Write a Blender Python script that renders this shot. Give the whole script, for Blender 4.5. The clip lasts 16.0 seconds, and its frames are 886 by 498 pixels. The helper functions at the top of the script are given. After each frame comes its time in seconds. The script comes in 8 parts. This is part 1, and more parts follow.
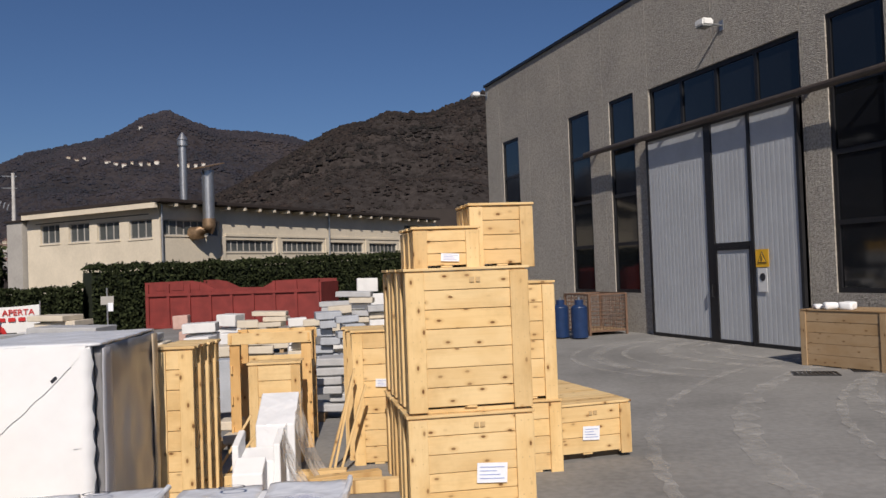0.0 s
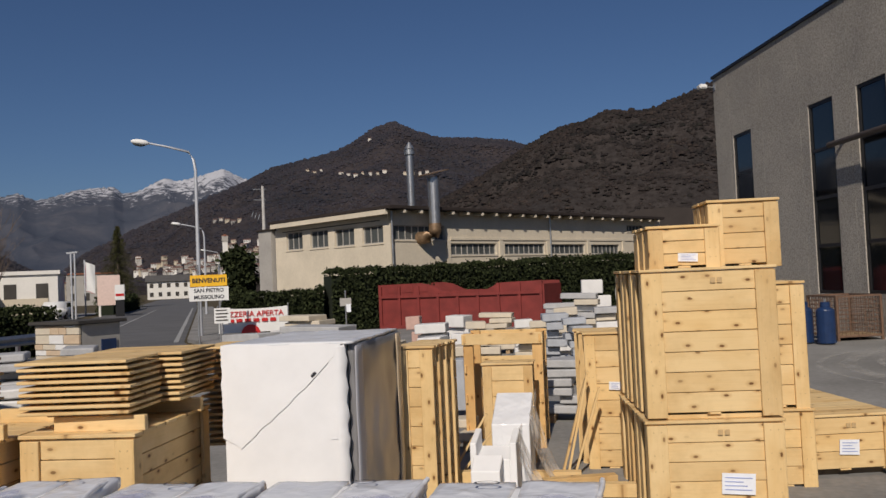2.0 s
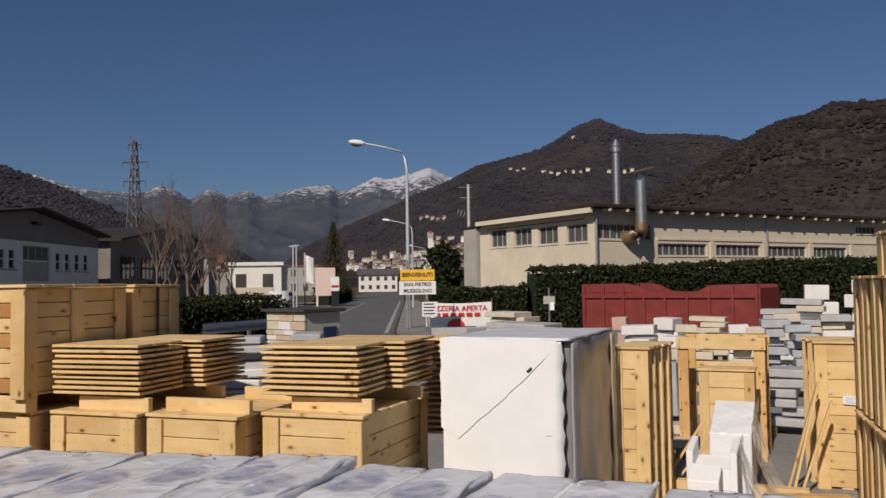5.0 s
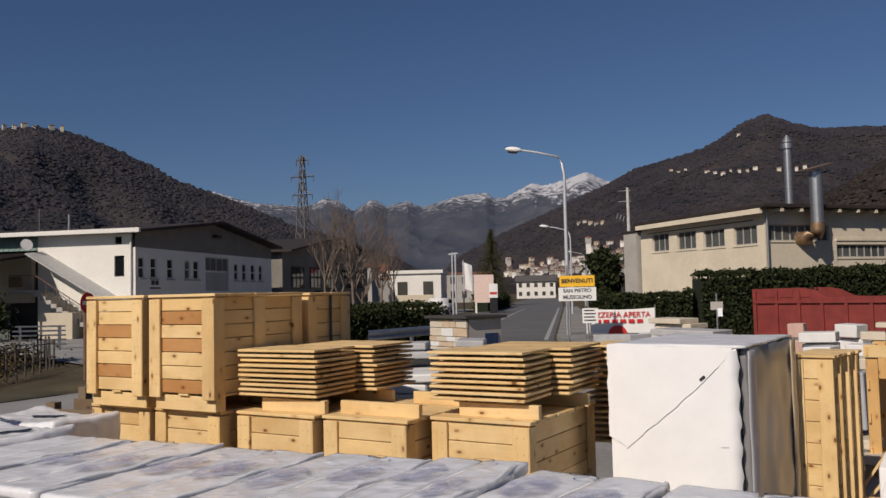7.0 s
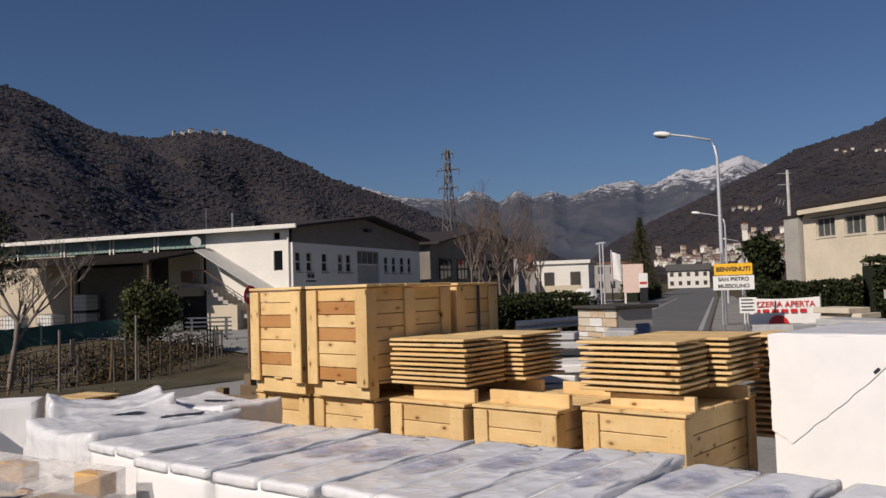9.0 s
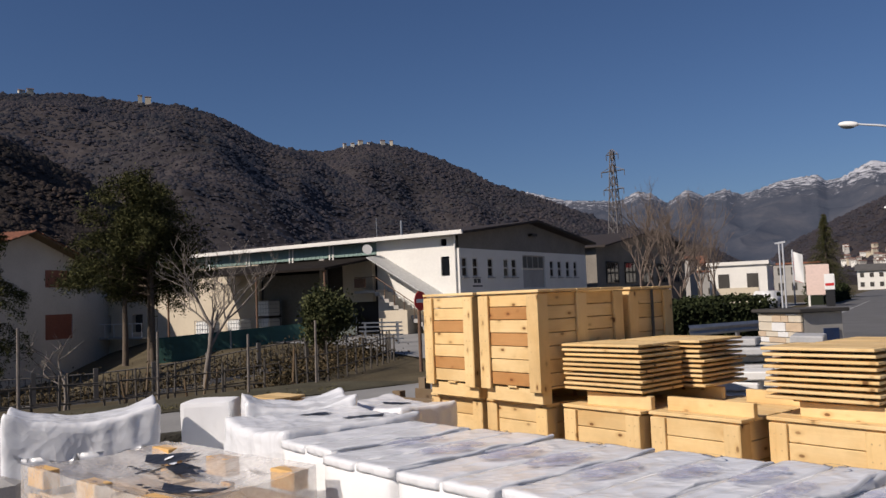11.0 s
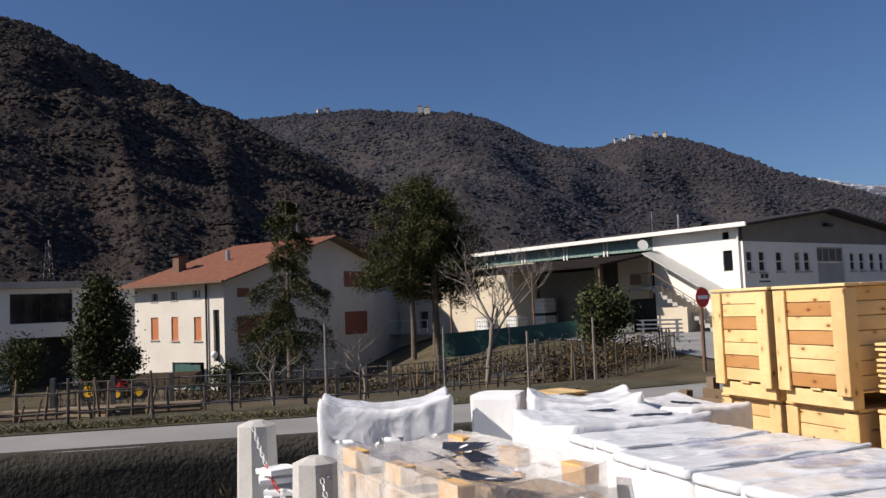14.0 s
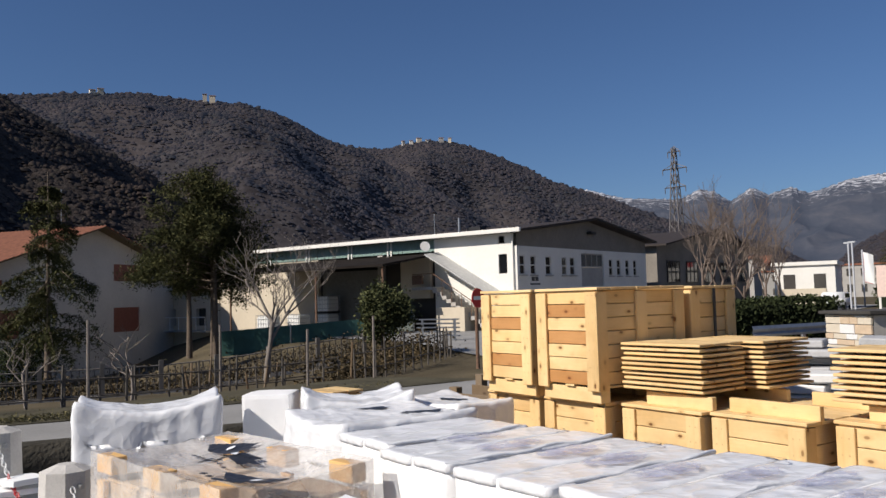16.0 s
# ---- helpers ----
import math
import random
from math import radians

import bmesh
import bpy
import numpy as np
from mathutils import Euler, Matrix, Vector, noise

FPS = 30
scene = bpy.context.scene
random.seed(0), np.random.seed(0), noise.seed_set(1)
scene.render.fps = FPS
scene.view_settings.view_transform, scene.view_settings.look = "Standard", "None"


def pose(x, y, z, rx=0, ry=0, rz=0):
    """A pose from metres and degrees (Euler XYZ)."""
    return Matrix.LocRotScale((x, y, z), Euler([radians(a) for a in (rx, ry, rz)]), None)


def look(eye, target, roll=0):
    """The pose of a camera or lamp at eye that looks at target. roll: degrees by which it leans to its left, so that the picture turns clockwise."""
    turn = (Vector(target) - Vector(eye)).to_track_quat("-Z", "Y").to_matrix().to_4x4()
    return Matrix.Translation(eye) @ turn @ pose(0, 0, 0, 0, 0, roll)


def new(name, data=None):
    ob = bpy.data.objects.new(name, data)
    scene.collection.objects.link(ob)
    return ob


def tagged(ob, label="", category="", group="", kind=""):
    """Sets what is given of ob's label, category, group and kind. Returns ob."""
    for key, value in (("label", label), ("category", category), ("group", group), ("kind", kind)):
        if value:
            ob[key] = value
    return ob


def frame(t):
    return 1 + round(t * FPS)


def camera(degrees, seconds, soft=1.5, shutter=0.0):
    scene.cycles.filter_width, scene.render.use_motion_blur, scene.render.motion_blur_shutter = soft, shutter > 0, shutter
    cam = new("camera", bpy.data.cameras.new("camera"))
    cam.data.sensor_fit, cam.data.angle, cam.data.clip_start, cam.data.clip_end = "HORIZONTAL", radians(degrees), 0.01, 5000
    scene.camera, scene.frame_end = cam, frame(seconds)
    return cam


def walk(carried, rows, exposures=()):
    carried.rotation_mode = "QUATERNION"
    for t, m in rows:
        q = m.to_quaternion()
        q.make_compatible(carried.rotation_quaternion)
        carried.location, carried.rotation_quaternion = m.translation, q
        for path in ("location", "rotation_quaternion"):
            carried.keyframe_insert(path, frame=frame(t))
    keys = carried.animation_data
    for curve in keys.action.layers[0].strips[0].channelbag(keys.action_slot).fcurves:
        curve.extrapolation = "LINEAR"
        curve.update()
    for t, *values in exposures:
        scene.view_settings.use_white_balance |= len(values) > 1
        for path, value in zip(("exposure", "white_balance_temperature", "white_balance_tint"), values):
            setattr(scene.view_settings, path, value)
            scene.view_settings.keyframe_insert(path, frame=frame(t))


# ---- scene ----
cam = camera(56.4, 16.0)
PATH = [
    (0, (-0.004, -0.134, 1.723), (0.0, 1.865, 1.773), -2.1),
    (0.5, (-0.034, -0.149, 1.728), (-0.192, 1.844, 1.8), -2.3),
    (1, (-0.06, -0.155, 1.728), (-0.363, 1.821, 1.811), -2.2),
    (1.5, (-0.083, -0.157, 1.726), (-0.5, 1.798, 1.807), -2.2),
    (2, (-0.099, -0.152, 1.724), (-0.617, 1.779, 1.8), -2.5),
    (2.5, (-0.11, -0.157, 1.719), (-0.718, 1.747, 1.792), -2.5),
    (3, (-0.131, -0.156, 1.72), (-0.828, 1.717, 1.789), -2.2),
    (5.5, (-0.201, -0.202, 1.718), (-1.238, 1.507, 1.807), -0.7),
    (6, (-0.206, -0.209, 1.718), (-1.322, 1.449, 1.807), -0.7),
    (6.5, (-0.216, -0.212, 1.715), (-1.413, 1.388, 1.809), -0.9),
    (7, (-0.224, -0.22, 1.717), (-1.501, 1.314, 1.826), -1.3),
    (7.5, (-0.227, -0.218, 1.711), (-1.565, 1.264, 1.821), -1.4),
    (8, (-0.235, -0.214, 1.708), (-1.621, 1.223, 1.809), -1.3),
    (8.5, (-0.23, -0.215, 1.707), (-1.691, 1.148, 1.802), -1.6),
    (9, (-0.235, -0.216, 1.707), (-1.763, 1.071, 1.804), -1.8),
    (11.5, (-0.238, -0.268, 1.715), (-2.038, 0.595, 1.836), -2.3),
    (12, (-0.249, -0.272, 1.71), (-2.098, 0.482, 1.826), -2.2),
    (12.5, (-0.249, -0.284, 1.71), (-2.146, 0.338, 1.825), -1.8),
    (13, (-0.253, -0.298, 1.709), (-2.189, 0.191, 1.834), -2.1),
    (13.5, (-0.251, -0.308, 1.709), (-2.21, 0.07, 1.848), -2.6),
    (14, (-0.255, -0.31, 1.706), (-2.22, 0.034, 1.848), -2.4),
    (14.5, (-0.252, -0.3, 1.706), (-2.204, 0.112, 1.841), -2.1),
    (15, (-0.248, -0.294, 1.706), (-2.172, 0.236, 1.836), -1.7),
    (15.5, (-0.245, -0.282, 1.707), (-2.123, 0.393, 1.834), -1.6),
    (16, (-0.235, -0.264, 1.708), (-2.048, 0.571, 1.828), -1.6),
]
walk(cam, [(t, look(eye, target, roll)) for t, eye, target, roll in PATH],
     [(0.0, 0.06, 6500, 14), (0.7, 0.02, 6500, 14), (2.0, -0.22, 6650, 13), (6.0, -0.18, 6800, 14), (9.0, -0.04, 6800, 15), (12.0, 0.27, 6600, 15), (13.3, 0.42, 6600, 14), (14.5, 0.6, 6500, 13), (15.4, 0.56, 6450, 12), (16.0, 0.42, 6450, 12)])

# ---- world and sun ----
SUN_EL, SUN_ROT = 37.0, 175.5
world = bpy.data.worlds.new("sky")
scene.world = world
world.use_nodes = True
wn = world.node_tree.nodes
sky = wn.new("ShaderNodeTexSky")
sky.sky_type = "NISHITA"
sky.sun_disc = False
sky.sun_elevation, sky.sun_rotation = radians(SUN_EL), radians(SUN_ROT)
sky.altitude, sky.air_density, sky.dust_density, sky.ozone_density = 8.0, 1.0, 0.4, 8.0
wn["Background"].inputs["Strength"].default_value = 0.05
_air = wn.new("ShaderNodeMix")
_air.data_type, _air.blend_type = "RGBA", "MULTIPLY"
_air.inputs[0].default_value, _air.inputs[7].default_value = 1.0, (0.93, 0.95, 1.02, 1)
world.node_tree.links.new(sky.outputs[0], _air.inputs[6])
world.node_tree.links.new(_air.outputs[2], wn["Background"].inputs[0])
sun = new("sun", bpy.data.lights.new("sun", "SUN"))
sun.data.energy, sun.data.angle, sun.data.color = 4.1, radians(0.53), (1.0, 0.93, 0.82)
_az = radians(SUN_ROT)
sun.matrix_world = look((50 * math.sin(_az), 50 * math.cos(_az), 50 * math.tan(radians(SUN_EL))), (0, 0, 0))
scene.view_settings.exposure = 0.0


# ---- materials ----
def nodes_of(name):
    m = bpy.data.materials.new(name)
    m.use_nodes = True
    nt = m.node_tree
    return m, nt, nt.nodes["Principled BSDF"]


def ramp(nt, fac, stops):
    r = nt.nodes.new("ShaderNodeValToRGB")
    while len(r.color_ramp.elements) < len(stops):
        r.color_ramp.elements.new(0.5)
    for e, (p, c) in zip(r.color_ramp.elements, stops):
        e.position, e.color = p, (*c, 1)
    nt.links.new(fac, r.inputs[0])
    return r.outputs[0]


def mixc(nt, fac, a, b, mode="MIX"):
    n = nt.nodes.new("ShaderNodeMix")
    n.data_type, n.blend_type = "RGBA", mode
    for sock, v in ((n.inputs[0], fac), (n.inputs[6], a), (n.inputs[7], b)):
        if isinstance(v, (int, float)):
            sock.default_value = v
        elif isinstance(v, tuple):
            sock.default_value = (*v, 1)
        else:
            nt.links.new(v, sock)
    return n.outputs[2]


def coords(nt, scale=(1, 1, 1), obj=True, shift=False):
    tc = nt.nodes.new("ShaderNodeTexCoord")
    mp = nt.nodes.new("ShaderNodeMapping")
    mp.inputs["Scale"].default_value = scale
    src = tc.outputs["Object"]
    if not obj:
        geo = nt.nodes.new("ShaderNodeNewGeometry")
        src = geo.outputs["Position"]
    nt.links.new(src, mp.inputs[0])
    if shift:
        oi = nt.nodes.new("ShaderNodeObjectInfo")
        mul = nt.nodes.new("ShaderNodeMath")
        mul.operation = "MULTIPLY"
        mul.inputs[1].default_value = 37.0
        nt.links.new(oi.outputs["Random"], mul.inputs[0])
        nt.links.new(mul.outputs[0], mp.inputs["Location"])
    return mp.outputs[0]


def tex(nt, vec, scale, detail=4, rough=0.55, kind="noise"):
    n = nt.nodes.new("ShaderNodeTexNoise" if kind == "noise" else "ShaderNodeTexVoronoi")
    n.inputs["Scale"].default_value = scale
    if kind == "noise":
        n.inputs["Detail"].default_value, n.inputs["Roughness"].default_value = detail, rough
    nt.links.new(vec, n.inputs["Vector"])
    return n.outputs["Fac" if kind == "noise" else "Distance"]


def bump(nt, bsdf, height, strength=0.3, dist=0.01):
    b = nt.nodes.new("ShaderNodeBump")
    b.inputs["Strength"].default_value, b.inputs["Distance"].default_value = strength, dist
    nt.links.new(height, b.inputs["Height"])
    nt.links.new(b.outputs[0], bsdf.inputs["Normal"])


def plain(name, colour, rough=0.6, metal=0.0, var=0.25, scale=6.0, bumps=0.15, obj=True, fine=60.0, spec=0.4, dist=0.01):
    """A surface with two scales of variation."""
    m, nt, b = nodes_of(name)
    v = coords(nt, obj=obj)
    big, small = tex(nt, v, scale, 5), tex(nt, v, fine, 3)
    dark = tuple(c * (1 - var) for c in colour)
    light = tuple(min(1, c * (1 + var * 0.6)) for c in colour)
    c = ramp(nt, big, [(0.3, dark), (0.7, light)])
    c = mixc(nt, 0.3, c, ramp(nt, small, [(0.35, dark), (0.65, light)]))
    nt.links.new(c, b.inputs["Base Color"])
    b.inputs["Roughness"].default_value, b.inputs["Metallic"].default_value = rough, metal
    b.inputs["Specular IOR Level"].default_value = spec
    if bumps:
        bump(nt, b, small, bumps, dist)
    return m


def wood(name, lo, hi, knots=0.75, grain=1.0, rough=0.62, tint=0.35):
    """Sawn boards: faint grain along the local x axis, knots with a reddish halo, a tone of its own for each board."""
    m, nt, b = nodes_of(name)
    v = coords(nt, (0.9, 15, 15), shift=True)
    g = tex(nt, v, 2.4 * grain, 7, 0.68)
    mid = tuple(h * 0.72 + l * 0.28 for h, l in zip(hi, lo))
    c = ramp(nt, g, [(0.28, mid), (0.5, hi), (0.74, tuple(x * 0.93 for x in hi))])
    blush = tex(nt, coords(nt, (1.6, 3.5, 3.5), shift=True), 1.5, 3, 0.5)
    c = mixc(nt, 0.55, c, ramp(nt, blush, [(0.36, (0.86, 0.78, 0.66)), (0.56, (1, 1, 1))]), "MULTIPLY")
    wob = coords(nt, (1.0, 1.9, 1.9), shift=True)
    k = nt.nodes.new("ShaderNodeTexVoronoi")
    k.voronoi_dimensions = "2D"
    k.inputs["Scale"].default_value = 5.0
    nt.links.new(wob, k.inputs["Vector"])
    sep = nt.nodes.new("ShaderNodeSeparateColor")
    nt.links.new(k.outputs["Color"], sep.inputs[0])
    pick = ramp(nt, sep.outputs[0], [(0.3, (0, 0, 0)), (0.8, (1, 1, 1))])
    halo = ramp(nt, k.outputs["Distance"], [(0.07, (1, 1, 1)), (0.24, (0, 0, 0))])
    core = ramp(nt, k.outputs["Distance"], [(0.06, (1, 1, 1)), (0.1, (0, 0, 0))])
    for shape, amount, tone in ((halo, 0.5, (lo[0] * 0.85, lo[1] * 0.7, lo[2] * 0.55)), (core, knots, (lo[0] * 0.3, lo[1] * 0.22, lo[2] * 0.2))):
        a = nt.nodes.new("ShaderNodeMath")
        a.operation = "MULTIPLY"
        a.inputs[1].default_value = amount
        nt.links.new(mixc(nt, 1.0, shape, pick, "MULTIPLY"), a.inputs[0])
        c = mixc(nt, a.outputs[0], c, tone)
    oi = nt.nodes.new("ShaderNodeObjectInfo")
    t = ramp(nt, oi.outputs["Random"], [(0.0, (0.74, 0.66, 0.56)), (0.25, (0.93, 0.9, 0.85)), (0.7, (1, 1, 1)), (1.0, (1, 0.93, 0.8))])
    c = mixc(nt, tint + 0.35, c, t, "MULTIPLY")
    dirt = tex(nt, coords(nt, (1, 1, 1), obj=False), 2.3, 6, 0.7)
    c = mixc(nt, 0.45, c, ramp(nt, dirt, [(0.32, (0.7, 0.66, 0.6)), (0.52, (1, 1, 1))]), "MULTIPLY")
    nt.links.new(c, b.inputs["Base Color"])
    b.inputs["Roughness"].default_value, b.inputs["Specular IOR Level"].default_value = rough, 0.25
    bump(nt, b, g, 0.4, 0.003)
    return m


def film(name, colour, alpha, rough=0.22, wrinkle=9.0, strength=0.5):
    """Thin plastic film: part clear, glossy and wrinkled."""
    m, nt, b = nodes_of(name)
    v = coords(nt)
    w = tex(nt, v, wrinkle, 4, 0.6)
    nt.links.new(ramp(nt, tex(nt, v, 3, 3), [(0.3, tuple(c * 0.8 for c in colour)), (0.7, colour)]), b.inputs["Base Color"])
    a = ramp(nt, tex(nt, v, 5, 4, 0.6), [(0.3, (alpha - 0.2,) * 3), (0.7, (min(1, alpha + 0.2),) * 3)])
    nt.links.new(a, b.inputs["Alpha"])
    b.inputs["Roughness"].default_value = rough
    bump(nt, b, w, strength, 0.02)
    return m


def crumple(name, colour, rough, scale, strength):
    """Crumpled opaque plastic sheet: sharp creases at two sizes."""
    m, nt, b = nodes_of(name)
    v = coords(nt)
    n = nt.nodes.new("ShaderNodeTexNoise")
    n.inputs["Scale"].default_value = 4.0
    nt.links.new(v, n.inputs["Vector"])
    ad = nt.nodes.new("ShaderNodeVectorMath")
    ad.operation = "MULTIPLY_ADD"
    ad.inputs[1].default_value = (0.22, 0.22, 0.22)
    nt.links.new(n.outputs["Color"], ad.inputs[0])
    nt.links.new(v, ad.inputs[2])
    big, small = tex(nt, ad.outputs[0], scale, kind="voronoi"), tex(nt, ad.outputs[0], scale * 2.9, kind="voronoi")
    h = nt.nodes.new("ShaderNodeMath")
    h.operation = "MULTIPLY_ADD"
    h.inputs[1].default_value = 0.35
    nt.links.new(small, h.inputs[0])
    nt.links.new(big, h.inputs[2])
    nt.links.new(ramp(nt, tex(nt, v, 3, 4), [(0.3, tuple(c * 0.9 for c in colour)), (0.7, colour)]), b.inputs["Base Color"])
    b.inputs["Roughness"].default_value, b.inputs["Specular IOR Level"].default_value = rough, 0.5
    bump(nt, b, h.outputs[0], strength, 0.03)
    return m


PINE = wood("pine", (0.52, 0.33, 0.13), (0.78, 0.575, 0.3), knots=0.95)
PINE_RED = wood("red_pine", (0.36, 0.16, 0.06), (0.5, 0.26, 0.1))
PINE_OLD = wood("weathered_pine", (0.26, 0.17, 0.09), (0.42, 0.3, 0.18))
PINE_DARK = wood("grey_timber", (0.12, 0.085, 0.055), (0.2, 0.15, 0.1))
FRESH = wood("orange_pine", (0.6, 0.35, 0.13), (0.74, 0.48, 0.21), knots=0.9)
FOAM = plain("white_foam", (0.83, 0.83, 0.83), 0.75, var=0.06, scale=3, bumps=0.08, fine=9, spec=0.2)
WRAP = crumple("white_wrap", (0.78, 0.79, 0.81), 0.26, 5.0, 0.42)
GREYFOAM = plain("shaded_foam", (0.4, 0.4, 0.43), 0.45, var=0.1, scale=2, bumps=0.05)
BEIGEFILM = plain("beige_film", (0.5, 0.4, 0.28), 0.4, var=0.15, scale=3, bumps=0.1)
GREYWRAP = plain("grey_shiny_wrap", (0.26, 0.255, 0.26), 0.3, metal=0.12, var=0.25, scale=1.2, bumps=0.25, fine=1.6, dist=0.05, spec=0.7)
PRINT = plain("faded_blue_print", (0.42, 0.43, 0.58), 0.4, var=0.35, scale=9, bumps=0.4, fine=25, dist=0.02)
_nt = PRINT.node_tree
_tc, _mp, _gr = _nt.nodes.new("ShaderNodeTexCoord"), _nt.nodes.new("ShaderNodeMapping"), _nt.nodes.new("ShaderNodeTexGradient")
_gr.gradient_type = "SPHERICAL"
_mp.inputs["Location"].default_value, _mp.inputs["Scale"].default_value = (-0.95, -0.95, 0), (1.9, 1.9, 0)
_nt.links.new(_tc.outputs["Generated"], _mp.inputs[0])
_nt.links.new(_mp.outputs[0], _gr.inputs[0])
_fade = ramp(_nt, _gr.outputs["Fac"], [(0.02, (0, 0, 0)), (0.2, (0.7, 0.7, 0.7))])
_spot = ramp(_nt, tex(_nt, coords(_nt, shift=True), 13, 5, 0.65), [(0.35, (0.1, 0.1, 0.1)), (0.62, (1, 1, 1))])
_nt.links.new(mixc(_nt, 1.0, _fade, _spot, "MULTIPLY"), _nt.nodes["Principled BSDF"].inputs["Alpha"])
BLACK = plain("black_print", (0.035, 0.037, 0.045), 0.35, var=0.3)
FILM = film("clear_film", (0.9, 0.87, 0.83), 0.4, rough=0.14, wrinkle=9.0, strength=0.9)
MILK = film("milky_film", (0.86, 0.86, 0.88), 0.8)
PAPER = plain("white_paper", (0.8, 0.82, 0.86), 0.6, var=0.08, bumps=0.05)
INK = plain("blue_ink", (0.3, 0.36, 0.62), 0.6)
STENCIL = plain("stencil_ink", (0.55, 0.38, 0.19), 0.7)
CONCRETE = plain("yard_concrete", (0.26, 0.253, 0.24), 0.85, var=0.36, scale=0.5, bumps=0.35, obj=False, fine=14, spec=0.2)
ASPHALT = plain("asphalt", (0.13, 0.13, 0.132), 0.85, var=0.25, scale=0.5, bumps=0.3, obj=False, fine=30, spec=0.25)
LANE = plain("lane_asphalt", (0.27, 0.265, 0.255), 0.85, var=0.2, scale=0.6, bumps=0.3, obj=False, fine=25, spec=0.2)
PAINT_LINE = plain("road_paint", (0.36, 0.36, 0.35), 0.7, var=0.3, scale=3, obj=False)
EARTH = plain("dry_grass_earth", (0.1, 0.082, 0.052), 0.95, var=0.45, scale=0.5, bumps=0.6, obj=False, fine=12, spec=0.1, dist=0.04)
GRASS = plain("winter_grass", (0.085, 0.077, 0.052), 0.9, var=0.4, scale=1.2, bumps=0.6, obj=False, fine=20, spec=0.1)
# dark base colour stands for the shade on the ditch wall
DARKWALL = plain("shade_dark_wall", (0.06, 0.055, 0.045), 0.95, var=0.5, scale=1.5, bumps=0.8, obj=False, fine=15, spec=0.1, dist=0.04)
BOLLARD = plain("bollard_concrete", (0.52, 0.5, 0.47), 0.9, var=0.2, scale=5, bumps=0.3, fine=70, spec=0.2)
STEEL = plain("galvanised_steel", (0.42, 0.43, 0.44), 0.4, metal=0.85, var=0.2, bumps=0.1)
GREYPOLE = plain("weathered_grey_pole", (0.1, 0.088, 0.075), 0.9, var=0.35, scale=6, bumps=0.3)
IRON = plain("weathered_grey_iron", (0.13, 0.12, 0.11), 0.8, var=0.3, scale=5, bumps=0.2)
RUST = plain("rusty_iron", (0.17, 0.1, 0.065), 0.85, var=0.5, scale=12, bumps=0.4)
RUSTDUCT = plain("burnt_duct", (0.3, 0.2, 0.12), 0.5, metal=0.6, var=0.4)
BLACKMETAL = plain("black_frame_metal", (0.016, 0.016, 0.018), 0.45, var=0.3, bumps=0.05)
RED = plain("red_oxide_paint", (0.21, 0.032, 0.027), 0.65, var=0.35, scale=2.5, bumps=0.2)
SIGNRED = plain("sign_red", (0.55, 0.03, 0.03), 0.4, var=0.15)
WHITE = plain("white_paint", (0.78, 0.78, 0.76), 0.55, var=0.08, scale=2, bumps=0.05)
YELLOW = plain("sign_yellow", (0.9, 0.5, 0.03), 0.45, var=0.1)
BLUEGAS = plain("blue_bottle_paint", (0.014, 0.035, 0.1), 0.35, var=0.3)
GREEN = plain("green_net", (0.03, 0.09, 0.075), 0.7, var=0.35, scale=2)
PLASTER = plain("shed_plaster", (0.66, 0.585, 0.46), 0.9, var=0.14, scale=0.7, bumps=0.2, obj=False, fine=8, spec=0.15)
PLASTER_W = plain("white_render", (0.74, 0.72, 0.67), 0.9, var=0.09, scale=0.6, bumps=0.15, obj=False, fine=8, spec=0.15)
PLASTER_Y = plain("yellow_render", (0.56, 0.49, 0.38), 0.9, var=0.12, scale=0.6, bumps=0.15, obj=False, fine=8, spec=0.15)
RAWGREY = plain("raw_grey_concrete", (0.22, 0.2, 0.175), 0.9, var=0.25, scale=0.7, bumps=0.2, obj=False, fine=8, spec=0.15)
PLASTER_G = plain("grey_render", (0.4, 0.38, 0.35), 0.9, var=0.18, scale=0.6, bumps=0.2, obj=False, fine=8, spec=0.15)
ROOFDARK = plain("dark_brown_roof_edge", (0.035, 0.026, 0.022), 0.75, var=0.3, scale=1, bumps=0.2)
ROOFGREY = plain("grey_roof_sheet", (0.1, 0.095, 0.09), 0.8, var=0.3, scale=1, bumps=0.2)
PLASTER_H = plain("house_render", (0.64, 0.6, 0.53), 0.9, var=0.12, scale=0.5, bumps=0.15, obj=False, fine=7, spec=0.15)
TWIG = plain("twig_bark", (0.17, 0.13, 0.105), 0.95, var=0.35, scale=8, bumps=0.4)
TERRACOTTA = plain("terracotta", (0.25, 0.1, 0.058), 0.85, var=0.35, scale=3, bumps=0.3, fine=25)
SHUTTER = plain("orange_shutter", (0.5, 0.17, 0.07), 0.6, var=0.15)
SHUTTER_D = plain("brown_shutter", (0.26, 0.09, 0.06), 0.6, var=0.15)
PANELGREY = plain("grey_green_sheet", (0.12, 0.14, 0.13), 0.6, var=0.2, scale=1.5)
GREENWALL = plain("green_corrugated", (0.2, 0.29, 0.26), 0.6, var=0.2)
BARK = plain("bark", (0.13, 0.1, 0.075), 0.95, var=0.4, scale=10, bumps=0.6)
PALEBARK = plain("pale_bark", (0.22, 0.19, 0.165), 0.95, var=0.35, scale=10, bumps=0.5)
# near-black: dimness of unlit rooms and bays is put into this colour
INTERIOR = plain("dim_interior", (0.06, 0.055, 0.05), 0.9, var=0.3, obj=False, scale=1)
RUBBER = plain("rubber", (0.02, 0.02, 0.02), 0.8)
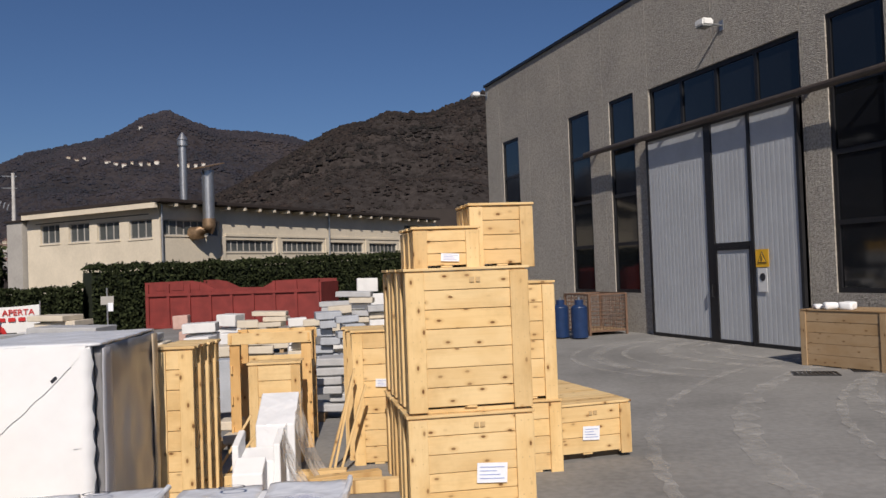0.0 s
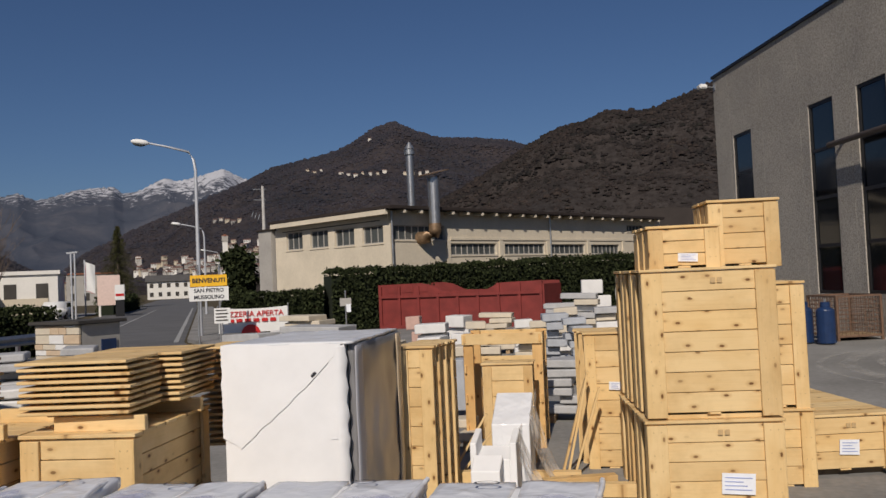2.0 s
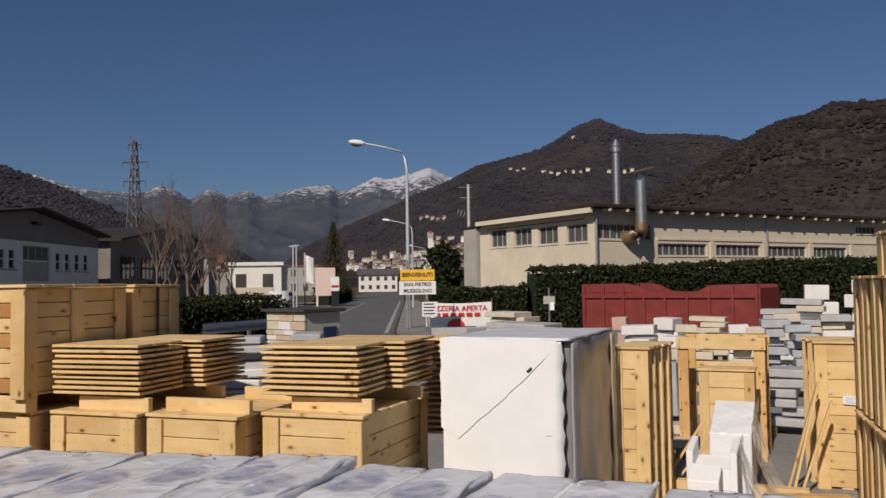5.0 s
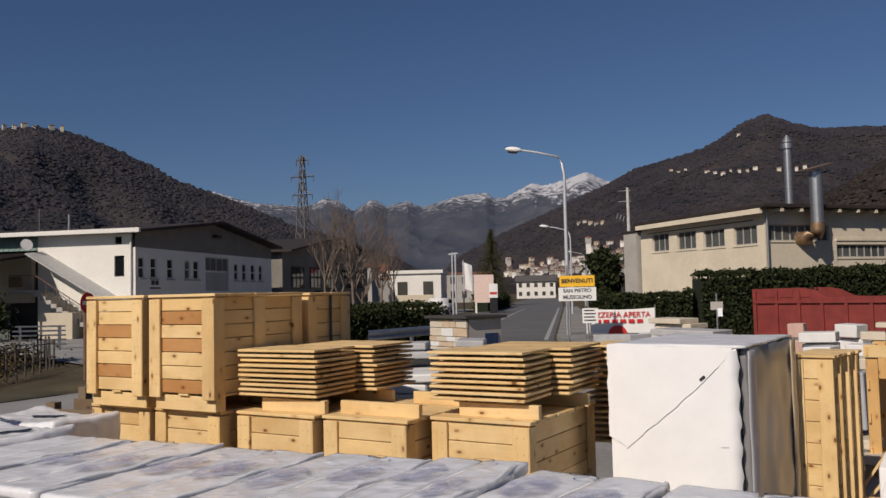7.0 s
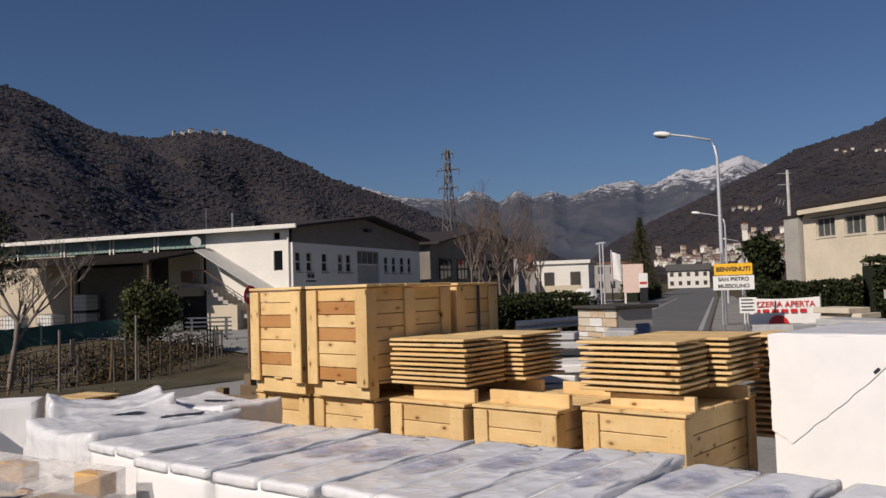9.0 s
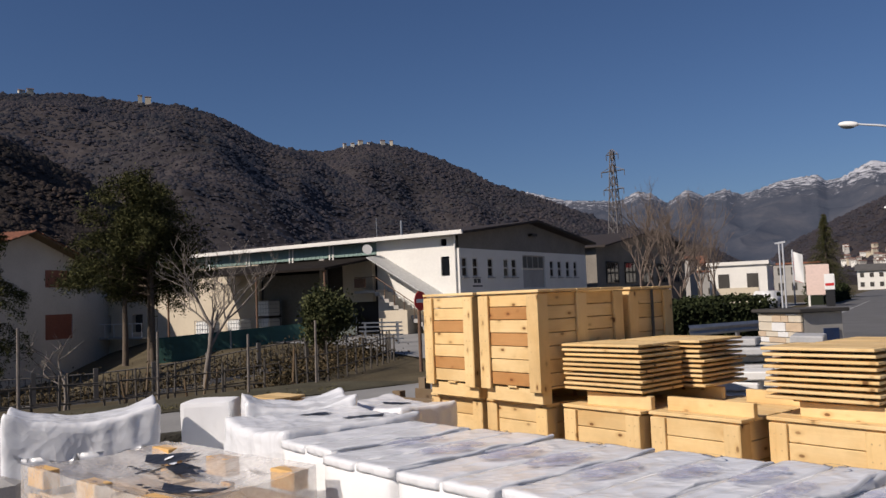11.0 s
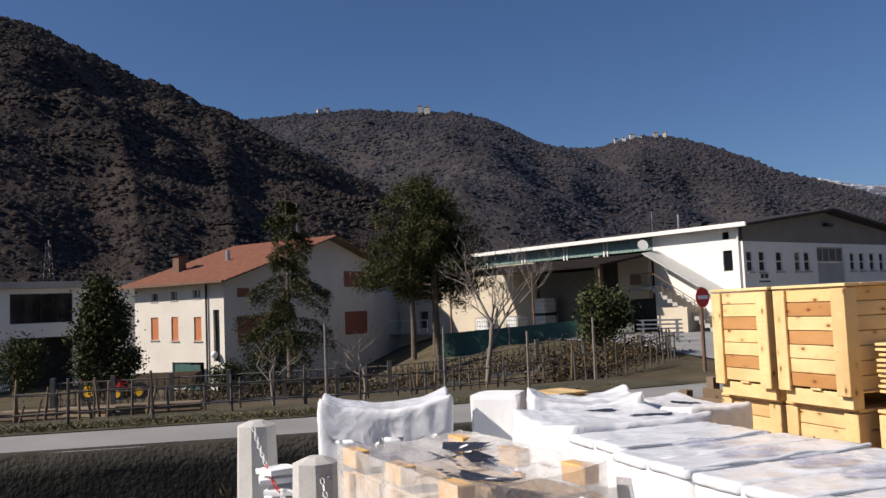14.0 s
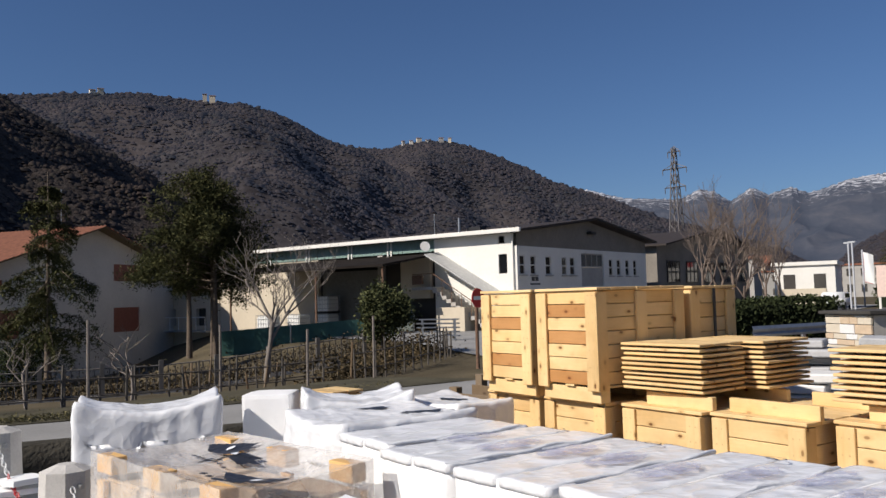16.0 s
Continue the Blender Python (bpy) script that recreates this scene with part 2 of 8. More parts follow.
SNOW = plain("snow", (0.85, 0.87, 0.92), 0.8)


def leafy(name, a, b2, rough=0.6):
    m, nt, b = nodes_of(name)
    geo = nt.nodes.new("ShaderNodeNewGeometry")
    nt.links.new(ramp(nt, geo.outputs["Random Per Island"], [(0.0, a), (0.75, b2), (1.0, tuple(c * 1.5 for c in b2))]), b.inputs["Base Color"])
    b.inputs["Roughness"].default_value, b.inputs["Specular IOR Level"].default_value = 0.85, 0.08
    return m


LEAF = leafy("hedge_leaves", (0.012, 0.017, 0.008), (0.034, 0.042, 0.018), 0.5)
NEEDLE = leafy("pine_needles", (0.025, 0.03, 0.013), (0.07, 0.07, 0.028))
LAUREL = leafy("laurel_leaves", (0.025, 0.032, 0.014), (0.07, 0.075, 0.033), 0.55)
DRYLEAF = leafy("dry_leaves", (0.03, 0.026, 0.014), (0.085, 0.062, 0.034))


def glassy(name, tint, rough=0.06):
    m, nt, b = nodes_of(name)
    v = coords(nt, obj=False)
    nt.links.new(ramp(nt, tex(nt, v, 0.9, 3), [(0.3, tuple(c * 0.6 for c in tint)), (0.7, tint)]), b.inputs["Base Color"])
    b.inputs["Roughness"].default_value, b.inputs["Specular IOR Level"].default_value = rough, 0.5
    bump(nt, b, tex(nt, v, 1.3, 2), 0.05, 0.02)
    return m


GLASS = glassy("dark_window_glass", (0.012, 0.014, 0.017))
GLASS_G = glassy("dusty_glass", (0.1, 0.11, 0.11), 0.25)

# pebble-dashed precast panel
PEBBLE, _nt, _b = nodes_of("pebble_dash")
_v = coords(_nt, obj=False)
_p = tex(_nt, _v, 42, kind="voronoi")
_q = tex(_nt, _v, 22, 4, 0.75)
_c = ramp(_nt, _q, [(0.3, (0.2, 0.185, 0.16)), (0.5, (0.43, 0.395, 0.34)), (0.72, (0.62, 0.58, 0.505))])
_c = mixc(_nt, 0.6, _c, ramp(_nt, tex(_nt, _v, 0.7, 4), [(0.3, (0.7, 0.7, 0.72)), (0.7, (1, 1, 1))]), "MULTIPLY")
_nt.links.new(_c, _b.inputs["Base Color"])
_b.inputs["Roughness"].default_value = 0.9
bump(_nt, _b, _p, 0.7, 0.02)


def woods(name, stops, snow=None, scale=0.02, grain=0.12, rock=None):
    """Wooded slope in winter: brown and violet-grey crowns, clearings, and snow above a height."""
    m, nt, b = nodes_of(name)
    v = coords(nt, obj=False)
    c = ramp(nt, tex(nt, v, scale, 6, 0.6), stops)
    f = tex(nt, v, grain, 5, 0.7)
    c = mixc(nt, 0.75, c, ramp(nt, f, [(0.3, (0.3, 0.28, 0.28)), (0.62, (1, 1, 1))]), "MULTIPLY")
    if snow:
        geo = nt.nodes.new("ShaderNodeNewGeometry")
        sep = nt.nodes.new("ShaderNodeSeparateXYZ")
        nt.links.new(geo.outputs["Position"], sep.inputs[0])
        ad = nt.nodes.new("ShaderNodeMath")
        ad.operation = "MULTIPLY_ADD"
        n2 = tex(nt, coords(nt, (1, 1, 0.6), obj=False), 0.016, 8, 0.75)
        nt.links.new(n2, ad.inputs[0])
        ad.inputs[1].default_value = snow[1]
        nt.links.new(sep.outputs[2], ad.inputs[2])
        mr = nt.nodes.new("ShaderNodeMapRange")
        mr.inputs[1].default_value, mr.inputs[2].default_value = snow[0], snow[0] + 25
        nt.links.new(ad.outputs[0], mr.inputs[0])
        c = mixc(nt, mr.outputs[0], c, (0.8, 0.82, 0.86))
    nt.links.new(c, b.inputs["Base Color"])
    b.inputs["Roughness"].default_value, b.inputs["Specular IOR Level"].default_value = 1.0, 0.0
    bump(nt, b, f, 0.6, 2.0)
    return m, nt, b


WOODS_NEAR, _, _ = woods("bare_woods", [(0.3, (0.04, 0.037, 0.037)), (0.5, (0.058, 0.05, 0.047)), (0.72, (0.078, 0.064, 0.058))], grain=0.3)
# distance haze is put into these greyer, violet base colours
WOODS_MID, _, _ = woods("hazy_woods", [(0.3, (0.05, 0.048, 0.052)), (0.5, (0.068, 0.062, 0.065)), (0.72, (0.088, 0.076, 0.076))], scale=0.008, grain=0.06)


def crowns(name, stops, scale, fine, lo=0.45, hi=1.5, haze_glow=0.0):
    """Bare winter crowns: twig colours that follow the stands of trees, a tone of its own for each crown, and a faint
    blue glow added for distance haze.
    """
    m, nt, b = nodes_of(name)
    v = coords(nt, obj=False)
    c = ramp(nt, tex(nt, v, scale, 5, 0.6), stops)
    geo = nt.nodes.new("ShaderNodeNewGeometry")
    c = mixc(nt, 0.85, c, ramp(nt, geo.outputs["Random Per Island"], [(0.0, (lo, lo * 1.04, lo)), (0.12, (lo * 1.2, lo * 1.3, lo * 1.15)), (0.2, (0.85, 0.82, 0.8)), (0.75, (1, 0.95, 0.93)), (1.0, (hi, hi * 0.94, hi * 0.88))]), "MULTIPLY")
    twigs = tex(nt, coords(nt, (1, 1, 0.45), obj=False), fine, 5, 0.75)
    c = mixc(nt, 0.8, c, ramp(nt, twigs, [(0.34, (0.42, 0.42, 0.45)), (0.6, (1.2, 1.17, 1.13))]), "MULTIPLY")
    nt.links.new(c, b.inputs["Base Color"])
    b.inputs["Roughness"].default_value, b.inputs["Specular IOR Level"].default_value = 1.0, 0.0
    bump(nt, b, twigs, 0.6, 0.3 / fine)
    tr, mx = nt.nodes.new("ShaderNodeBsdfTranslucent"), nt.nodes.new("ShaderNodeMixShader")
    nt.links.new(c, tr.inputs["Color"])
    mx.inputs[0].default_value = 0.6
    nt.links.new(b.outputs[0], mx.inputs[1])
    nt.links.new(tr.outputs[0], mx.inputs[2])
    nt.links.new(mx.outputs[0], nt.nodes["Material Output"].inputs["Surface"])
    # blue emission paints the haze of distance onto the crowns
    if haze_glow:
        b.inputs["Emission Color"].default_value, b.inputs["Emission Strength"].default_value = (0.36, 0.46, 0.76, 1), haze_glow
    return m


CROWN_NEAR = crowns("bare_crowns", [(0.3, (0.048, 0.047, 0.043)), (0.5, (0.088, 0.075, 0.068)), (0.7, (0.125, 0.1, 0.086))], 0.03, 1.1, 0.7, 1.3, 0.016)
# crown colours greyed for haze too, besides the glow
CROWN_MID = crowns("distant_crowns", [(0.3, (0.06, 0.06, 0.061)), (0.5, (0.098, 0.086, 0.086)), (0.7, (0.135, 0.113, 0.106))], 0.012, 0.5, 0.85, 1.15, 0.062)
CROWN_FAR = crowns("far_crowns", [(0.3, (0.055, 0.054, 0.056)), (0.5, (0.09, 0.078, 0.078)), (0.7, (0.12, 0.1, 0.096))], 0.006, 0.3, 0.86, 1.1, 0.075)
# far slope: haze mixed into a violet-grey base colour
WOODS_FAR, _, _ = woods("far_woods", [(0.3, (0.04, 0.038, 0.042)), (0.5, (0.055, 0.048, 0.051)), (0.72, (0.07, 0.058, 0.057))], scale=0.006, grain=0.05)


def snowy():
    """Far mountains: blue-grey forested flanks, streaked snow and pale rock towards the tops, hazed by dulled colours
    and a blue glow.
    """
    m, nt, b = nodes_of("far_snowy_mountain")
    v = coords(nt, obj=False)
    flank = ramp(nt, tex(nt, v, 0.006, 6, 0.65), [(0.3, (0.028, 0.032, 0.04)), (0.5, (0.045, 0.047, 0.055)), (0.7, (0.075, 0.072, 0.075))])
    geo, sep = nt.nodes.new("ShaderNodeNewGeometry"), nt.nodes.new("ShaderNodeSeparateXYZ")
    nt.links.new(geo.outputs["Position"], sep.inputs[0])
    patch = tex(nt, coords(nt, obj=False), 0.028, 9, 0.8)
    ad = nt.nodes.new("ShaderNodeMath")
    ad.operation = "MULTIPLY_ADD"
    ad.inputs[1].default_value = 900.0
    nt.links.new(patch, ad.inputs[0])
    nt.links.new(sep.outputs[2], ad.inputs[2])
    mr = nt.nodes.new("ShaderNodeMapRange")
    mr.inputs[1].default_value, mr.inputs[2].default_value = 905.0, 980.0
    nt.links.new(ad.outputs[0], mr.inputs[0])
    c = mixc(nt, mr.outputs[0], flank, (0.46, 0.46, 0.48))
    nt.links.new(c, b.inputs["Base Color"])
    b.inputs["Roughness"].default_value, b.inputs["Specular IOR Level"].default_value = 1.0, 0.0
    # blue emission added to the rock as haze; the mountains are no light source
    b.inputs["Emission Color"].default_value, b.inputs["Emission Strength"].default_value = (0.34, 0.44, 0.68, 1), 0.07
    bump(nt, b, patch, 0.6, 10.0)
    return m


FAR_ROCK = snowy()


# ---- building helpers ----
def empty(name, m, label, category, group="", kind=""):
    ob = new(name)
    ob.matrix_world = m
    return tagged(ob, label, category, group, kind)


def part(name, data, material, parent=None, label="", m=None, smooth=False):
    if isinstance(data, bmesh.types.BMesh):
        me = bpy.data.meshes.new(name)
        data.to_mesh(me)
        data.free()
        data = me
    if smooth:
        data.polygons.foreach_set("use_smooth", [True] * len(data.polygons))
    if material and not data.materials:
        data.materials.append(material)
    elif material and data.materials[0] != material:
        data = data.copy()
        data.materials[0] = material
    ob = new(name, data)
    if parent:
        ob.parent = parent
    if m is not None:
        ob.matrix_local = m
    return tagged(ob, label)


def axes(loc, lx, wy):
    """A pose whose x runs along lx and whose y runs along wy."""
    a, b = Vector(lx).normalized(), Vector(wy).normalized()
    c = a.cross(b)
    return Matrix(((a.x, b.x, c.x, loc[0]), (a.y, b.y, c.y, loc[1]), (a.z, b.z, c.z, loc[2]), (0, 0, 0, 1)))


_boards = {}


def board(l, w, t, mat, bev=0.003):
    """A bevelled board about its middle, l along x, w along y, t along z; alike boards share their mesh."""
    key = (round(l, 3), round(w, 3), round(t, 3), mat.name)
    if key not in _boards:
        bm = bmesh.new()
        bmesh.ops.create_cube(bm, size=1, matrix=Matrix.Diagonal((l, w, t, 1)))
        bmesh.ops.bevel(bm, geom=bm.edges[:], offset=min(bev, t * 0.3, w * 0.3), segments=1, affect="EDGES")
        me = bpy.data.meshes.new("board")
        bm.to_mesh(me)
        bm.free()
        me.materials.append(mat)
        _boards[key] = me
    return _boards[key]


def bx(bm, x0, x1, y0, y1, z0, z1):
    bmesh.ops.create_cube(bm, size=1, matrix=Matrix.Translation(((x0 + x1) / 2, (y0 + y1) / 2, (z0 + z1) / 2)) @ Matrix.Diagonal((abs(x1 - x0), abs(y1 - y0), abs(z1 - z0), 1)))


def box(x0, x1, y0, y1, z0, z1, bev=0.0):
    bm = bmesh.new()
    bx(bm, x0, x1, y0, y1, z0, z1)
    if bev:
        bmesh.ops.bevel(bm, geom=bm.edges[:], offset=bev, segments=2, affect="EDGES")
    return bm


def cyl(bm, p, q, r0, r1=None, sides=10):
    p, q = Vector(p), Vector(q)
    d = q - p
    m = Matrix.Translation((p + q) / 2) @ d.to_track_quat("Z", "Y").to_matrix().to_4x4()
    bmesh.ops.create_cone(bm, cap_ends=True, segments=sides, radius1=r0, radius2=r0 if r1 is None else r1, depth=d.length, matrix=m)


def rod(p, q, r0, r1=None, sides=10):
    bm = bmesh.new()
    cyl(bm, p, q, r0, r1, sides)
    return bm


def chain_tube(verts, faces, pts, radii, sides=5):
    """Adds a tapered tube through pts to lists of vertices and faces."""
    base = len(verts)
    for i, p in enumerate(pts):
        d = (pts[min(i + 1, len(pts) - 1)] - pts[max(i - 1, 0)]).normalized()
        a = d.orthogonal().normalized()
        b = d.cross(a)
        for k in range(sides):
            t = 2 * math.pi * k / sides
            verts.append(p + (a * math.cos(t) + b * math.sin(t)) * radii[i])
    for i in range(len(pts) - 1):
        for k in range(sides):
            k2 = (k + 1) % sides
            faces.append((base + i * sides + k, base + i * sides + k2, base + (i + 1) * sides + k2, base + (i + 1) * sides + k))


def mesh_of(verts, faces, name="mesh"):
    me = bpy.data.meshes.new(name)
    me.from_pydata([tuple(v) for v in verts], [], faces)
    return me


def leaves(points, size, rng, flat=0.0, long=1.6):
    """A mesh of small folded leaves, one at each point."""
    n = len(points)
    P = np.asarray(points, float)
    a = rng.normal(size=(n, 3))
    a /= np.linalg.norm(a, axis=1)[:, None]
    b = np.cross(a, rng.normal(size=(n, 3)))
    b /= np.linalg.norm(b, axis=1)[:, None]
    s = size * rng.uniform(0.6, 1.3, n)[:, None]
    V = np.stack([P - a * s * long * 0.5, P + b * s * 0.5, P + a * s * long * 0.5, P - b * s * 0.5], 1).reshape(-1, 3)
    F = np.arange(4 * n).reshape(-1, 4)
    me = bpy.data.meshes.new("leaves")
    me.from_pydata(V.tolist(), [], F.tolist())
    return me


def soft_box(w, d, h, amp, seed, res=0.06, rnd=0.05, sag=0.0, folds=0.0, crease=0.0):
    """A wrapped bundle: a rounded, slightly crumpled box, base at z 0, centred in x and y."""
    nx, ny, nz = (max(3, min(34, round(v / res))) for v in (w, d, h))
    bm = bmesh.new()
    bmesh.ops.create_cube(bm, size=2)
    for ax, n in ((0, nx), (1, ny), (2, nz)):
        es = [e for e in bm.edges if abs((e.verts[0].co - e.verts[1].co)[ax]) > 1e-4]
        bmesh.ops.subdivide_edges(bm, edges=es, cuts=n - 1, use_grid_fill=True)
    half = Vector((w / 2, d / 2, h / 2))
    off = Vector((seed * 7.3, seed * 3.1, seed * 1.7))
    for v in bm.verts:
        p = Vector((v.co.x * half.x, v.co.y * half.y, v.co.z * half.z))
        inner = Vector((max(-half.x + rnd, min(half.x - rnd, p.x)), max(-half.y + rnd, min(half.y - rnd, p.y)), max(-half.z + rnd, min(half.z - rnd, p.z))))
        out = p - inner
        if out.length > 1e-6:
            p = inner + out.normalized() * rnd
        k = noise.noise_vector(p * 5 + off) * amp + noise.noise_vector(p * 17 + off) * amp * 0.4
        if folds:
            k += Vector((v.co.x, v.co.y, 0)) * folds * (0.4 - 2 * abs(noise.noise((p.x * 6, p.y * 6, p.z * 2.5 + seed))) - 0.8 * abs(noise.noise((p.x * 15, p.y * 15, p.z * 6 + seed))))
        if v.co.z > 0.5:
            k.z -= sag * (1 - 0.5 * abs(v.co.x) ** 3 - 0.5 * abs(v.co.x * v.co.y) ** 1.3)
            if crease:
                q = p + noise.noise_vector(p * 3 + off) * 0.15
                k.z += crease * (0.5 - 2.2 * abs(noise.noise(q * 4.5 + off)) - 1.1 * abs(noise.noise(q * 12 + off)))
        p += k
        p.z = max(-half.z, p.z)
        v.co = p + Vector((0, 0, half.z))
    bmesh.ops.recalc_face_normals(bm, faces=bm.faces[:])
    return bm


def lettering(text, size, material, parent, m, name="lettering", bold=0.0, align="CENTER"):
    cu = bpy.data.curves.new("text", "FONT")
    cu.body, cu.size, cu.align_x, cu.align_y, cu.extrude, cu.offset = text, size, align, "CENTER", 0.004, bold
    tmp = bpy.data.objects.new("text", cu)
    scene.collection.objects.link(tmp)
    me = bpy.data.meshes.new_from_object(tmp.evaluated_get(bpy.context.evaluated_depsgraph_get()))
    bpy.data.objects.remove(tmp)
    me.materials.clear()
    return part(name, me, material, parent, "", m)


# ---- ground ----
def terrain(x, y):
    """Height of the land: level at the yard, falling towards the house and gardens to the west, a ditch before the lane."""
    if -11.9 < x < -7.4 and y < 6.2:
        return -1.0
    k = max(0.0, min(1.0, (-14.5 - x) / 36))
    f = max(0.0, min(1.0, (11 - y) / 9))
    f = f * f * (3 - 2 * f)
    return -2.6 * k * f


def ground_sheet():
    xs = [-4200, -1500, -600, -250, -120] + [-80 + 3 * i for i in range(21)] + [-17.5, -16, -14.5, -13, -11.91, -11.89, -10, -7.42, -7.38, -5, 0, 6, 12, 30, 120, 600, 4200]
    ys = [-4200, -600, -120, -50] + [-30 + 3 * i for i in range(12)] + [6.18, 6.22, 9, 12, 15, 20, 30, 60, 150, 600, 4200]
    verts = [(x, y, terrain(x, y)) for y in ys for x in xs]
    n = len(xs)
    faces = [(j * n + i, j * n + i + 1, (j + 1) * n + i + 1, (j + 1) * n + i) for j in range(len(ys) - 1) for i in range(n - 1)]
    return part("ground", mesh_of(verts, faces), EARTH)


tagged(ground_sheet(), "brown winter earth and dry grass of the valley floor", "ground", kind="structure")


def slab(name, pts, z, mat, label, category, thick=0.0):
    bm = bmesh.new()
    f = bm.faces.new([bm.verts.new((x, y, z)) for x, y in pts])
    if thick:
        r = bmesh.ops.extrude_face_region(bm, geom=[f])
        for v in r["geom"]:
            if isinstance(v, bmesh.types.BMVert):
                v.co.z -= thick
    bmesh.ops.recalc_face_normals(bm, faces=bm.faces[:])
    if not thick and bm.faces[0].normal.z < 0:
        bm.faces[0].normal_flip()
    return tagged(part(name, bm, mat), label, category, kind="structure")


slab("pavement", [(-7.3, -14), (30, -14), (30, 30), (-9.5, 30), (-12.4, 21), (-12.4, 6.3), (-7.3, 6.3)], 0.012, CONCRETE, "pale dusty concrete slab of the stone yard", "yard")
slab("road", [(-13.6, 21.5), (-16.0, 24.7), (-46.1, 74.3), (-110, 177), (-117, 173), (-52.5, 70), (-21.9, 20.8), (-19.6, 17.0), (-15, 17)], 0.016, ASPHALT, "grey asphalt road running up the valley", "road")
slab("road", [(-12.0, -40), (-13.7, -40), (-14.05, -0.3), (-15.6, 7.8), (-19.6, 17), (-15, 17), (-12.45, 8), (-12.0, 0)], 0.02, LANE, "narrow pale asphalt lane beside the ditch", "lane")
slab("road", [(-20.6, 10.6), (-31, 12.2), (-48, 10.0), (-40.2, 17.0), (-34.8, 21.5), (-46, 42), (-60, 68), (-54, 70), (-24, 22), (-20.2, 17), (-15.7, 7.9)], 0.026, LANE, "pale concrete forecourt of the factory", "forecourt")
slab("verge", [(-13.75, -40), (-15.2, -40), (-16.0, -0.3), (-17.6, 6.0), (-15.65, 7.7), (-14.1, -0.3)], 0.03, GRASS, "strip of short winter grass beside the lane", "verge")


def strip(a, b, w, z, mat):
    a, b = Vector((*a, 0)), Vector((*b, 0))
    s = (b - a).normalized().cross(Vector((0, 0, 1))) * w / 2
    return [(p.x, p.y) for p in (a - s, b - s, b + s, a + s)]


slab("road_marking", strip((-16.25, 24.6), (-46.3, 73.8), 0.16, 0, None), 0.024, PAINT_LINE, "worn white edge line on the road", "road line")
slab("road_marking", strip((-19.0, 22.8), (-49.3, 72.0), 0.12, 0, None), 0.024, PAINT_LINE, "worn white centre line on the road", "road line")
slab("pavement", [(-12.6, 21.2), (-15.9, 24.75), (-45.9, 74.3), (-44.4, 74.3), (-13.0, 24.2), (-11.6, 21.4)], 0.12, CONCRETE, "raised concrete pavement beside the road", "pavement", 0.14)

# the ditch's far wall, with a rough rim along the lane
def ditch_wall():
    bm = bmesh.new()
    n = 60
    rows = []
    for i in range(n + 1):
        y = -30 + 36.2 * i / n
        rows.append([bm.verts.new((-11.86 + noise.noise((y * 1.3, j * 2.1, 0)) * 0.06, y, zz)) for j, zz in enumerate((-1.0, -0.6, -0.25, 0.02 + 0.04 * noise.noise((y * 3, 5, 0))))]
                    + [bm.verts.new((-12.2, y, 0.035))])
    for a, b in zip(rows, rows[1:]):
        for j in range(4):
            bm.faces.new((a[j], b[j], b[j + 1], a[j + 1]))
    bmesh.ops.recalc_face_normals(bm, faces=bm.faces[:])
    return part("retaining_wall", bm, DARKWALL, smooth=True)


tagged(ditch_wall(), "retaining wall of the ditch, coloured dark for its shaded face", "wall", kind="structure")


# ---- hills ----
SURF = []


def crown_mesh(C, size, rng):
    """Many rounded, uneven tree crowns, one at each place."""
    n = len(C)
    t = np.arange(4) * math.pi / 2
    rings = [(0.7, 0.5, 0.0), (1.05, -0.25, 0.6)]
    T = np.vstack([[0, 0, 0.85]] + [np.stack([r * np.cos(t + o), r * np.sin(t + o), np.full(4, h)], 1) for r, h, o in rings])
    k = len(T)
    a = rng.uniform(0, 6.28, n)
    ca, sa = np.cos(a)[:, None], np.sin(a)[:, None]
    J = T[None] * (1 + 0.22 * rng.normal(size=(n, k, 1)))
    X, Y, Z = J[..., 0] * ca - J[..., 1] * sa, J[..., 0] * sa + J[..., 1] * ca, J[..., 2] * rng.uniform(0.45, 1.0, (n, 1))
    V = (C[:, None, :] + np.stack([X, Y, Z], 2) * size[:, None, None]).reshape(-1, 3)
    tri = [(0, 1 + i, 1 + (i + 1) % 4) for i in range(4)]
    for i in range(4):
        j = (i + 1) % 4
        tri += [(1 + i, 5 + i, 1 + j), (1 + j, 5 + i, 5 + j)]
    F = (np.array(tri)[None] + (np.arange(n) * k)[:, None, None]).reshape(-1, 3)
    me = bpy.data.meshes.new("crowns")
    me.from_pydata(V.tolist(), [], F.tolist())
    return me


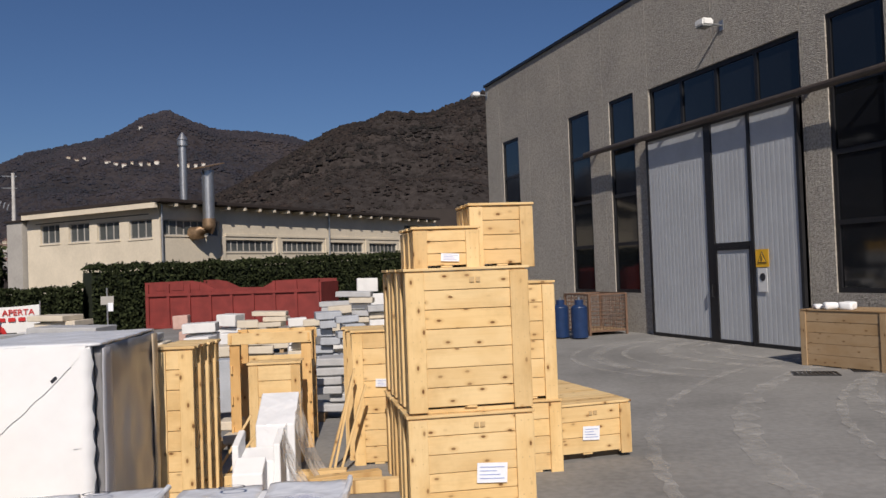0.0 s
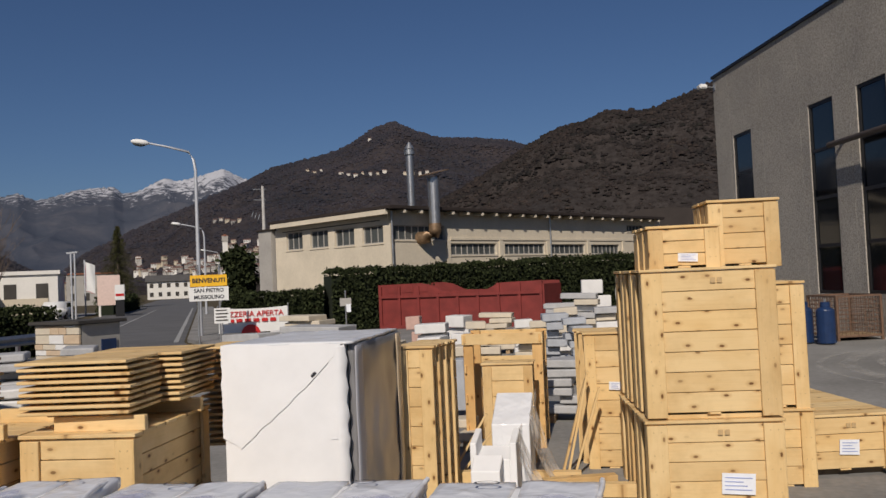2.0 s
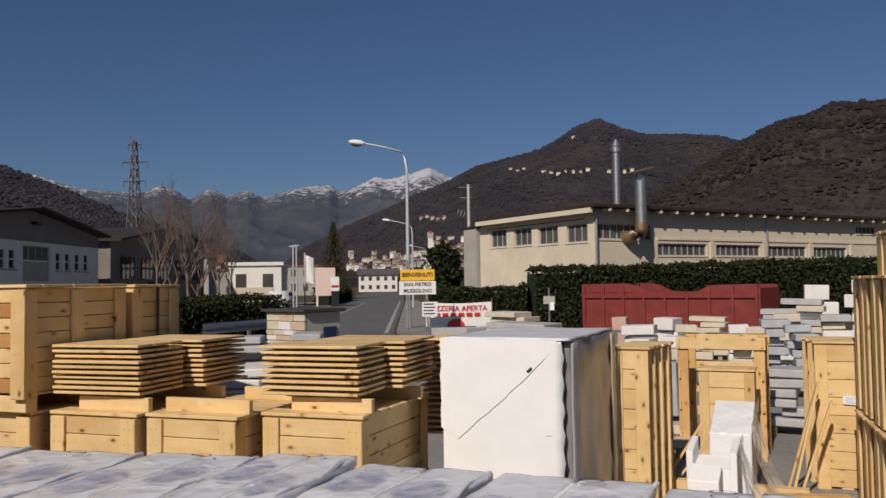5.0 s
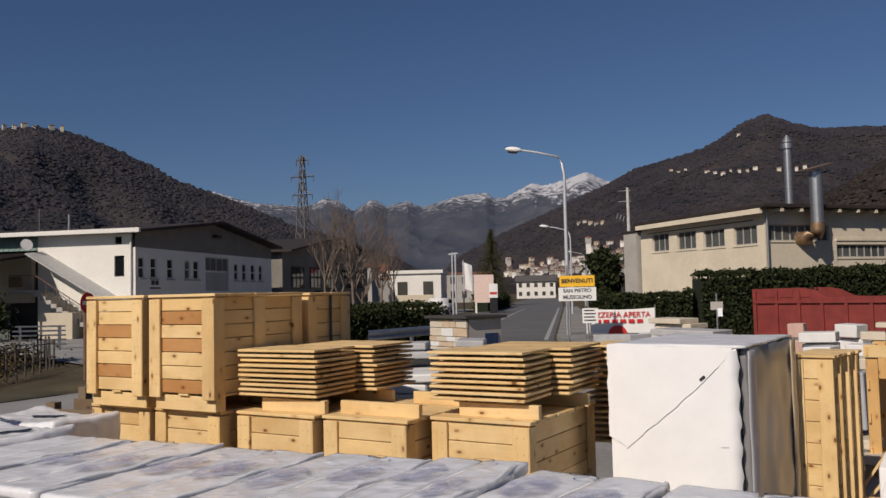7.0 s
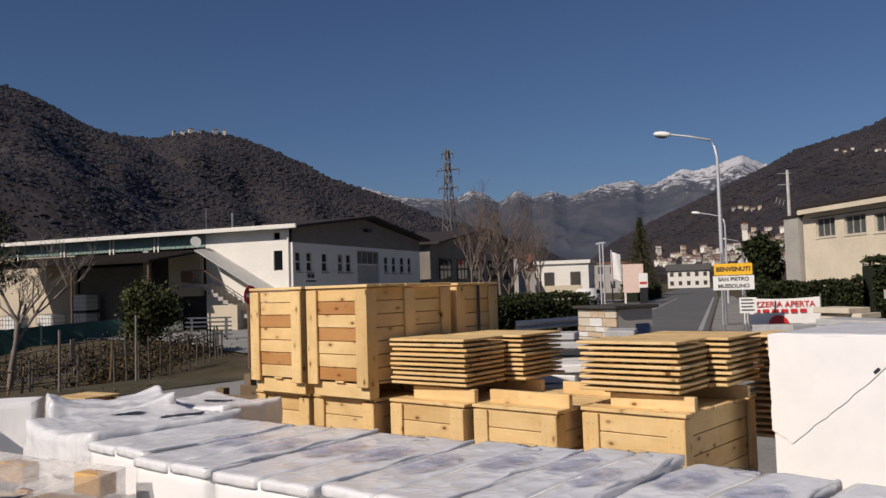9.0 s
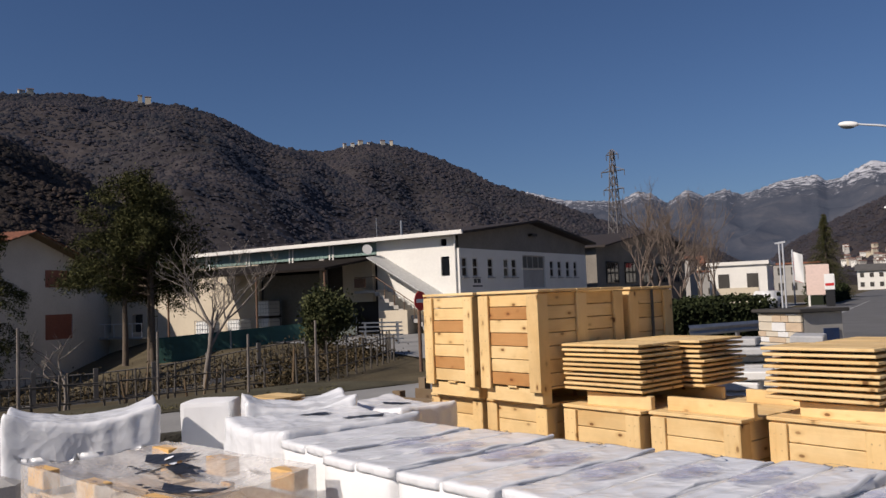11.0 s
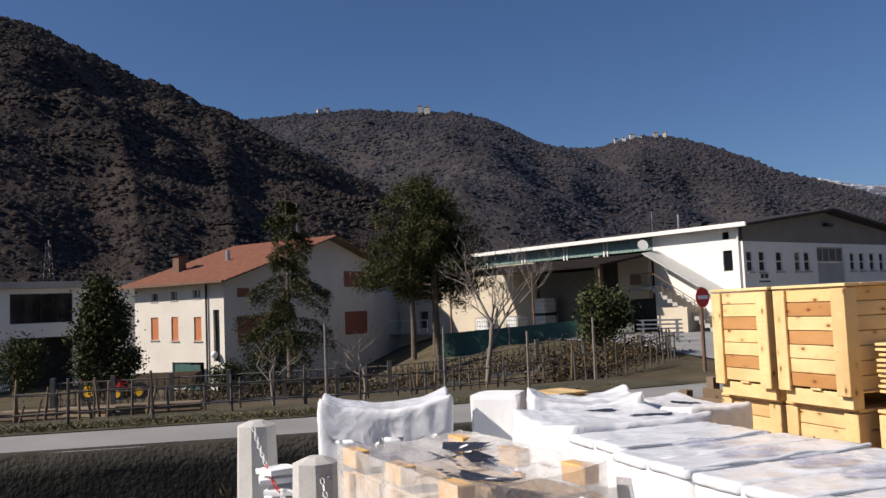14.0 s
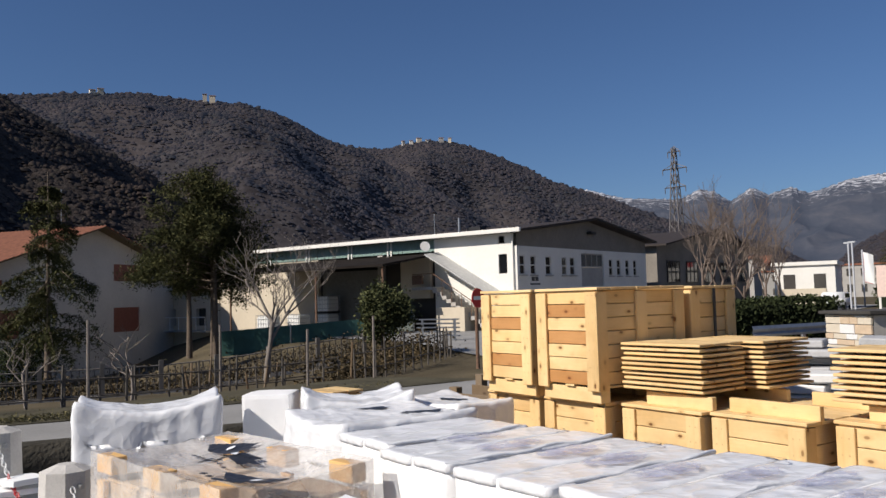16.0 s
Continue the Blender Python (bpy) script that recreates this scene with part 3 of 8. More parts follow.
def hill(name, profile, foot, ridge, mat, label, rough_amp, seed, base=0.0, n_az=240, n_s=46, power=1.0, trees=0, tree=0.003, crown=None):
    """A wooded hillside; profile: azimuth to the left of +y and elevation of its skyline, in degrees."""
    az = np.linspace(profile[0][0], profile[-1][0], n_az)
    el = np.interp(az, [p[0] for p in profile], [p[1] for p in profile]) - math.degrees(tree) * 0.55
    def surf(a, e, s):
        r = foot + (ridge - foot) * s
        ra = radians(a)
        x, y = -math.sin(ra) * r, math.cos(ra) * r
        zr = 1.7 + ridge * math.tan(radians(e))
        env = math.sin(min(1, s * 1.02) * math.pi) ** 0.7 if s < 1 else 0
        k = noise.fractal((x * 5 / ridge, y * 5 / ridge, seed), 1.0, 2.0, 4) * 1.6
        k -= 0.7 * abs(noise.noise((a * 0.16, s * 0.8, seed + 4.0)))
        z = base + (zr - base) * (s ** power) + k * rough_amp * env
        return x, y, min(z, base + (zr - base) * max(s ** 0.7, s))
    SURF.append((surf, az, el, foot, ridge))
    S = [i / (n_s - 1) for i in range(n_s)]
    V = [surf(a, e, q) for q in S for a, e in zip(az, el)]
    V += [(x * 1.06, y * 1.06, z * 0.8) for x, y, z in V[-n_az:]]
    F = [(j * n_az + i, j * n_az + i + 1, (j + 1) * n_az + i + 1, (j + 1) * n_az + i) for j in range(n_s) for i in range(n_az - 1)]
    tagged(part(name, mesh_of(V, F), mat, smooth=True), label, "hill", kind="structure")
    rng = np.random.default_rng(seed)
    A = rng.uniform(profile[0][0], profile[-1][0], trees)
    E = np.interp(A, az, el)
    Q = 1 - rng.uniform(0, 1, trees) ** 1.2 * 0.95
    keep = rng.random(trees) < np.clip(E / 5.0, 0.12, 1)
    C = np.array([surf(a, e, q) for a, e, q in zip(A[keep], E[keep], Q[keep])])
    size = tree * np.hypot(C[:, 0], C[:, 1]) * rng.uniform(0.5, 1.25, len(C)) * np.where(rng.random(len(C)) < 0.08, 1.5, 1.0)
    C[:, 2] += size * rng.uniform(-0.45, 0.25, len(C))
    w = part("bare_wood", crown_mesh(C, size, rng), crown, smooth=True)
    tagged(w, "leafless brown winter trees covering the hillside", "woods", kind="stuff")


def mountains(profile, foot, ridge, seed, n_az=520, n_s=100):
    """The far range: spurs and gullies that run down from a jagged crest."""
    az = np.linspace(profile[0][0], profile[-1][0], n_az)
    el = np.interp(az, [p[0] for p in profile], [p[1] for p in profile])
    V = []
    for j in range(n_s + 1):
        q = min(1.0, j / (n_s - 1))
        back = 1.05 if j == n_s else 1.0
        r = (foot + (ridge - foot) * q) * back
        for a, e in zip(az, el):
            ra = radians(a)
            zr = 1.7 + ridge * math.tan(radians(e)) + (9 * noise.noise((a * 6, 0, seed)) + 5 * noise.noise((a * 15, 3, seed))) * q ** 12
            x, y = -math.sin(ra) * r, math.cos(ra) * r
            spur = 1 - 2.2 * abs(noise.noise((x / 330, y / 330, seed))) + 0.5 * (0.5 - abs(noise.noise((x / 130, y / 130, seed))))
            z = zr * q ** 1.05 + 58 * (spur - 0.6) * math.sin(min(1, q) * math.pi) ** 0.8
            V.append((-math.sin(ra) * r, math.cos(ra) * r, min(z, zr * q ** 0.75) * (0.8 if j == n_s else 1)))
    F = [(j * n_az + i, j * n_az + i + 1, (j + 1) * n_az + i + 1, (j + 1) * n_az + i) for j in range(n_s) for i in range(n_az - 1)]
    tagged(part("backdrop", mesh_of(V, F), FAR_ROCK, smooth=True), "far haze-blue mountains with snow along their tops", "mountains", kind="structure")


hill("hill", [(128, 19.5), (118, 19.4), (108.3, 18.73), (106.4, 18.4), (104.4, 17.5), (101.7, 16.4), (100.1, 15.54), (98.2, 15.22), (96.3, 14.1), (94.6, 13.7), (93.6, 13.1), (92.4, 12.4), (90.1, 11.3), (87.8, 10.1), (85.1, 8.9), (83.2, 7.3), (80.9, 5.7), (77, 3.2), (72, 0.5)][::-1],
     150, 470, WOODS_NEAR, "steep brown wooded hillside close behind the houses", 16, 3, base=-3, trees=42000, tree=0.0036, power=0.9, crown=CROWN_NEAR)
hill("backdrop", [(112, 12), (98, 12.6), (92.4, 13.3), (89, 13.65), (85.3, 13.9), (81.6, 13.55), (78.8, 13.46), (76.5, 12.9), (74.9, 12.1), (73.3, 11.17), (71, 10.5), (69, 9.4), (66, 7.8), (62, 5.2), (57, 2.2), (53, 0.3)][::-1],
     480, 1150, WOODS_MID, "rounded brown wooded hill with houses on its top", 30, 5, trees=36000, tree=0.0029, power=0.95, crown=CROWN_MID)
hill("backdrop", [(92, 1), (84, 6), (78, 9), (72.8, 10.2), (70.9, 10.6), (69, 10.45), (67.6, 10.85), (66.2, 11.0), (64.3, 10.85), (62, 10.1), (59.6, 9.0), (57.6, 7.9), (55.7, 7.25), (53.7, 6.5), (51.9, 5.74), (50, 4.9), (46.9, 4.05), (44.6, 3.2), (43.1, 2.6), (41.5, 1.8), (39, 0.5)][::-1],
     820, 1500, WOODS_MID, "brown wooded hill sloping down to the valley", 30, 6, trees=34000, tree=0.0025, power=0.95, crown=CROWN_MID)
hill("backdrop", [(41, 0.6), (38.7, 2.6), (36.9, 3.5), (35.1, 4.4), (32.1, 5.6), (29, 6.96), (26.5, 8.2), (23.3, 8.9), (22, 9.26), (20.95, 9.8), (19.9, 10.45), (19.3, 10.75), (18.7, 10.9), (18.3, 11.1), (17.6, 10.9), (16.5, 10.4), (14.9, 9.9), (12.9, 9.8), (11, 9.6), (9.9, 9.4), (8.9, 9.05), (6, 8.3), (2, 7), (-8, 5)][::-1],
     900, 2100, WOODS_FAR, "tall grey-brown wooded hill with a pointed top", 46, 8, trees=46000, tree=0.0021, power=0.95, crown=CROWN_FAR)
hill("hill", [(30, 0.3), (24, 1.6), (18, 4.2), (13, 6.6), (8.9, 9.0), (6.75, 10.1), (5, 10.4), (4, 10.8), (3.0, 11.1), (2.05, 10.85), (0.6, 10.85), (-1.0, 11.35), (-3.1, 12.05), (-12, 13), (-40, 13), (-70, 9)][::-1],
     220, 640, WOODS_NEAR, "brown wooded hillside behind the sheds", 22, 11, trees=56000, tree=0.003, power=0.92, crown=CROWN_NEAR)
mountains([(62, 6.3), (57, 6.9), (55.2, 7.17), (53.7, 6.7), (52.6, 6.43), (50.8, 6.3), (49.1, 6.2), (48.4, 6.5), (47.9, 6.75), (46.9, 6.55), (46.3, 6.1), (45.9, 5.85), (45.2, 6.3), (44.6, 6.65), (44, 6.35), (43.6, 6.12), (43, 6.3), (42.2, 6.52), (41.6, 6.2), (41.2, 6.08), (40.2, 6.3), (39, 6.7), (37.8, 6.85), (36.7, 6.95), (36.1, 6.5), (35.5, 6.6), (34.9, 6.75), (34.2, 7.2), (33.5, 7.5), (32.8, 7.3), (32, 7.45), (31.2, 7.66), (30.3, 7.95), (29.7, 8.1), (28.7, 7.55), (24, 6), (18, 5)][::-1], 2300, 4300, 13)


# ---- buildings ----
def frame_at(origin, x_axis, z=0.0):
    """A pose at origin whose x runs along a wall and whose y runs into the building."""
    a = Vector((x_axis[0], x_axis[1], 0)).normalized()
    return axes((*origin, z), a, Vector((-a.y, a.x, 0)))


def wall_mesh(a0, a1, z0, z1, t0, t1, openings, along="x", joints=()):
    """Boxes of a wall in the plane of its length (a) and height (z), between depths t0 and t1, with openings (a0, a1, z0, z1) through it."""
    bm = bmesh.new()
    cuts = sorted({a0, a1, *[v for o in openings for v in o[:2] if a0 < v < a1]})
    for p, q in zip(cuts, cuts[1:]):
        mid = (p + q) / 2
        holes = sorted((o[2], o[3]) for o in openings if o[0] <= mid <= o[1])
        z = z0
        for h0, h1 in holes + [(z1, z1)]:
            if h0 > z + 1e-4:
                bx(bm, p, q, t0, t1, z, h0) if along == "x" else bx(bm, t0, t1, p, q, z, h0)
            z = max(z, h1)
    bmesh.ops.remove_doubles(bm, verts=bm.verts[:], dist=1e-4)
    return bm


def window(parent, a0, a1, z0, z1, depth, along="x", mullions=1, rails=0, frame_mat=BLACKMETAL, glass=GLASS, fw=0.06, name="window", sill=None):
    """A window unit in an opening: frame, panes between mullions and rails, and a sill."""
    w = part(name, frame_ring(a0, a1, z0, z1, depth, along, fw), frame_mat, parent)
    for k in range(1, mullions):
        c = a0 + (a1 - a0) * k / mullions
        part("mullion", box(c - fw / 2, c + fw / 2, depth + 0.002, depth + 0.068, z0 + fw, z1 - fw) if along == "x" else box(depth + 0.002, depth + 0.068, c - fw / 2, c + fw / 2, z0 + fw, z1 - fw), frame_mat, w)
    for k in range(1, rails + 1):
        c = z0 + (z1 - z0) * k / (rails + 1)
        part("rail", box(a0 + fw, a1 - fw, depth + 0.004, depth + 0.066, c - fw / 2, c + fw / 2) if along == "x" else box(depth + 0.004, depth + 0.066, a0 + fw, a1 - fw, c - fw / 2, c + fw / 2), frame_mat, w)
    for i in range(mullions):
        for j in range(rails + 1):
            p, q = a0 + (a1 - a0) * i / mullions + fw / 2, a0 + (a1 - a0) * (i + 1) / mullions - fw / 2
            r, s = z0 + (z1 - z0) * j / (rails + 1) + fw / 2, z0 + (z1 - z0) * (j + 1) / (rails + 1) - fw / 2
            d = depth + 0.03 + 0.004 * ((i * 7 + j * 3) % 3)
            part("pane", box(p, q, d, d + 0.012, r, s) if along == "x" else box(d, d + 0.012, p, q, r, s), glass, w)
    if sill:
        part("sill", box(a0 - 0.06, a1 + 0.06, depth - 0.14, depth - 0.02, z0 - 0.07, z0 - 0.004) if along == "x" else box(depth - 0.14, depth - 0.02, a0 - 0.06, a1 + 0.06, z0 - 0.07, z0 - 0.004), sill, w)
    return w


def frame_ring(a0, a1, z0, z1, depth, along, fw):
    """A closed rectangular frame in one piece."""
    bm = bmesh.new()
    loops = []
    for d, i in ((0, 0), (0.07, 0), (0.07, fw), (0, fw)):
        loops.append([bm.verts.new((a, depth + d, z) if along == "x" else (depth + d, a, z)) for a, z in ((a0 + i, z0 + i), (a1 - i, z0 + i), (a1 - i, z1 - i), (a0 + i, z1 - i))])
    for p, q in zip(loops, loops[1:] + loops[:1]):
        for k in range(4):
            bm.faces.new((p[k], p[(k + 1) % 4], q[(k + 1) % 4], q[k]))
    bmesh.ops.recalc_face_normals(bm, faces=bm.faces[:])
    return bm


def frame_bars(a0, a1, z0, z1, depth, along, mullions, rails, fw):
    bm = bmesh.new()
    def bar(p, q, r, s):
        bx(bm, p, q, depth, depth + 0.07, r, s) if along == "x" else bx(bm, depth, depth + 0.07, p, q, r, s)
    for k in range(mullions + 1):
        c = a0 + (a1 - a0) * k / mullions
        c = max(a0 + fw / 2, min(a1 - fw / 2, c))
        bar(c - fw / 2, c + fw / 2, z0, z1)
    for k in range(rails + 2):
        c = z0 + (z1 - z0) * k / (rails + 1)
        c = max(z0 + fw / 2, min(z1 - fw / 2, c))
        bar(a0 + fw * 0.5, a1 - fw * 0.5, c - fw / 2, c + fw / 2)
    return bm


# the stone works: precast hall with the grey sliding gate
def works():
    h = empty("industrial_hall", frame_at((4.912, 19.573), (0.31786, -0.94814)), "pebble-dashed precast hall with a grey metal gate and tall dark windows", "building")
    ops = [(-8.57, -7.25, 0.98, 5.93), (-3.8, -2.58, 0.96, 5.88), (-1.54, -0.36, 0.98, 5.88), (0.3, 5.2, 0.0, 5.8), (5.82, 7.05, 1.08, 5.9), (9.3, 10.5, 1.08, 5.9)]
    joints = [-9.95, -8.75, -6.47, -4.23, -1.83, 0.28, 2.75, 5.24, 7.6, 10.9, 14]
    for p, q in zip(joints, joints[1:]):
        part("wall_panel", wall_mesh(p + 0.008, q - 0.008, 0, 8.1, 0, 0.2, [(max(o[0], p + 0.008), min(o[1], q - 0.008), o[2], o[3]) for o in ops if o[0] < q - 0.01 and o[1] > p + 0.01]), PEBBLE, h)
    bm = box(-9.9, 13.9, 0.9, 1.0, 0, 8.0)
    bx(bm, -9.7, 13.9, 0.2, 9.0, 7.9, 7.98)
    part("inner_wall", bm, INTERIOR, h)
    part("end_wall", box(-9.93, -9.73, 0.204, 14, 0, 8.09), PEBBLE, h)
    part("roof_edge", box(-10.0, 14.05, -0.05, 0.24, 8.104, 8.2, 0.01), BLACKMETAL, h, "dark metal roof flashing")
    for a0, a1, z0, z1, rails in [(-8.57, -7.25, 0.98, 5.93, 3), (-3.8, -2.58, 0.96, 5.88, 3), (-1.54, -0.36, 0.98, 5.88, 3), (5.82, 7.05, 1.08, 5.9, 3), (9.3, 10.5, 1.08, 5.9, 3)]:
        window(h, a0, a1, z0, z1, 0.03, rails=rails, fw=0.085)
    window(h, 0.3, 5.2, 4.62, 5.8, 0.05, mullions=4, fw=0.09)
    # corrugated gate leaves
    def leaf(x0, x1, z0, z1, holes=()):
        bm = bmesh.new()
        n = int((x1 - x0) / 0.13)
        for i in range(n):
            p = x0 + (x1 - x0) * i / n
            q = x0 + (x1 - x0) * (i + 1) / n
            m1, m2 = p + (q - p) * 0.62, p + (q - p) * 0.8
            for (a, ya), (b, yb) in zip([(p, 0), (m1, 0), (m2, 0.0025), (q, 0.0025)], [(m1, 0), (m2, 0.0025), (q, 0.0025), (q, 0)]):
                bm.faces.new([bm.verts.new(v) for v in ((a, ya, z0), (b, yb, z0), (b, yb, z1), (a, ya, z1))])
        bmesh.ops.remove_doubles(bm, verts=bm.verts[:], dist=1e-4)
        bmesh.ops.recalc_face_normals(bm, faces=bm.faces[:])
        return bm
    g = part("sliding_gate", frame_bars(0.29, 5.19, 0.02, 4.6, -0.12, "x", 1, 0, 0.07), BLACKMETAL, h, "grey corrugated sliding gate with black frame")
    mats = GATE
    for x0, x1, z0, z1 in [(0.34, 2.46, 0.06, 4.53), (2.72, 3.82, 2.06, 4.53), (3.91, 5.13, 0.06, 4.53)]:
        part("gate_leaf", leaf(x0, x1, z0, z1), mats, g, m=Matrix.Translation((0, -0.1, 0)))
    bm = box(2.48, 2.7, -0.125, -0.05, 0.02, 4.55)
    bx(bm, 3.822, 3.906, -0.124, -0.05, 0.02, 4.55)
    bx(bm, 2.702, 3.82, -0.126, -0.05, 1.97, 2.05)
    part("gate_post", bm, BLACKMETAL, g)
    d = part("wicket_door", leaf(2.76, 3.78, 0.08, 1.93), mats, g, "grey corrugated wicket door", Matrix.Translation((0, -0.112, 0)))
    part("door_frame", frame_bars(2.71, 3.83, 0.03, 1.965, -0.135, "x", 1, 0, 0.06), BLACKMETAL, g)
    bm = rod((2.66, -0.19, 0.95), (2.66, -0.19, 1.2), 0.015)
    cyl(bm, (2.66, -0.19, 0.95), (2.62, -0.12, 0.95), 0.012)
    cyl(bm, (2.66, -0.19, 1.2), (2.62, -0.12, 1.2), 0.012)
    part("handle", bm, BLACKMETAL, g)
    # warning sign and the notice under it
    s = part("warning_sign", box(3.95, 4.31, -0.13, -0.122, 1.55, 1.89), YELLOW, h, "yellow square warning sign")
    bm = bmesh.new()
    bmesh.ops.create_cone(bm, cap_ends=True, segments=3, radius1=0.15, radius2=0.15, depth=0.006, matrix=Matrix.Translation((4.13, -0.136, 1.7)) @ pose(0, 0, 0, 90, 0, 0) @ pose(0, 0, 0, 0, 0, 0))
    part("triangle", bm, BLACK, s)
    bm = bmesh.new()
    bmesh.ops.create_cone(bm, cap_ends=True, segments=3, radius1=0.115, radius2=0.115, depth=0.006, matrix=Matrix.Translation((4.13, -0.141, 1.7)) @ pose(0, 0, 0, 90, 0, 0))
    part("triangle_face", bm, YELLOW, s)
    part("triangle_bar", box(4.12, 4.14, -0.15, -0.144, 1.66, 1.76), BLACK, s)
    s = part("notice", box(3.99, 4.25, -0.13, -0.122, 1.08, 1.53), WHITE, h, "white notice with a dark round mark")
    bm = bmesh.new()
    bmesh.ops.create_cone(bm, cap_ends=True, segments=20, radius1=0.075, radius2=0.075, depth=0.006, matrix=Matrix.Translation((4.13, -0.134, 1.36)) @ pose(0, 0, 0, 90, 0, 0))
    part("mark", bm, BLACK, s)
    # gate rail on brackets
    rail = part("gate_rail", rod((-2.4, -0.26, 4.62), (9.5, -0.26, 4.62), 0.07, sides=12), RAILMAT, h, "brown tubular gate rail")
    for x in (-2.2, -0.2, 1.2, 2.6, 4.0, 5.4, 7.2, 9.0):
        part("bracket", box(x - 0.04, x + 0.04, -0.25, 0.01, 4.64, 4.7), RAILMAT, rail)
    return h


GATE = plain("galvanised_gate_paint", (0.5, 0.52, 0.54), 0.5, var=0.1, scale=1.5, bumps=0.1, obj=False, fine=10)
RAILMAT = plain("brown_rail_paint", (0.07, 0.055, 0.045), 0.5, var=0.3)
HALL = works()


def wall_floodlight(m, label):
    f = empty("floodlight", m, label, "lamp", "floodlights on the hall")
    bm = box(-0.15, 0.15, -0.56, -0.3, -0.05, 0.1, 0.03)
    part("housing", bm, WHITE, f)
    part("lens", box(-0.12, 0.12, -0.54, -0.32, -0.07, -0.052), GLASS_G, f)
    bm = rod((0, 0, 0), (0, -0.34, 0.02), 0.025)
    bx(bm, -0.06, 0.06, -0.02, 0.0, -0.1, 0.1)
    part("arm", bm, STEEL, f)


wall_floodlight(HALL.matrix_world @ pose(3.1, -0.004, 6.5), "white floodlight on an arm on the hall wall")
wall_floodlight(HALL.matrix_world @ pose(-9.8, -0.004, 7.8), "white floodlight at the corner of the hall")


def shed():
    h = empty("workshop", frame_at((-12.56, 36.8), (0.5, 0.866)), "long cream plastered workshop with a flat dark roof and strip windows", "building")
    ops = [(0.2, 3.65, 3.74, 4.46), (4.07, 7.54, 2.98, 3.58), (8.22, 11.71, 2.98, 3.57), (12.28, 15.62, 2.96, 3.54), (16.26, 19.36, 2.94, 3.52), (20.31, 22.36, 4.36, 4.78)]
    part("wall", wall_mesh(0, 24.4, 0, 5.0, 0, 0.25, ops), PLASTER, h)
    lop = [(0.5, 2.04, 3.64, 4.5), (2.69, 4.26, 3.66, 4.54), (4.82, 6.36, 3.69, 4.6), (7.05, 8.55, 3.71, 4.66)]
    part("wall", wall_mesh(0.25, 9.6, 0, 4.85, 0, 0.25, lop, "y"), PLASTER, h)
    part("wall", box(0.3, 24.3, 9.3, 9.55, 0, 5), PLASTER, h)
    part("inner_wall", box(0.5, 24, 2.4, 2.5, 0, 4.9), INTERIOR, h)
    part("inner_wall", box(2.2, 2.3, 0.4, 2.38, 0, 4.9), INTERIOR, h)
    for a0, a1, z0, z1 in ops:
        window(h, a0, a1, z0, z1, 0.1, mullions=max(3, round((a1 - a0) / 0.45)), fw=0.05, glass=GLASS_G, frame_mat=PLASTER_G, sill=PLASTER)
    for a0, a1, z0, z1 in lop:
        window(h, a0, a1, z0, z1, 0.1, "y", mullions=3, fw=0.05, glass=GLASS_G, frame_mat=PLASTER_G, sill=PLASTER)
    part("string_course", box(4.0, 24.4, -0.05, -0.002, 3.75, 3.87), PLASTER, h)
    for x in (7.88, 12.0, 15.95, 19.8, 3.85):
        part("pilaster", box(x - 0.14, x + 0.14, -0.06, -0.002, 0, 3.74), PLASTER, h)
    part("fascia", box(-0.05, -0.003, 0.1, 9.4, 4.75, 4.96), PLASTER, h)
    r = part("roof", box(-0.55, 24.0, -0.65, 9.5, 5.17, 5.33, 0.02), ROOFDARK, h, "dark brown flat roof sheet")
    # thin dark strip: eave shadow and open recess painted onto the wall
    part("eave_shadow_strip", box(-0.012, -0.004, 0.7, 8.9, 4.7, 4.745), INTERIOR, h)
    part("fascia", box(-0.52, -0.36, -0.3, 9.3, 4.93, 5.166), PLASTER, h)
    part("roof_beam", box(0.0, 23.9, 0.0, 9.6, 5.0, 5.16), PLASTER, h)
    for i in range(22):
        x = 0.4 + i * 1.09
        part("rafter_end", box(x, x + 0.15, -0.6, -0.004, 5.0, 5.15), PLASTER, r)
    part("drainpipe", rod((0.05, -0.1, 0), (0.05, -0.1, 5.1), 0.05), STEEL, h)
    part("drainpipe", rod((12.15, -0.1, 0), (12.15, -0.1, 5.1), 0.05), STEEL, h)
    # extraction duct with a bent rusty foot and a tilted hood
    d = part("duct", rod((2.25, -0.75, 4.45), (2.25, -0.75, 6.75), 0.28, sides=20), STEEL, h, "galvanised extraction duct")
    v, f = [], []
    pts = [Vector((2.25, -0.75 + 0.0, 4.5)), Vector((2.25, -0.75, 4.2)), Vector((2.2, -0.68, 3.98)), Vector((2.05, -0.5, 3.86)), Vector((1.95, -0.3, 3.84)), Vector((1.9, 0.05, 3.84))]
    chain_tube(v, f, pts, [0.3, 0.31, 0.31, 0.3, 0.3, 0.3], 16)
    part("elbow", mesh_of(v, f), RUSTDUCT, d, "rust-brown bent duct elbow", smooth=True)
    part("hood", box(-0.65, 0.65, -0.45, 0.45, 0, 0.05, 0.01), RUSTDUCT, d, m=pose(2.3, -0.75, 6.95, 0, -14, 0))
    for a in (-0.2, 0.2):
        part("hood_strut", rod((2.25 + a, -0.75, 6.7), (2.25 + a, -0.75, 6.97), 0.015), STEEL, d)
    part("duct_collar", rod((2.25, -0.75, 5.3), (2.25, -0.75, 5.36), 0.3, sides=20), STEEL, d)
    c = part("chimney", rod((2.85, 1.5, 5.3), (2.85, 1.5, 8.55), 0.19, sides=18), STEEL, h, "tall steel chimney pipe with a cowl")
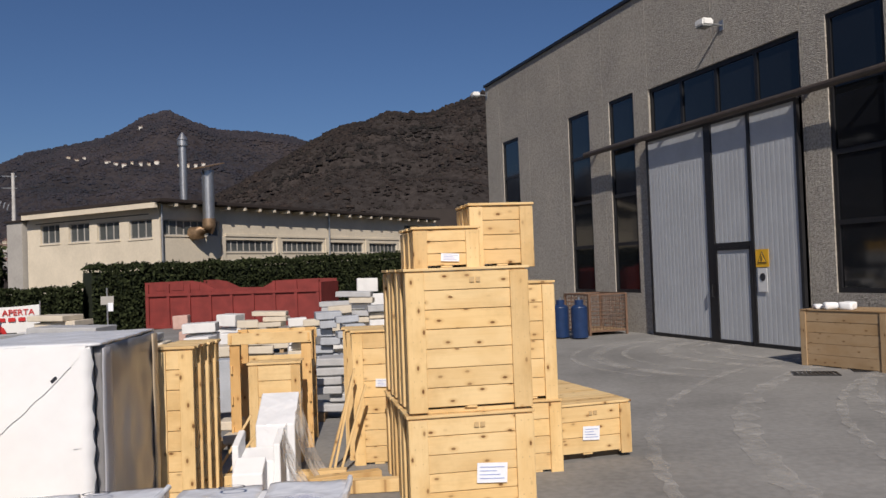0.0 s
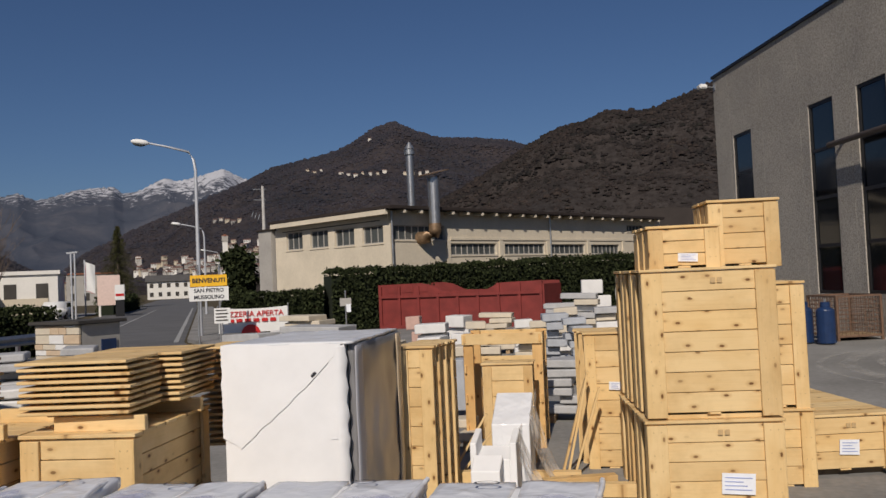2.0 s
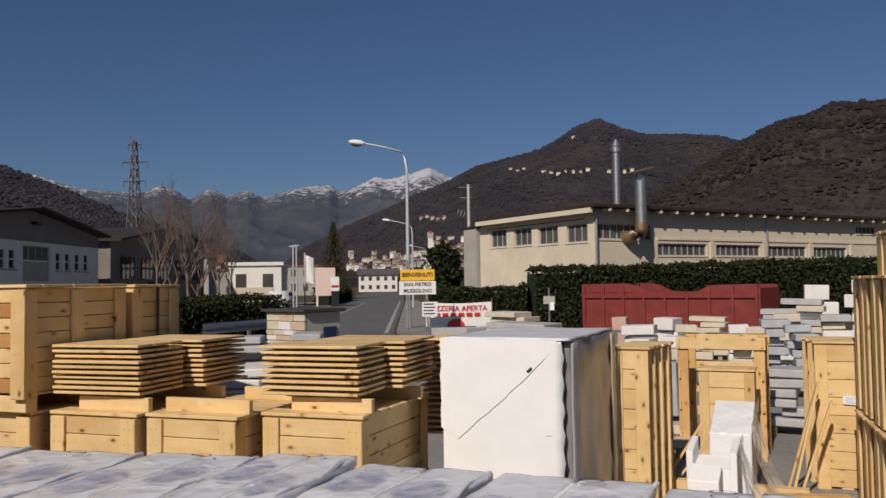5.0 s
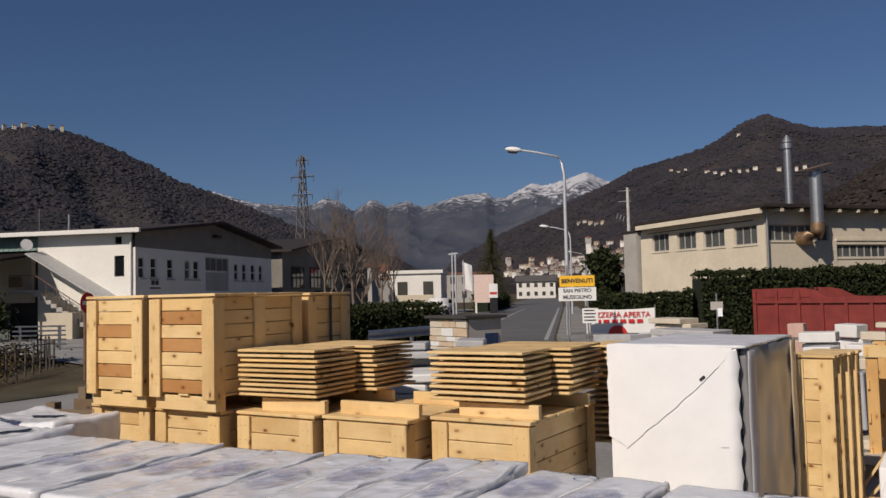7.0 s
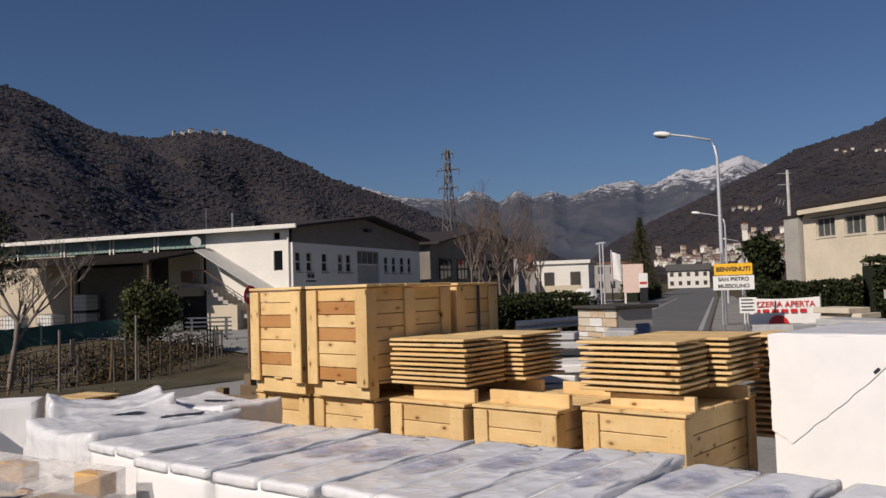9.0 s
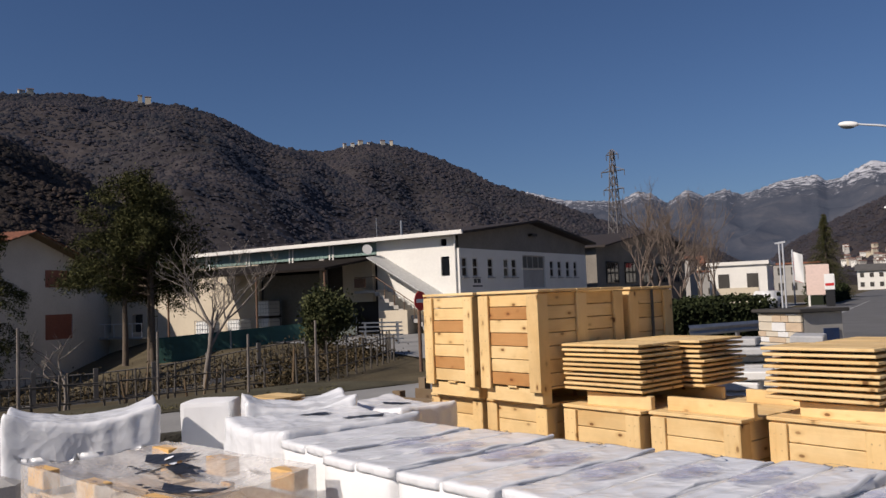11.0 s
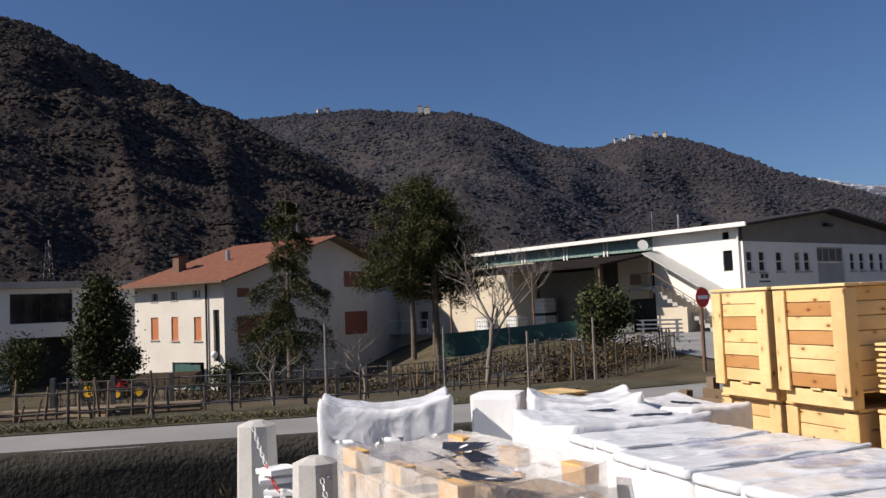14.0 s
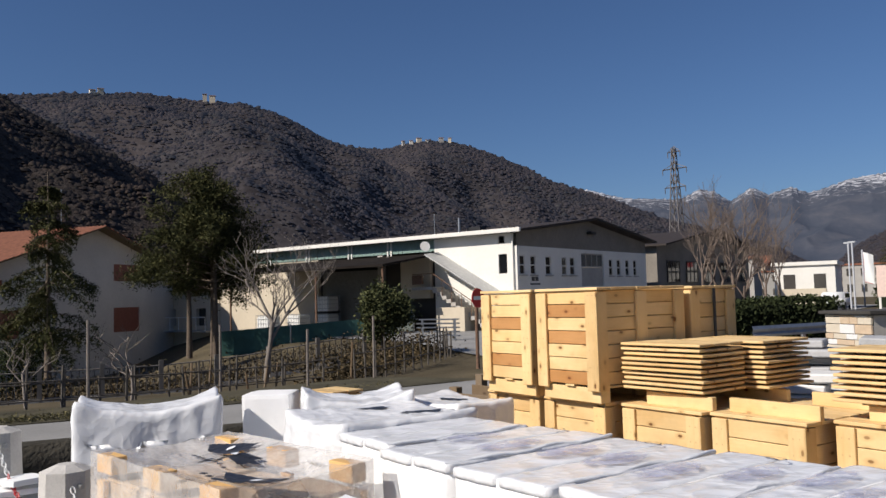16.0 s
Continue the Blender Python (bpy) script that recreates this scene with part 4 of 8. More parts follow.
    part("cowl", rod((2.85, 1.5, 8.2), (2.85, 1.5, 8.45), 0.26, sides=18), STEEL, c)
    part("cowl_cap", rod((2.85, 1.5, 8.5), (2.85, 1.5, 8.85), 0.26, 0.06, sides=18), STEEL, c)
    for z in (6.3, 7.3):
        part("pipe_joint", rod((2.85, 1.5, z), (2.85, 1.5, z + 0.06), 0.205, sides=18), STEEL, c)
    part("annex", box(-0.2, 4.0, 9.75, 11.0, 0, 4.9), PLASTER_G, h)
    part("annex_roof", box(-0.3, 4.1, 9.7, 11.1, 4.904, 4.99), ROOFDARK, h)
    return h


shed()


def arched_hall():
    h = empty("arched_hall", frame_at((-5.0, 76), (1, 0.12)), "far hall with a curved dark roof behind the workshop", "building")
    bm = bmesh.new()
    pr = [(9 * math.cos(t), 3.0 * math.sin(t)) for t in np.linspace(math.pi, 0, 15)]
    a = [bm.verts.new((5 + x * 0.62, 0, 5.6 + z * 0.6)) for x, z in pr]
    b = [bm.verts.new((5 + x * 0.62, 20, 5.6 + z * 0.6)) for x, z in pr]
    for i in range(14):
        bm.faces.new((a[i], a[i + 1], b[i + 1], b[i]))
    bm.faces.new(a[::-1])
    part("roof", bm, ROOFDARK, h)
    part("wall", box(-0.4, 10.4, 0.1, 19.9, 0, 5.6), PLASTER_G, h)
    part("lean_to_roof", box(10.5, 22, 0, 18, 5.2, 5.6), plain("green_roof", (0.12, 0.15, 0.13), 0.7), h)
    part("lean_to_wall", box(10.5, 21.5, 0.3, 17.8, 0, 5.19), PLASTER_G, h)


arched_hall()


def factory():
    h = empty("factory", frame_at((-36.67, 20.63), (-0.467, 0.883)), "white and grey factory with a shallow gable, canopy and outside stair", "building")
    ops = [(0.22, 0.76), (1.28, 1.84), (2.82, 3.42), (4.57, 5.14), (5.49, 6.08), (10.35, 10.89), (11.44, 12.0), (12.65, 13.23), (13.82, 14.34)]
    ops = [(a, b, 2.82, 3.84) for a, b in ops]
    part("wall", wall_mesh(0, 15.8, -0.2, 4.3, 0, 0.25, ops + [(6.84, 9.68, 2.2, 4.1)]), PLASTER_W, h)
    bm = bmesh.new()
    for y in (0.02, 0.25):
        bm.faces.new([bm.verts.new(v) for v in ((0, y, 4.3), (15.8, y, 4.3), (15.8, y, 5.0), (7.9, y, 5.95), (0, y, 5.0))])
    bmesh.ops.recalc_face_normals(bm, faces=bm.faces[:])
    part("gable", bm, RAWGREY, h, "grey concrete gable")
    for a, b, z0, z1 in ops:
        window(h, a, b, z0, z1, 0.03, rails=1, fw=0.07, frame_mat=PLASTER_H, sill=PLASTER_G)
    window(h, 6.84, 9.68, 3.3, 4.1, 0.08, mullions=4, fw=0.07, frame_mat=PLASTER_G, glass=GLASS_G)
    part("door_panel", box(6.84, 9.68, 0.1, 0.16, 2.2, 3.28), PLASTER_G, h)
    part("wall_lamp", box(7.6, 8.3, -0.3, -0.02, 5.2, 5.36, 0.03), BLACKMETAL, h)
    r = bmesh.new()
    for s0, s1 in (((-0.5, 4.98), (7.9, 6.02)), ((7.9, 6.02), (16.3, 4.98))):
        vs = []
        for dz in (0, 0.12):
            for (x, z), y in ((s0, -0.6), (s1, -0.6), (s1, 24), (s0, 24)):
                vs.append(r.verts.new((x, y, z + dz)))
        for q in ((0, 1, 2, 3), (4, 5, 6, 7), (0, 1, 5, 4), (1, 2, 6, 5), (2, 3, 7, 6), (3, 0, 4, 7)):
            r.faces.new([vs[i] for i in q])
    bmesh.ops.recalc_face_normals(r, faces=r.faces[:])
    part("roof", r, ROOFDARK, h, "shallow dark sheet roof")
    part("gutter", box(-0.65, -0.5, -0.6, 24, 4.95, 5.17, 0.02), PLASTER_W, h, "white roof gutter")
    # sunlit long side: white block, green clerestory, dark loading bay
    part("wall", wall_mesh(0.25, 5.3, -0.2, 4.97, 0, 0.25, [(0.6, 1.12, 2.91, 3.91), (0.73, 1.11, 4.46, 4.83)], "y"), PLASTER_W, h)
    window(h, 0.6, 1.12, 2.91, 3.91, 0.08, "y", fw=0.05)
    window(h, 0.73, 1.11, 4.46, 4.83, 0.08, "y", fw=0.04)
    part("clerestory", wall_mesh(5.3, 24, 4.3, 4.97, 0, 0.2, [], "y"), GREENWALL, h, "green translucent clerestory panels")
    for y in (8.5, 11.6, 15.2, 18.8):
        for o in (-0.16, 0.1):
            part("clerestory_post", box(-0.06, -0.003, y + o, y + o + 0.09, 3.9, 4.97), PLASTER_W, h)
    for k in range(60):
        part("clerestory_rib", box(-0.02, -0.002, 5.4 + 0.31 * k, 5.46 + 0.31 * k, 4.31, 4.96), GREENWALL, h)
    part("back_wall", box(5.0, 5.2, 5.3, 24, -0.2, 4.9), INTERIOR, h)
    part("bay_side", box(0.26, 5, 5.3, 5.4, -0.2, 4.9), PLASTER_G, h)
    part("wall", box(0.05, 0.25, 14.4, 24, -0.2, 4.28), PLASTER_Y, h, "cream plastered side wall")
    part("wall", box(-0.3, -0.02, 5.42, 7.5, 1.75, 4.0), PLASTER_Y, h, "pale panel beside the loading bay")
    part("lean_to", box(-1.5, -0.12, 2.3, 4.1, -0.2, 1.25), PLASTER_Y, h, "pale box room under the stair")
    # flat near-black panel paints the shade of the open bay, not a door
    part("roller_door", box(0.3, 0.4, 5.45, 9.05, -0.2, 3.9), INTERIOR, h, "near-black panel painted as the shaded bay opening")
    for k in range(6):
        part("stair_rail", rod((-1.12, 4.6 - 0.62 * k, 2.2 - 0.37 * k), (-1.12, 4.6 - 0.62 * k, 3.05 - 0.37 * k), 0.02, sides=5), RUST, h)
    part("stair_rail", rod((-1.12, 4.6, 3.05), (-1.12, 1.5, 1.2), 0.025, sides=5), RUST, h)
    part("stair_rail", rod((-1.12, 4.6, 3.05), (-1.12, 6.0, 3.05), 0.025, sides=5), RUST, h)
    part("flower_box", box(-1.28, -1.13, 5.2, 5.9, 2.5, 3.0, 0.02), RUST, h, "rusty red box on the landing")
    part("roller_door", box(0.3, 0.4, 9.5, 14.3, -0.2, 3.5), plain("dull_metal_door", (0.16, 0.16, 0.15), 0.6), h)
    part("wing", wall_mesh(24.05, 36.0, -1.6, 2.7, 0.0, 0.25, [(25.5, 26.6, 0.3, 1.5), (29.0, 30.0, 0.3, 1.5), (32.5, 33.6, 0.3, 1.5)], "y"), PLASTER_Y, h, "low cream wing behind the pines")
    part("wing", box(0.3, 5.0, 24.05, 36.0, -1.6, 2.68), INTERIOR, h)
    part("wing_roof", box(-0.4, 5.2, 24.0, 36.3, 2.704, 2.86), ROOFDARK, h)
    for k in range(12):
        part("balcony_rail", rod((-0.9, 24.4 + k, 0.0), (-0.9, 24.4 + k, 0.9), 0.025, sides=5), WHITE, h)
    part("balcony", box(-1.0, -0.01, 24.2, 35.8, -0.12, 0.0), PLASTER_G, h)
    part("balcony_rail", rod((-0.9, 24.4, 0.9), (-0.9, 35.4, 0.9), 0.03, sides=5), WHITE, h)
    part("bay_pier", box(0.0, 0.3, 9.1, 9.48, -0.2, 4.28), PLASTER_G, h)
    bm = bmesh.new()
    vs = [bm.verts.new(v) for v in ((-4.6, 5.0, 3.4), (0.05, 5.0, 4.1), (0.05, 17.5, 4.1), (-4.6, 17.5, 3.4), (-4.6, 5.0, 3.52), (0.05, 5.0, 4.2), (0.05, 17.5, 4.2), (-4.6, 17.5, 3.52))]
    for q in ((0, 1, 2, 3), (4, 5, 6, 7), (0, 1, 5, 4), (1, 2, 6, 5), (2, 3, 7, 6), (3, 0, 4, 7)):
        bm.faces.new([vs[i] for i in q])
    bmesh.ops.recalc_face_normals(bm, faces=bm.faces[:])
    c = part("canopy", bm, plain("dark_canopy_sheet", (0.02, 0.016, 0.014), 0.9, var=0.4, scale=1, spec=0.1), h, "dark brown sheet canopy over the loading bay")
    for y in (5.2, 10, 17.2):
        part("canopy_post", rod((-4.4, y, -0.3), (-4.4, y, 3.42), 0.06), RUST, c)
    # outside stair under a corrugated cover
    s = part("outside_stair", box(-1.15, -0.05, 4.6, 6.0, 2.2, 2.35), PLASTER_G, h, "concrete outside stair")
    for i in range(12):
        y = 4.6 - i * 0.3
        part("stair_step", box(-1.15, -0.05, y - 0.3, y, 2.2 - (i + 1) * 0.18, 2.2 - i * 0.18 + 0.02), PLASTER_G, s)
    bm = bmesh.new()
    vs = [bm.verts.new(v) for v in ((-1.3, 5.0, 4.05), (0, 5.0, 4.2), (0, 0.4, 1.6), (-1.3, 0.4, 1.45), (-1.3, 5.0, 4.1), (0, 5.0, 4.25), (0, 0.4, 1.65), (-1.3, 0.4, 1.5))]
    for q in ((0, 1, 2, 3), (4, 5, 6, 7), (0, 1, 5, 4), (1, 2, 6, 5), (2, 3, 7, 6), (3, 0, 4, 7)):
        bm.faces.new([vs[i] for i in q])
    bmesh.ops.recalc_face_normals(bm, faces=bm.faces[:])
    part("stair_cover", bm, plain("pale_fibreglass", (0.5, 0.5, 0.48), 0.5, var=0.2), h, "pale corrugated stair cover")
    part("drainpipe", rod((-0.08, 0.2, 0), (-0.08, 0.2, 4.95), 0.05), PLASTER_W, h)
    d = bmesh.new()
    bmesh.ops.create_cone(d, cap_ends=True, segments=20, radius1=0.28, radius2=0.2, depth=0.1, matrix=pose(-0.9, 5.2, 4.55, 0, 70, 20))
    part("satellite_dish", d, WHITE, h)
    part("vent_box", box(3.0, 3.6, 4.3, 5.2, 5.3, 5.75), BLACKMETAL, h)
    part("vent_box", box(3.0, 3.5, 13.6, 14.2, 5.3, 5.75), BLACKMETAL, h)
    part("flue", rod((2.5, 5.4, 5.2), (2.5, 5.4, 6.3), 0.07), STEEL, h)
    part("aerial", rod((2.0, 6.8, 5.2), (2.0, 6.8, 6.6), 0.02), STEEL, h)
    # roofs and firm's plain mark on the gable wall
    for k, (x, w) in enumerate(((1.35, 0.3), (1.72, 0.3))):
        part("wall_mark", box(x, x + w, -0.012, -0.002, 2.5, 2.72), BLACK, h)
    part("wall_mark", box(1.2, 2.2, -0.012, -0.002, 2.3, 2.38), BLACK, h)
    return h


factory()


def second_hall():
    h = empty("industrial_hall", frame_at((-46.5, 37.5), (-0.43, 0.9)), "second grey gabled hall beside the factory", "building")
    bm = bmesh.new()
    for y in (0, 20):
        bm.faces.new([bm.verts.new(v) for v in ((0, y, 0), (18, y, 0), (18, y, 5.0), (9, y, 6.4), (0, y, 5.0))])
    v = bm.verts[:]
    bm.faces.new((v[0], v[4], v[9], v[5]))
    bm.faces.new((v[1], v[2], v[7], v[6]))
    bmesh.ops.recalc_face_normals(bm, faces=bm.faces[:])
    part("wall", bm, RAWGREY, h)
    r = bmesh.new()
    for s0, s1 in (((-0.6, 4.95), (9, 6.45)), ((9, 6.45), (18.6, 4.95))):
        vs = [r.verts.new((x, y, z + dz)) for dz in (0, 0.12) for (x, z), y in ((s0, -1), (s1, -1), (s1, 20), (s0, 20))]
        for q in ((0, 1, 2, 3), (4, 5, 6, 7), (0, 1, 5, 4), (1, 2, 6, 5), (2, 3, 7, 6), (3, 0, 4, 7)):
            r.faces.new([vs[i] for i in q])
    bmesh.ops.recalc_face_normals(r, faces=r.faces[:])
    part("roof", r, ROOFDARK, h)
    for i in range(5):
        window(h, 1.5 + i * 3.3, 3.6 + i * 3.3, 2.4, 4.0, -0.1, mullions=3, rails=1)
    # near-black sheet on the wall, painted as the shade of an opening
    part("bay_shade_panel", box(5.8, 10.5, -0.15, -0.02, 0, 2.2), INTERIOR, h)


second_hall()


def dwelling():
    h = empty("house", frame_at((-50.06, -4.71), (-0.73, 0.68), -2.55), "two-storey white rendered house with a terracotta roof and closed shutters", "house")
    H = 6.45
    ops = [(1.05, 2.1, 5.4, 5.95), (1.02, 3.27, 2.67, 4.27), (10.9, 13.45, 6.0, 7.1), (10.88, 13.43, 2.67, 4.27)]
    bm = wall_mesh(0, 18, 0, H, 0, 0.3, [(a, b, c, min(d, H)) for a, b, c, d in ops if c < H])
    part("wall", bm, PLASTER_H, h)
    bm = bmesh.new()
    for y in (0.003, 0.3):
        bm.faces.new([bm.verts.new(v) for v in ((0, y, H), (18, y, H), (9.2, y, H + 2.85))])
    bmesh.ops.recalc_face_normals(bm, faces=bm.faces[:])
    part("gable", bm, PLASTER_H, h)
    fac = [(5.95, 6.53, 5.38, 5.93), (4.13, 4.69, 5.4, 5.97), (2.0, 2.67, 5.44, 5.98), (5.9, 6.63, 3.0, 4.4), (4.05, 4.69, 2.92, 4.38), (1.97, 2.62, 2.9, 4.32), (1.8, 4.66, 0.1, 1.62), (0.4, 0.92, 1.68, 4.7)]
    part("wall", wall_mesh(0.3, 8.2, 0, H, 0, 0.3, fac, "y"), PLASTER_H, h)
    part("inner_wall", box(1.2, 1.3, 1.2, 8, 0, H), INTERIOR, h)
    part("inner_wall", box(1.2, 17, 1.1, 1.2, 0, H), INTERIOR, h)
    part("wall", box(0.3, 18, 8, 8.2, 0, H), PLASTER_H, h)
    for i, (a, b, c, d) in enumerate(fac):
        if i < 3:
            window(h, a, b, c, d, 0.1, "y", mullions=2, fw=0.05, frame_mat=PLASTER_H, sill=PLASTER_G)
        elif i < 6:
            s = part("shutter", box(0.08, 0.13, a, b, c, d), SHUTTER, h, "orange roller shutter")
            for k in range(9):
                part("slat", box(0.066, 0.079, a + 0.02, b - 0.02, c + (d - c) * k / 9 + 0.01, c + (d - c) * (k + 0.8) / 9), SHUTTER, s)
            part("sill", box(-0.08, 0.06, a - 0.08, b + 0.08, c - 0.06, c - 0.004), PLASTER_G, h)
    part("stair_window", box(0.15, 0.2, 0.4, 0.92, 1.68, 4.7), GLASS, h)
    part("garage_door", box(-0.3, -0.25, 1.8, 3.0, 0.05, 1.5), GREEN, h, "green garage door")
    part("garage_door", box(0.1, 0.15, 3.2, 4.66, 0.1, 1.6), GREEN, h, "green garage door")
    for a, b, c, d in ops:
        s = part("shutter", box(a, b, 0.08 if d < H else -0.03, 0.13 if d < H else -0.006, c, d), SHUTTER_D, h, "brown roller shutter")
        for k in range(10):
            y = 0.066 if d < H else -0.045
            part("slat", box(a + 0.02, b - 0.02, y, y + 0.012, c + (d - c) * k / 10 + 0.01, c + (d - c) * (k + 0.8) / 10), SHUTTER_D, s)
    # tiled roof, rows of rounded tiles
    def slope(x0, z0, x1, z1):
        bm = bmesh.new()
        n, rows = 70, 18
        grid = []
        for j in range(rows + 1):
            for e in (0, 1):
                t = min(1, (j + e) / rows) if e else j / rows
                row = []
                for i in range(n + 1):
                    y = -0.9 + 10.0 * i / n
                    x, z = x0 + (x1 - x0) * t, z0 + (z1 - z0) * t
                    row.append(bm.verts.new((x, y, z + 0.05 * abs(math.sin(i * math.pi / 2)) + (0.04 if e else 0.0))))
                grid.append(row)
        for a, b in zip(grid, grid[1:]):
            for i in range(n):
                bm.faces.new((a[i], a[i + 1], b[i + 1], b[i]))
        bmesh.ops.recalc_face_normals(bm, faces=bm.faces[:])
        return bm
    part("roof", slope(-0.75, H - 0.12, 9.2, H + 2.95), TERRACOTTA, h, "weathered terracotta tile roof", smooth=False)
    part("roof", slope(18.8, H - 0.15, 9.2, H + 2.95), TERRACOTTA, h, "weathered terracotta tile roof")
    bm = bmesh.new()
    for s0, s1 in (((-0.7, H - 0.2), (9.2, H + 2.87)), ((9.2, H + 2.87), (18.75, H - 0.23))):
        vs = [bm.verts.new((x, y, z + dz)) for dz in (0, 0.06) for (x, z), y in ((s0, -0.85), (s1, -0.85), (s1, 9.0), (s0, 9.0))]
        for q in ((0, 1, 2, 3), (4, 5, 6, 7), (0, 1, 5, 4), (1, 2, 6, 5), (2, 3, 7, 6), (3, 0, 4, 7)):
            bm.faces.new([vs[i] for i in q])
    bmesh.ops.recalc_face_normals(bm, faces=bm.faces[:])
    part("eaves_board", bm, PINE_DARK, h)
    c = part("chimney", box(2.2, 2.8, 6.6, 7.2, H, H + 1.9), RUST, h)
    part("chimney_cap", box(2.05, 2.95, 6.45, 7.35, H + 1.92, H + 2.05), BLACKMETAL, c)
    part("chimney", rod((4.5, 4.5, H + 1), (4.5, 4.5, H + 2.2), 0.15), STEEL, h)
    part("aerial", rod((8.5, 2, H + 2.6), (8.5, 2, H + 5.4), 0.025), STEEL, h)
    part("gutter", box(-0.86, -0.74, -0.8, 9, H - 0.2, H - 0.06), RUST, h)
    part("drainpipe", rod((-0.1, 1.4, 0), (-0.1, 1.4, H - 0.2), 0.06), BLACKMETAL, h)
    s = bmesh.new()
    bmesh.ops.create_uvsphere(s, u_segments=14, v_segments=8, radius=0.2, matrix=Matrix.Translation((-0.25, 0.6, 2.1)))
    part("globe_lamp", s, WHITE, h, smooth=True)
    return h


dwelling()


def barn():
    h = empty("farm_building", frame_at((-59.1, -21.4), (-0.41, 0.91), -3.07) @ Matrix.Scale(1.15, 4), "low white farm building with a dark open bay", "building")
    ops = [(-7.0, 1.2, 0.0, 3.4), (1.8, 5.2, 4.25, 6.0), (1.8, 5.2, 0.0, 3.4), (5.75, 6.7, 4.2, 6.0)]
    part("wall", wall_mesh(-8, 9.4, 0, 6.3, 0, 0.3, ops), PLASTER_W, h)
    part("roof", box(-8.5, 9.6, -0.4, 8, 6.304, 6.7, 0.02), PLASTER_G, h)
    part("inner_wall", box(-8, 9.9, 3.0, 3.2, 0, 6.2), INTERIOR, h)
    window(h, 1.8, 5.2, 4.25, 6.0, 0.1, mullions=4)
    window(h, 5.75, 6.7, 4.2, 6.0, 0.1)
    part("side_wall", box(-8, -7.7, 0.31, 8, 0, 6.3), PLASTER_W, h)


barn()


# ---- crates and lids ----
def crate(x, y, z, yaw, w, d, h, rows, label, group, mat=PINE, red=(), slip=None, side_battens=2, lid=True, skid=0.014, stencil=False, batten=0.1):
    """A packing crate, front left foot at (x, y, z): boarded sides between upright battens, a boarded lid and skids."""
    c = empty("wooden_crate", pose(x, y, z, 0, 0, yaw), label, "crate", group)
    t = 0.02
    rng = random.Random(int(abs(x * 911 + y * 577 + z * 131) * 10))
    zb, zt = skid, h - (t if lid else 0)
    for i in range(3):
        px = w * (0.08 + 0.42 * i)
        part("skid", board(d - 0.04, 0.09, skid, mat), None, c, m=axes((px, d / 2, skid / 2), (0, 1, 0), (-1, 0, 0)))
    ph = (zt - zb) / rows
    for i in range(rows):
        zc = zb + ph * (i + 0.5)
        j = rng.uniform(-0.003, 0.003)
        part("plank", board(w - 0.006, ph - 0.0045, t, PINE_RED if i in red else mat), None, c, m=axes((w / 2 + j, t * 1.5 + j, zc), (1, 0, 0), (0, 0, 1)))
        part("plank", board(w - 0.006, ph - 0.0045, t, mat), None, c, m=axes((w / 2, d - t * 1.5, zc), (1, 0, 0), (0, 0, 1)))
        for sx in (t * 1.5, w - t * 1.5):
            part("plank", board(d - 4 * t, ph - 0.0045, t, mat), None, c, m=axes((sx, d / 2, zc), (0, 1, 0), (0, 0, 1)))
    hb = zt - zb + 0.02
    for sx in (batten / 2 + 0.002, w - batten / 2 - 0.002):
        part("batten", board(hb, batten, t, mat), None, c, m=axes((sx, t / 2 - 0.002, zb + hb / 2 - 0.03), (0, 0, 1), (1, 0, 0)))
    for k in range(side_battens):
        sy = batten / 2 + (d - batten) * k / max(1, side_battens - 1)
        for sx in (t / 2 - 0.004, w - t / 2 + 0.004):
            part("batten", board(hb, batten, t, mat), None, c, m=axes((sx, sy, zb + hb / 2 - 0.03), (0, 0, 1), (0, 1, 0)))
    if w > 0.4 and h > 0.3:
        nails = bmesh.new()
        for i in range(rows):
            for sx in (batten * 0.3, batten * 0.7, w - batten * 0.7, w - batten * 0.3):
                bx(nails, sx - 0.0035, sx + 0.0035, -0.0042, -0.0015, zb + ph * (i + 0.5) - 0.0035 + 0.012 * (-1) ** i, zb + ph * (i + 0.5) + 0.0035 + 0.012 * (-1) ** i)
        tagged(part("nail_heads", nails, STENCIL, c), kind="stuff")
    if lid:
        n = max(2, round(d / 0.13))
        for k in range(n):
            part("lid_plank", board(w + 0.03, d / n - 0.003, t, mat), None, c, m=axes((w / 2 + rng.uniform(-0.004, 0.004), d * (k + 0.5) / n, h - t / 2 + 0.001), (1, 0, 0), (0, 1, 0)))
    if stencil or (group == "crates in the tower" and w > 0.6):
        for k in range(2):
            part("stencil", box(w * 0.52 + k * 0.045, w * 0.52 + k * 0.045 + 0.032, t * 0.5 - 0.003, t * 0.5 - 0.0005, zt - ph * 0.62, zt - ph * 0.62 + 0.035), STENCIL, c)
    if slip:
        sx, sz, sw, sh = slip
        s = part("paper_slip", box(sx, sx + sw, t * 0.5 - 0.006, t * 0.5 - 0.001, sz, sz + sh), PAPER, c, "white delivery slip in a plastic pocket", pose(0, 0, 0, 0, 3, 0))
        for k in range(4):
            part("writing", box(sx + 0.02, sx + sw * (0.9 - 0.13 * (k % 3)), t * 0.5 - 0.009, t * 0.5 - 0.0065, sz + sh * (0.2 + 0.19 * k), sz + sh * (0.24 + 0.19 * k)), INK, s)
    return c


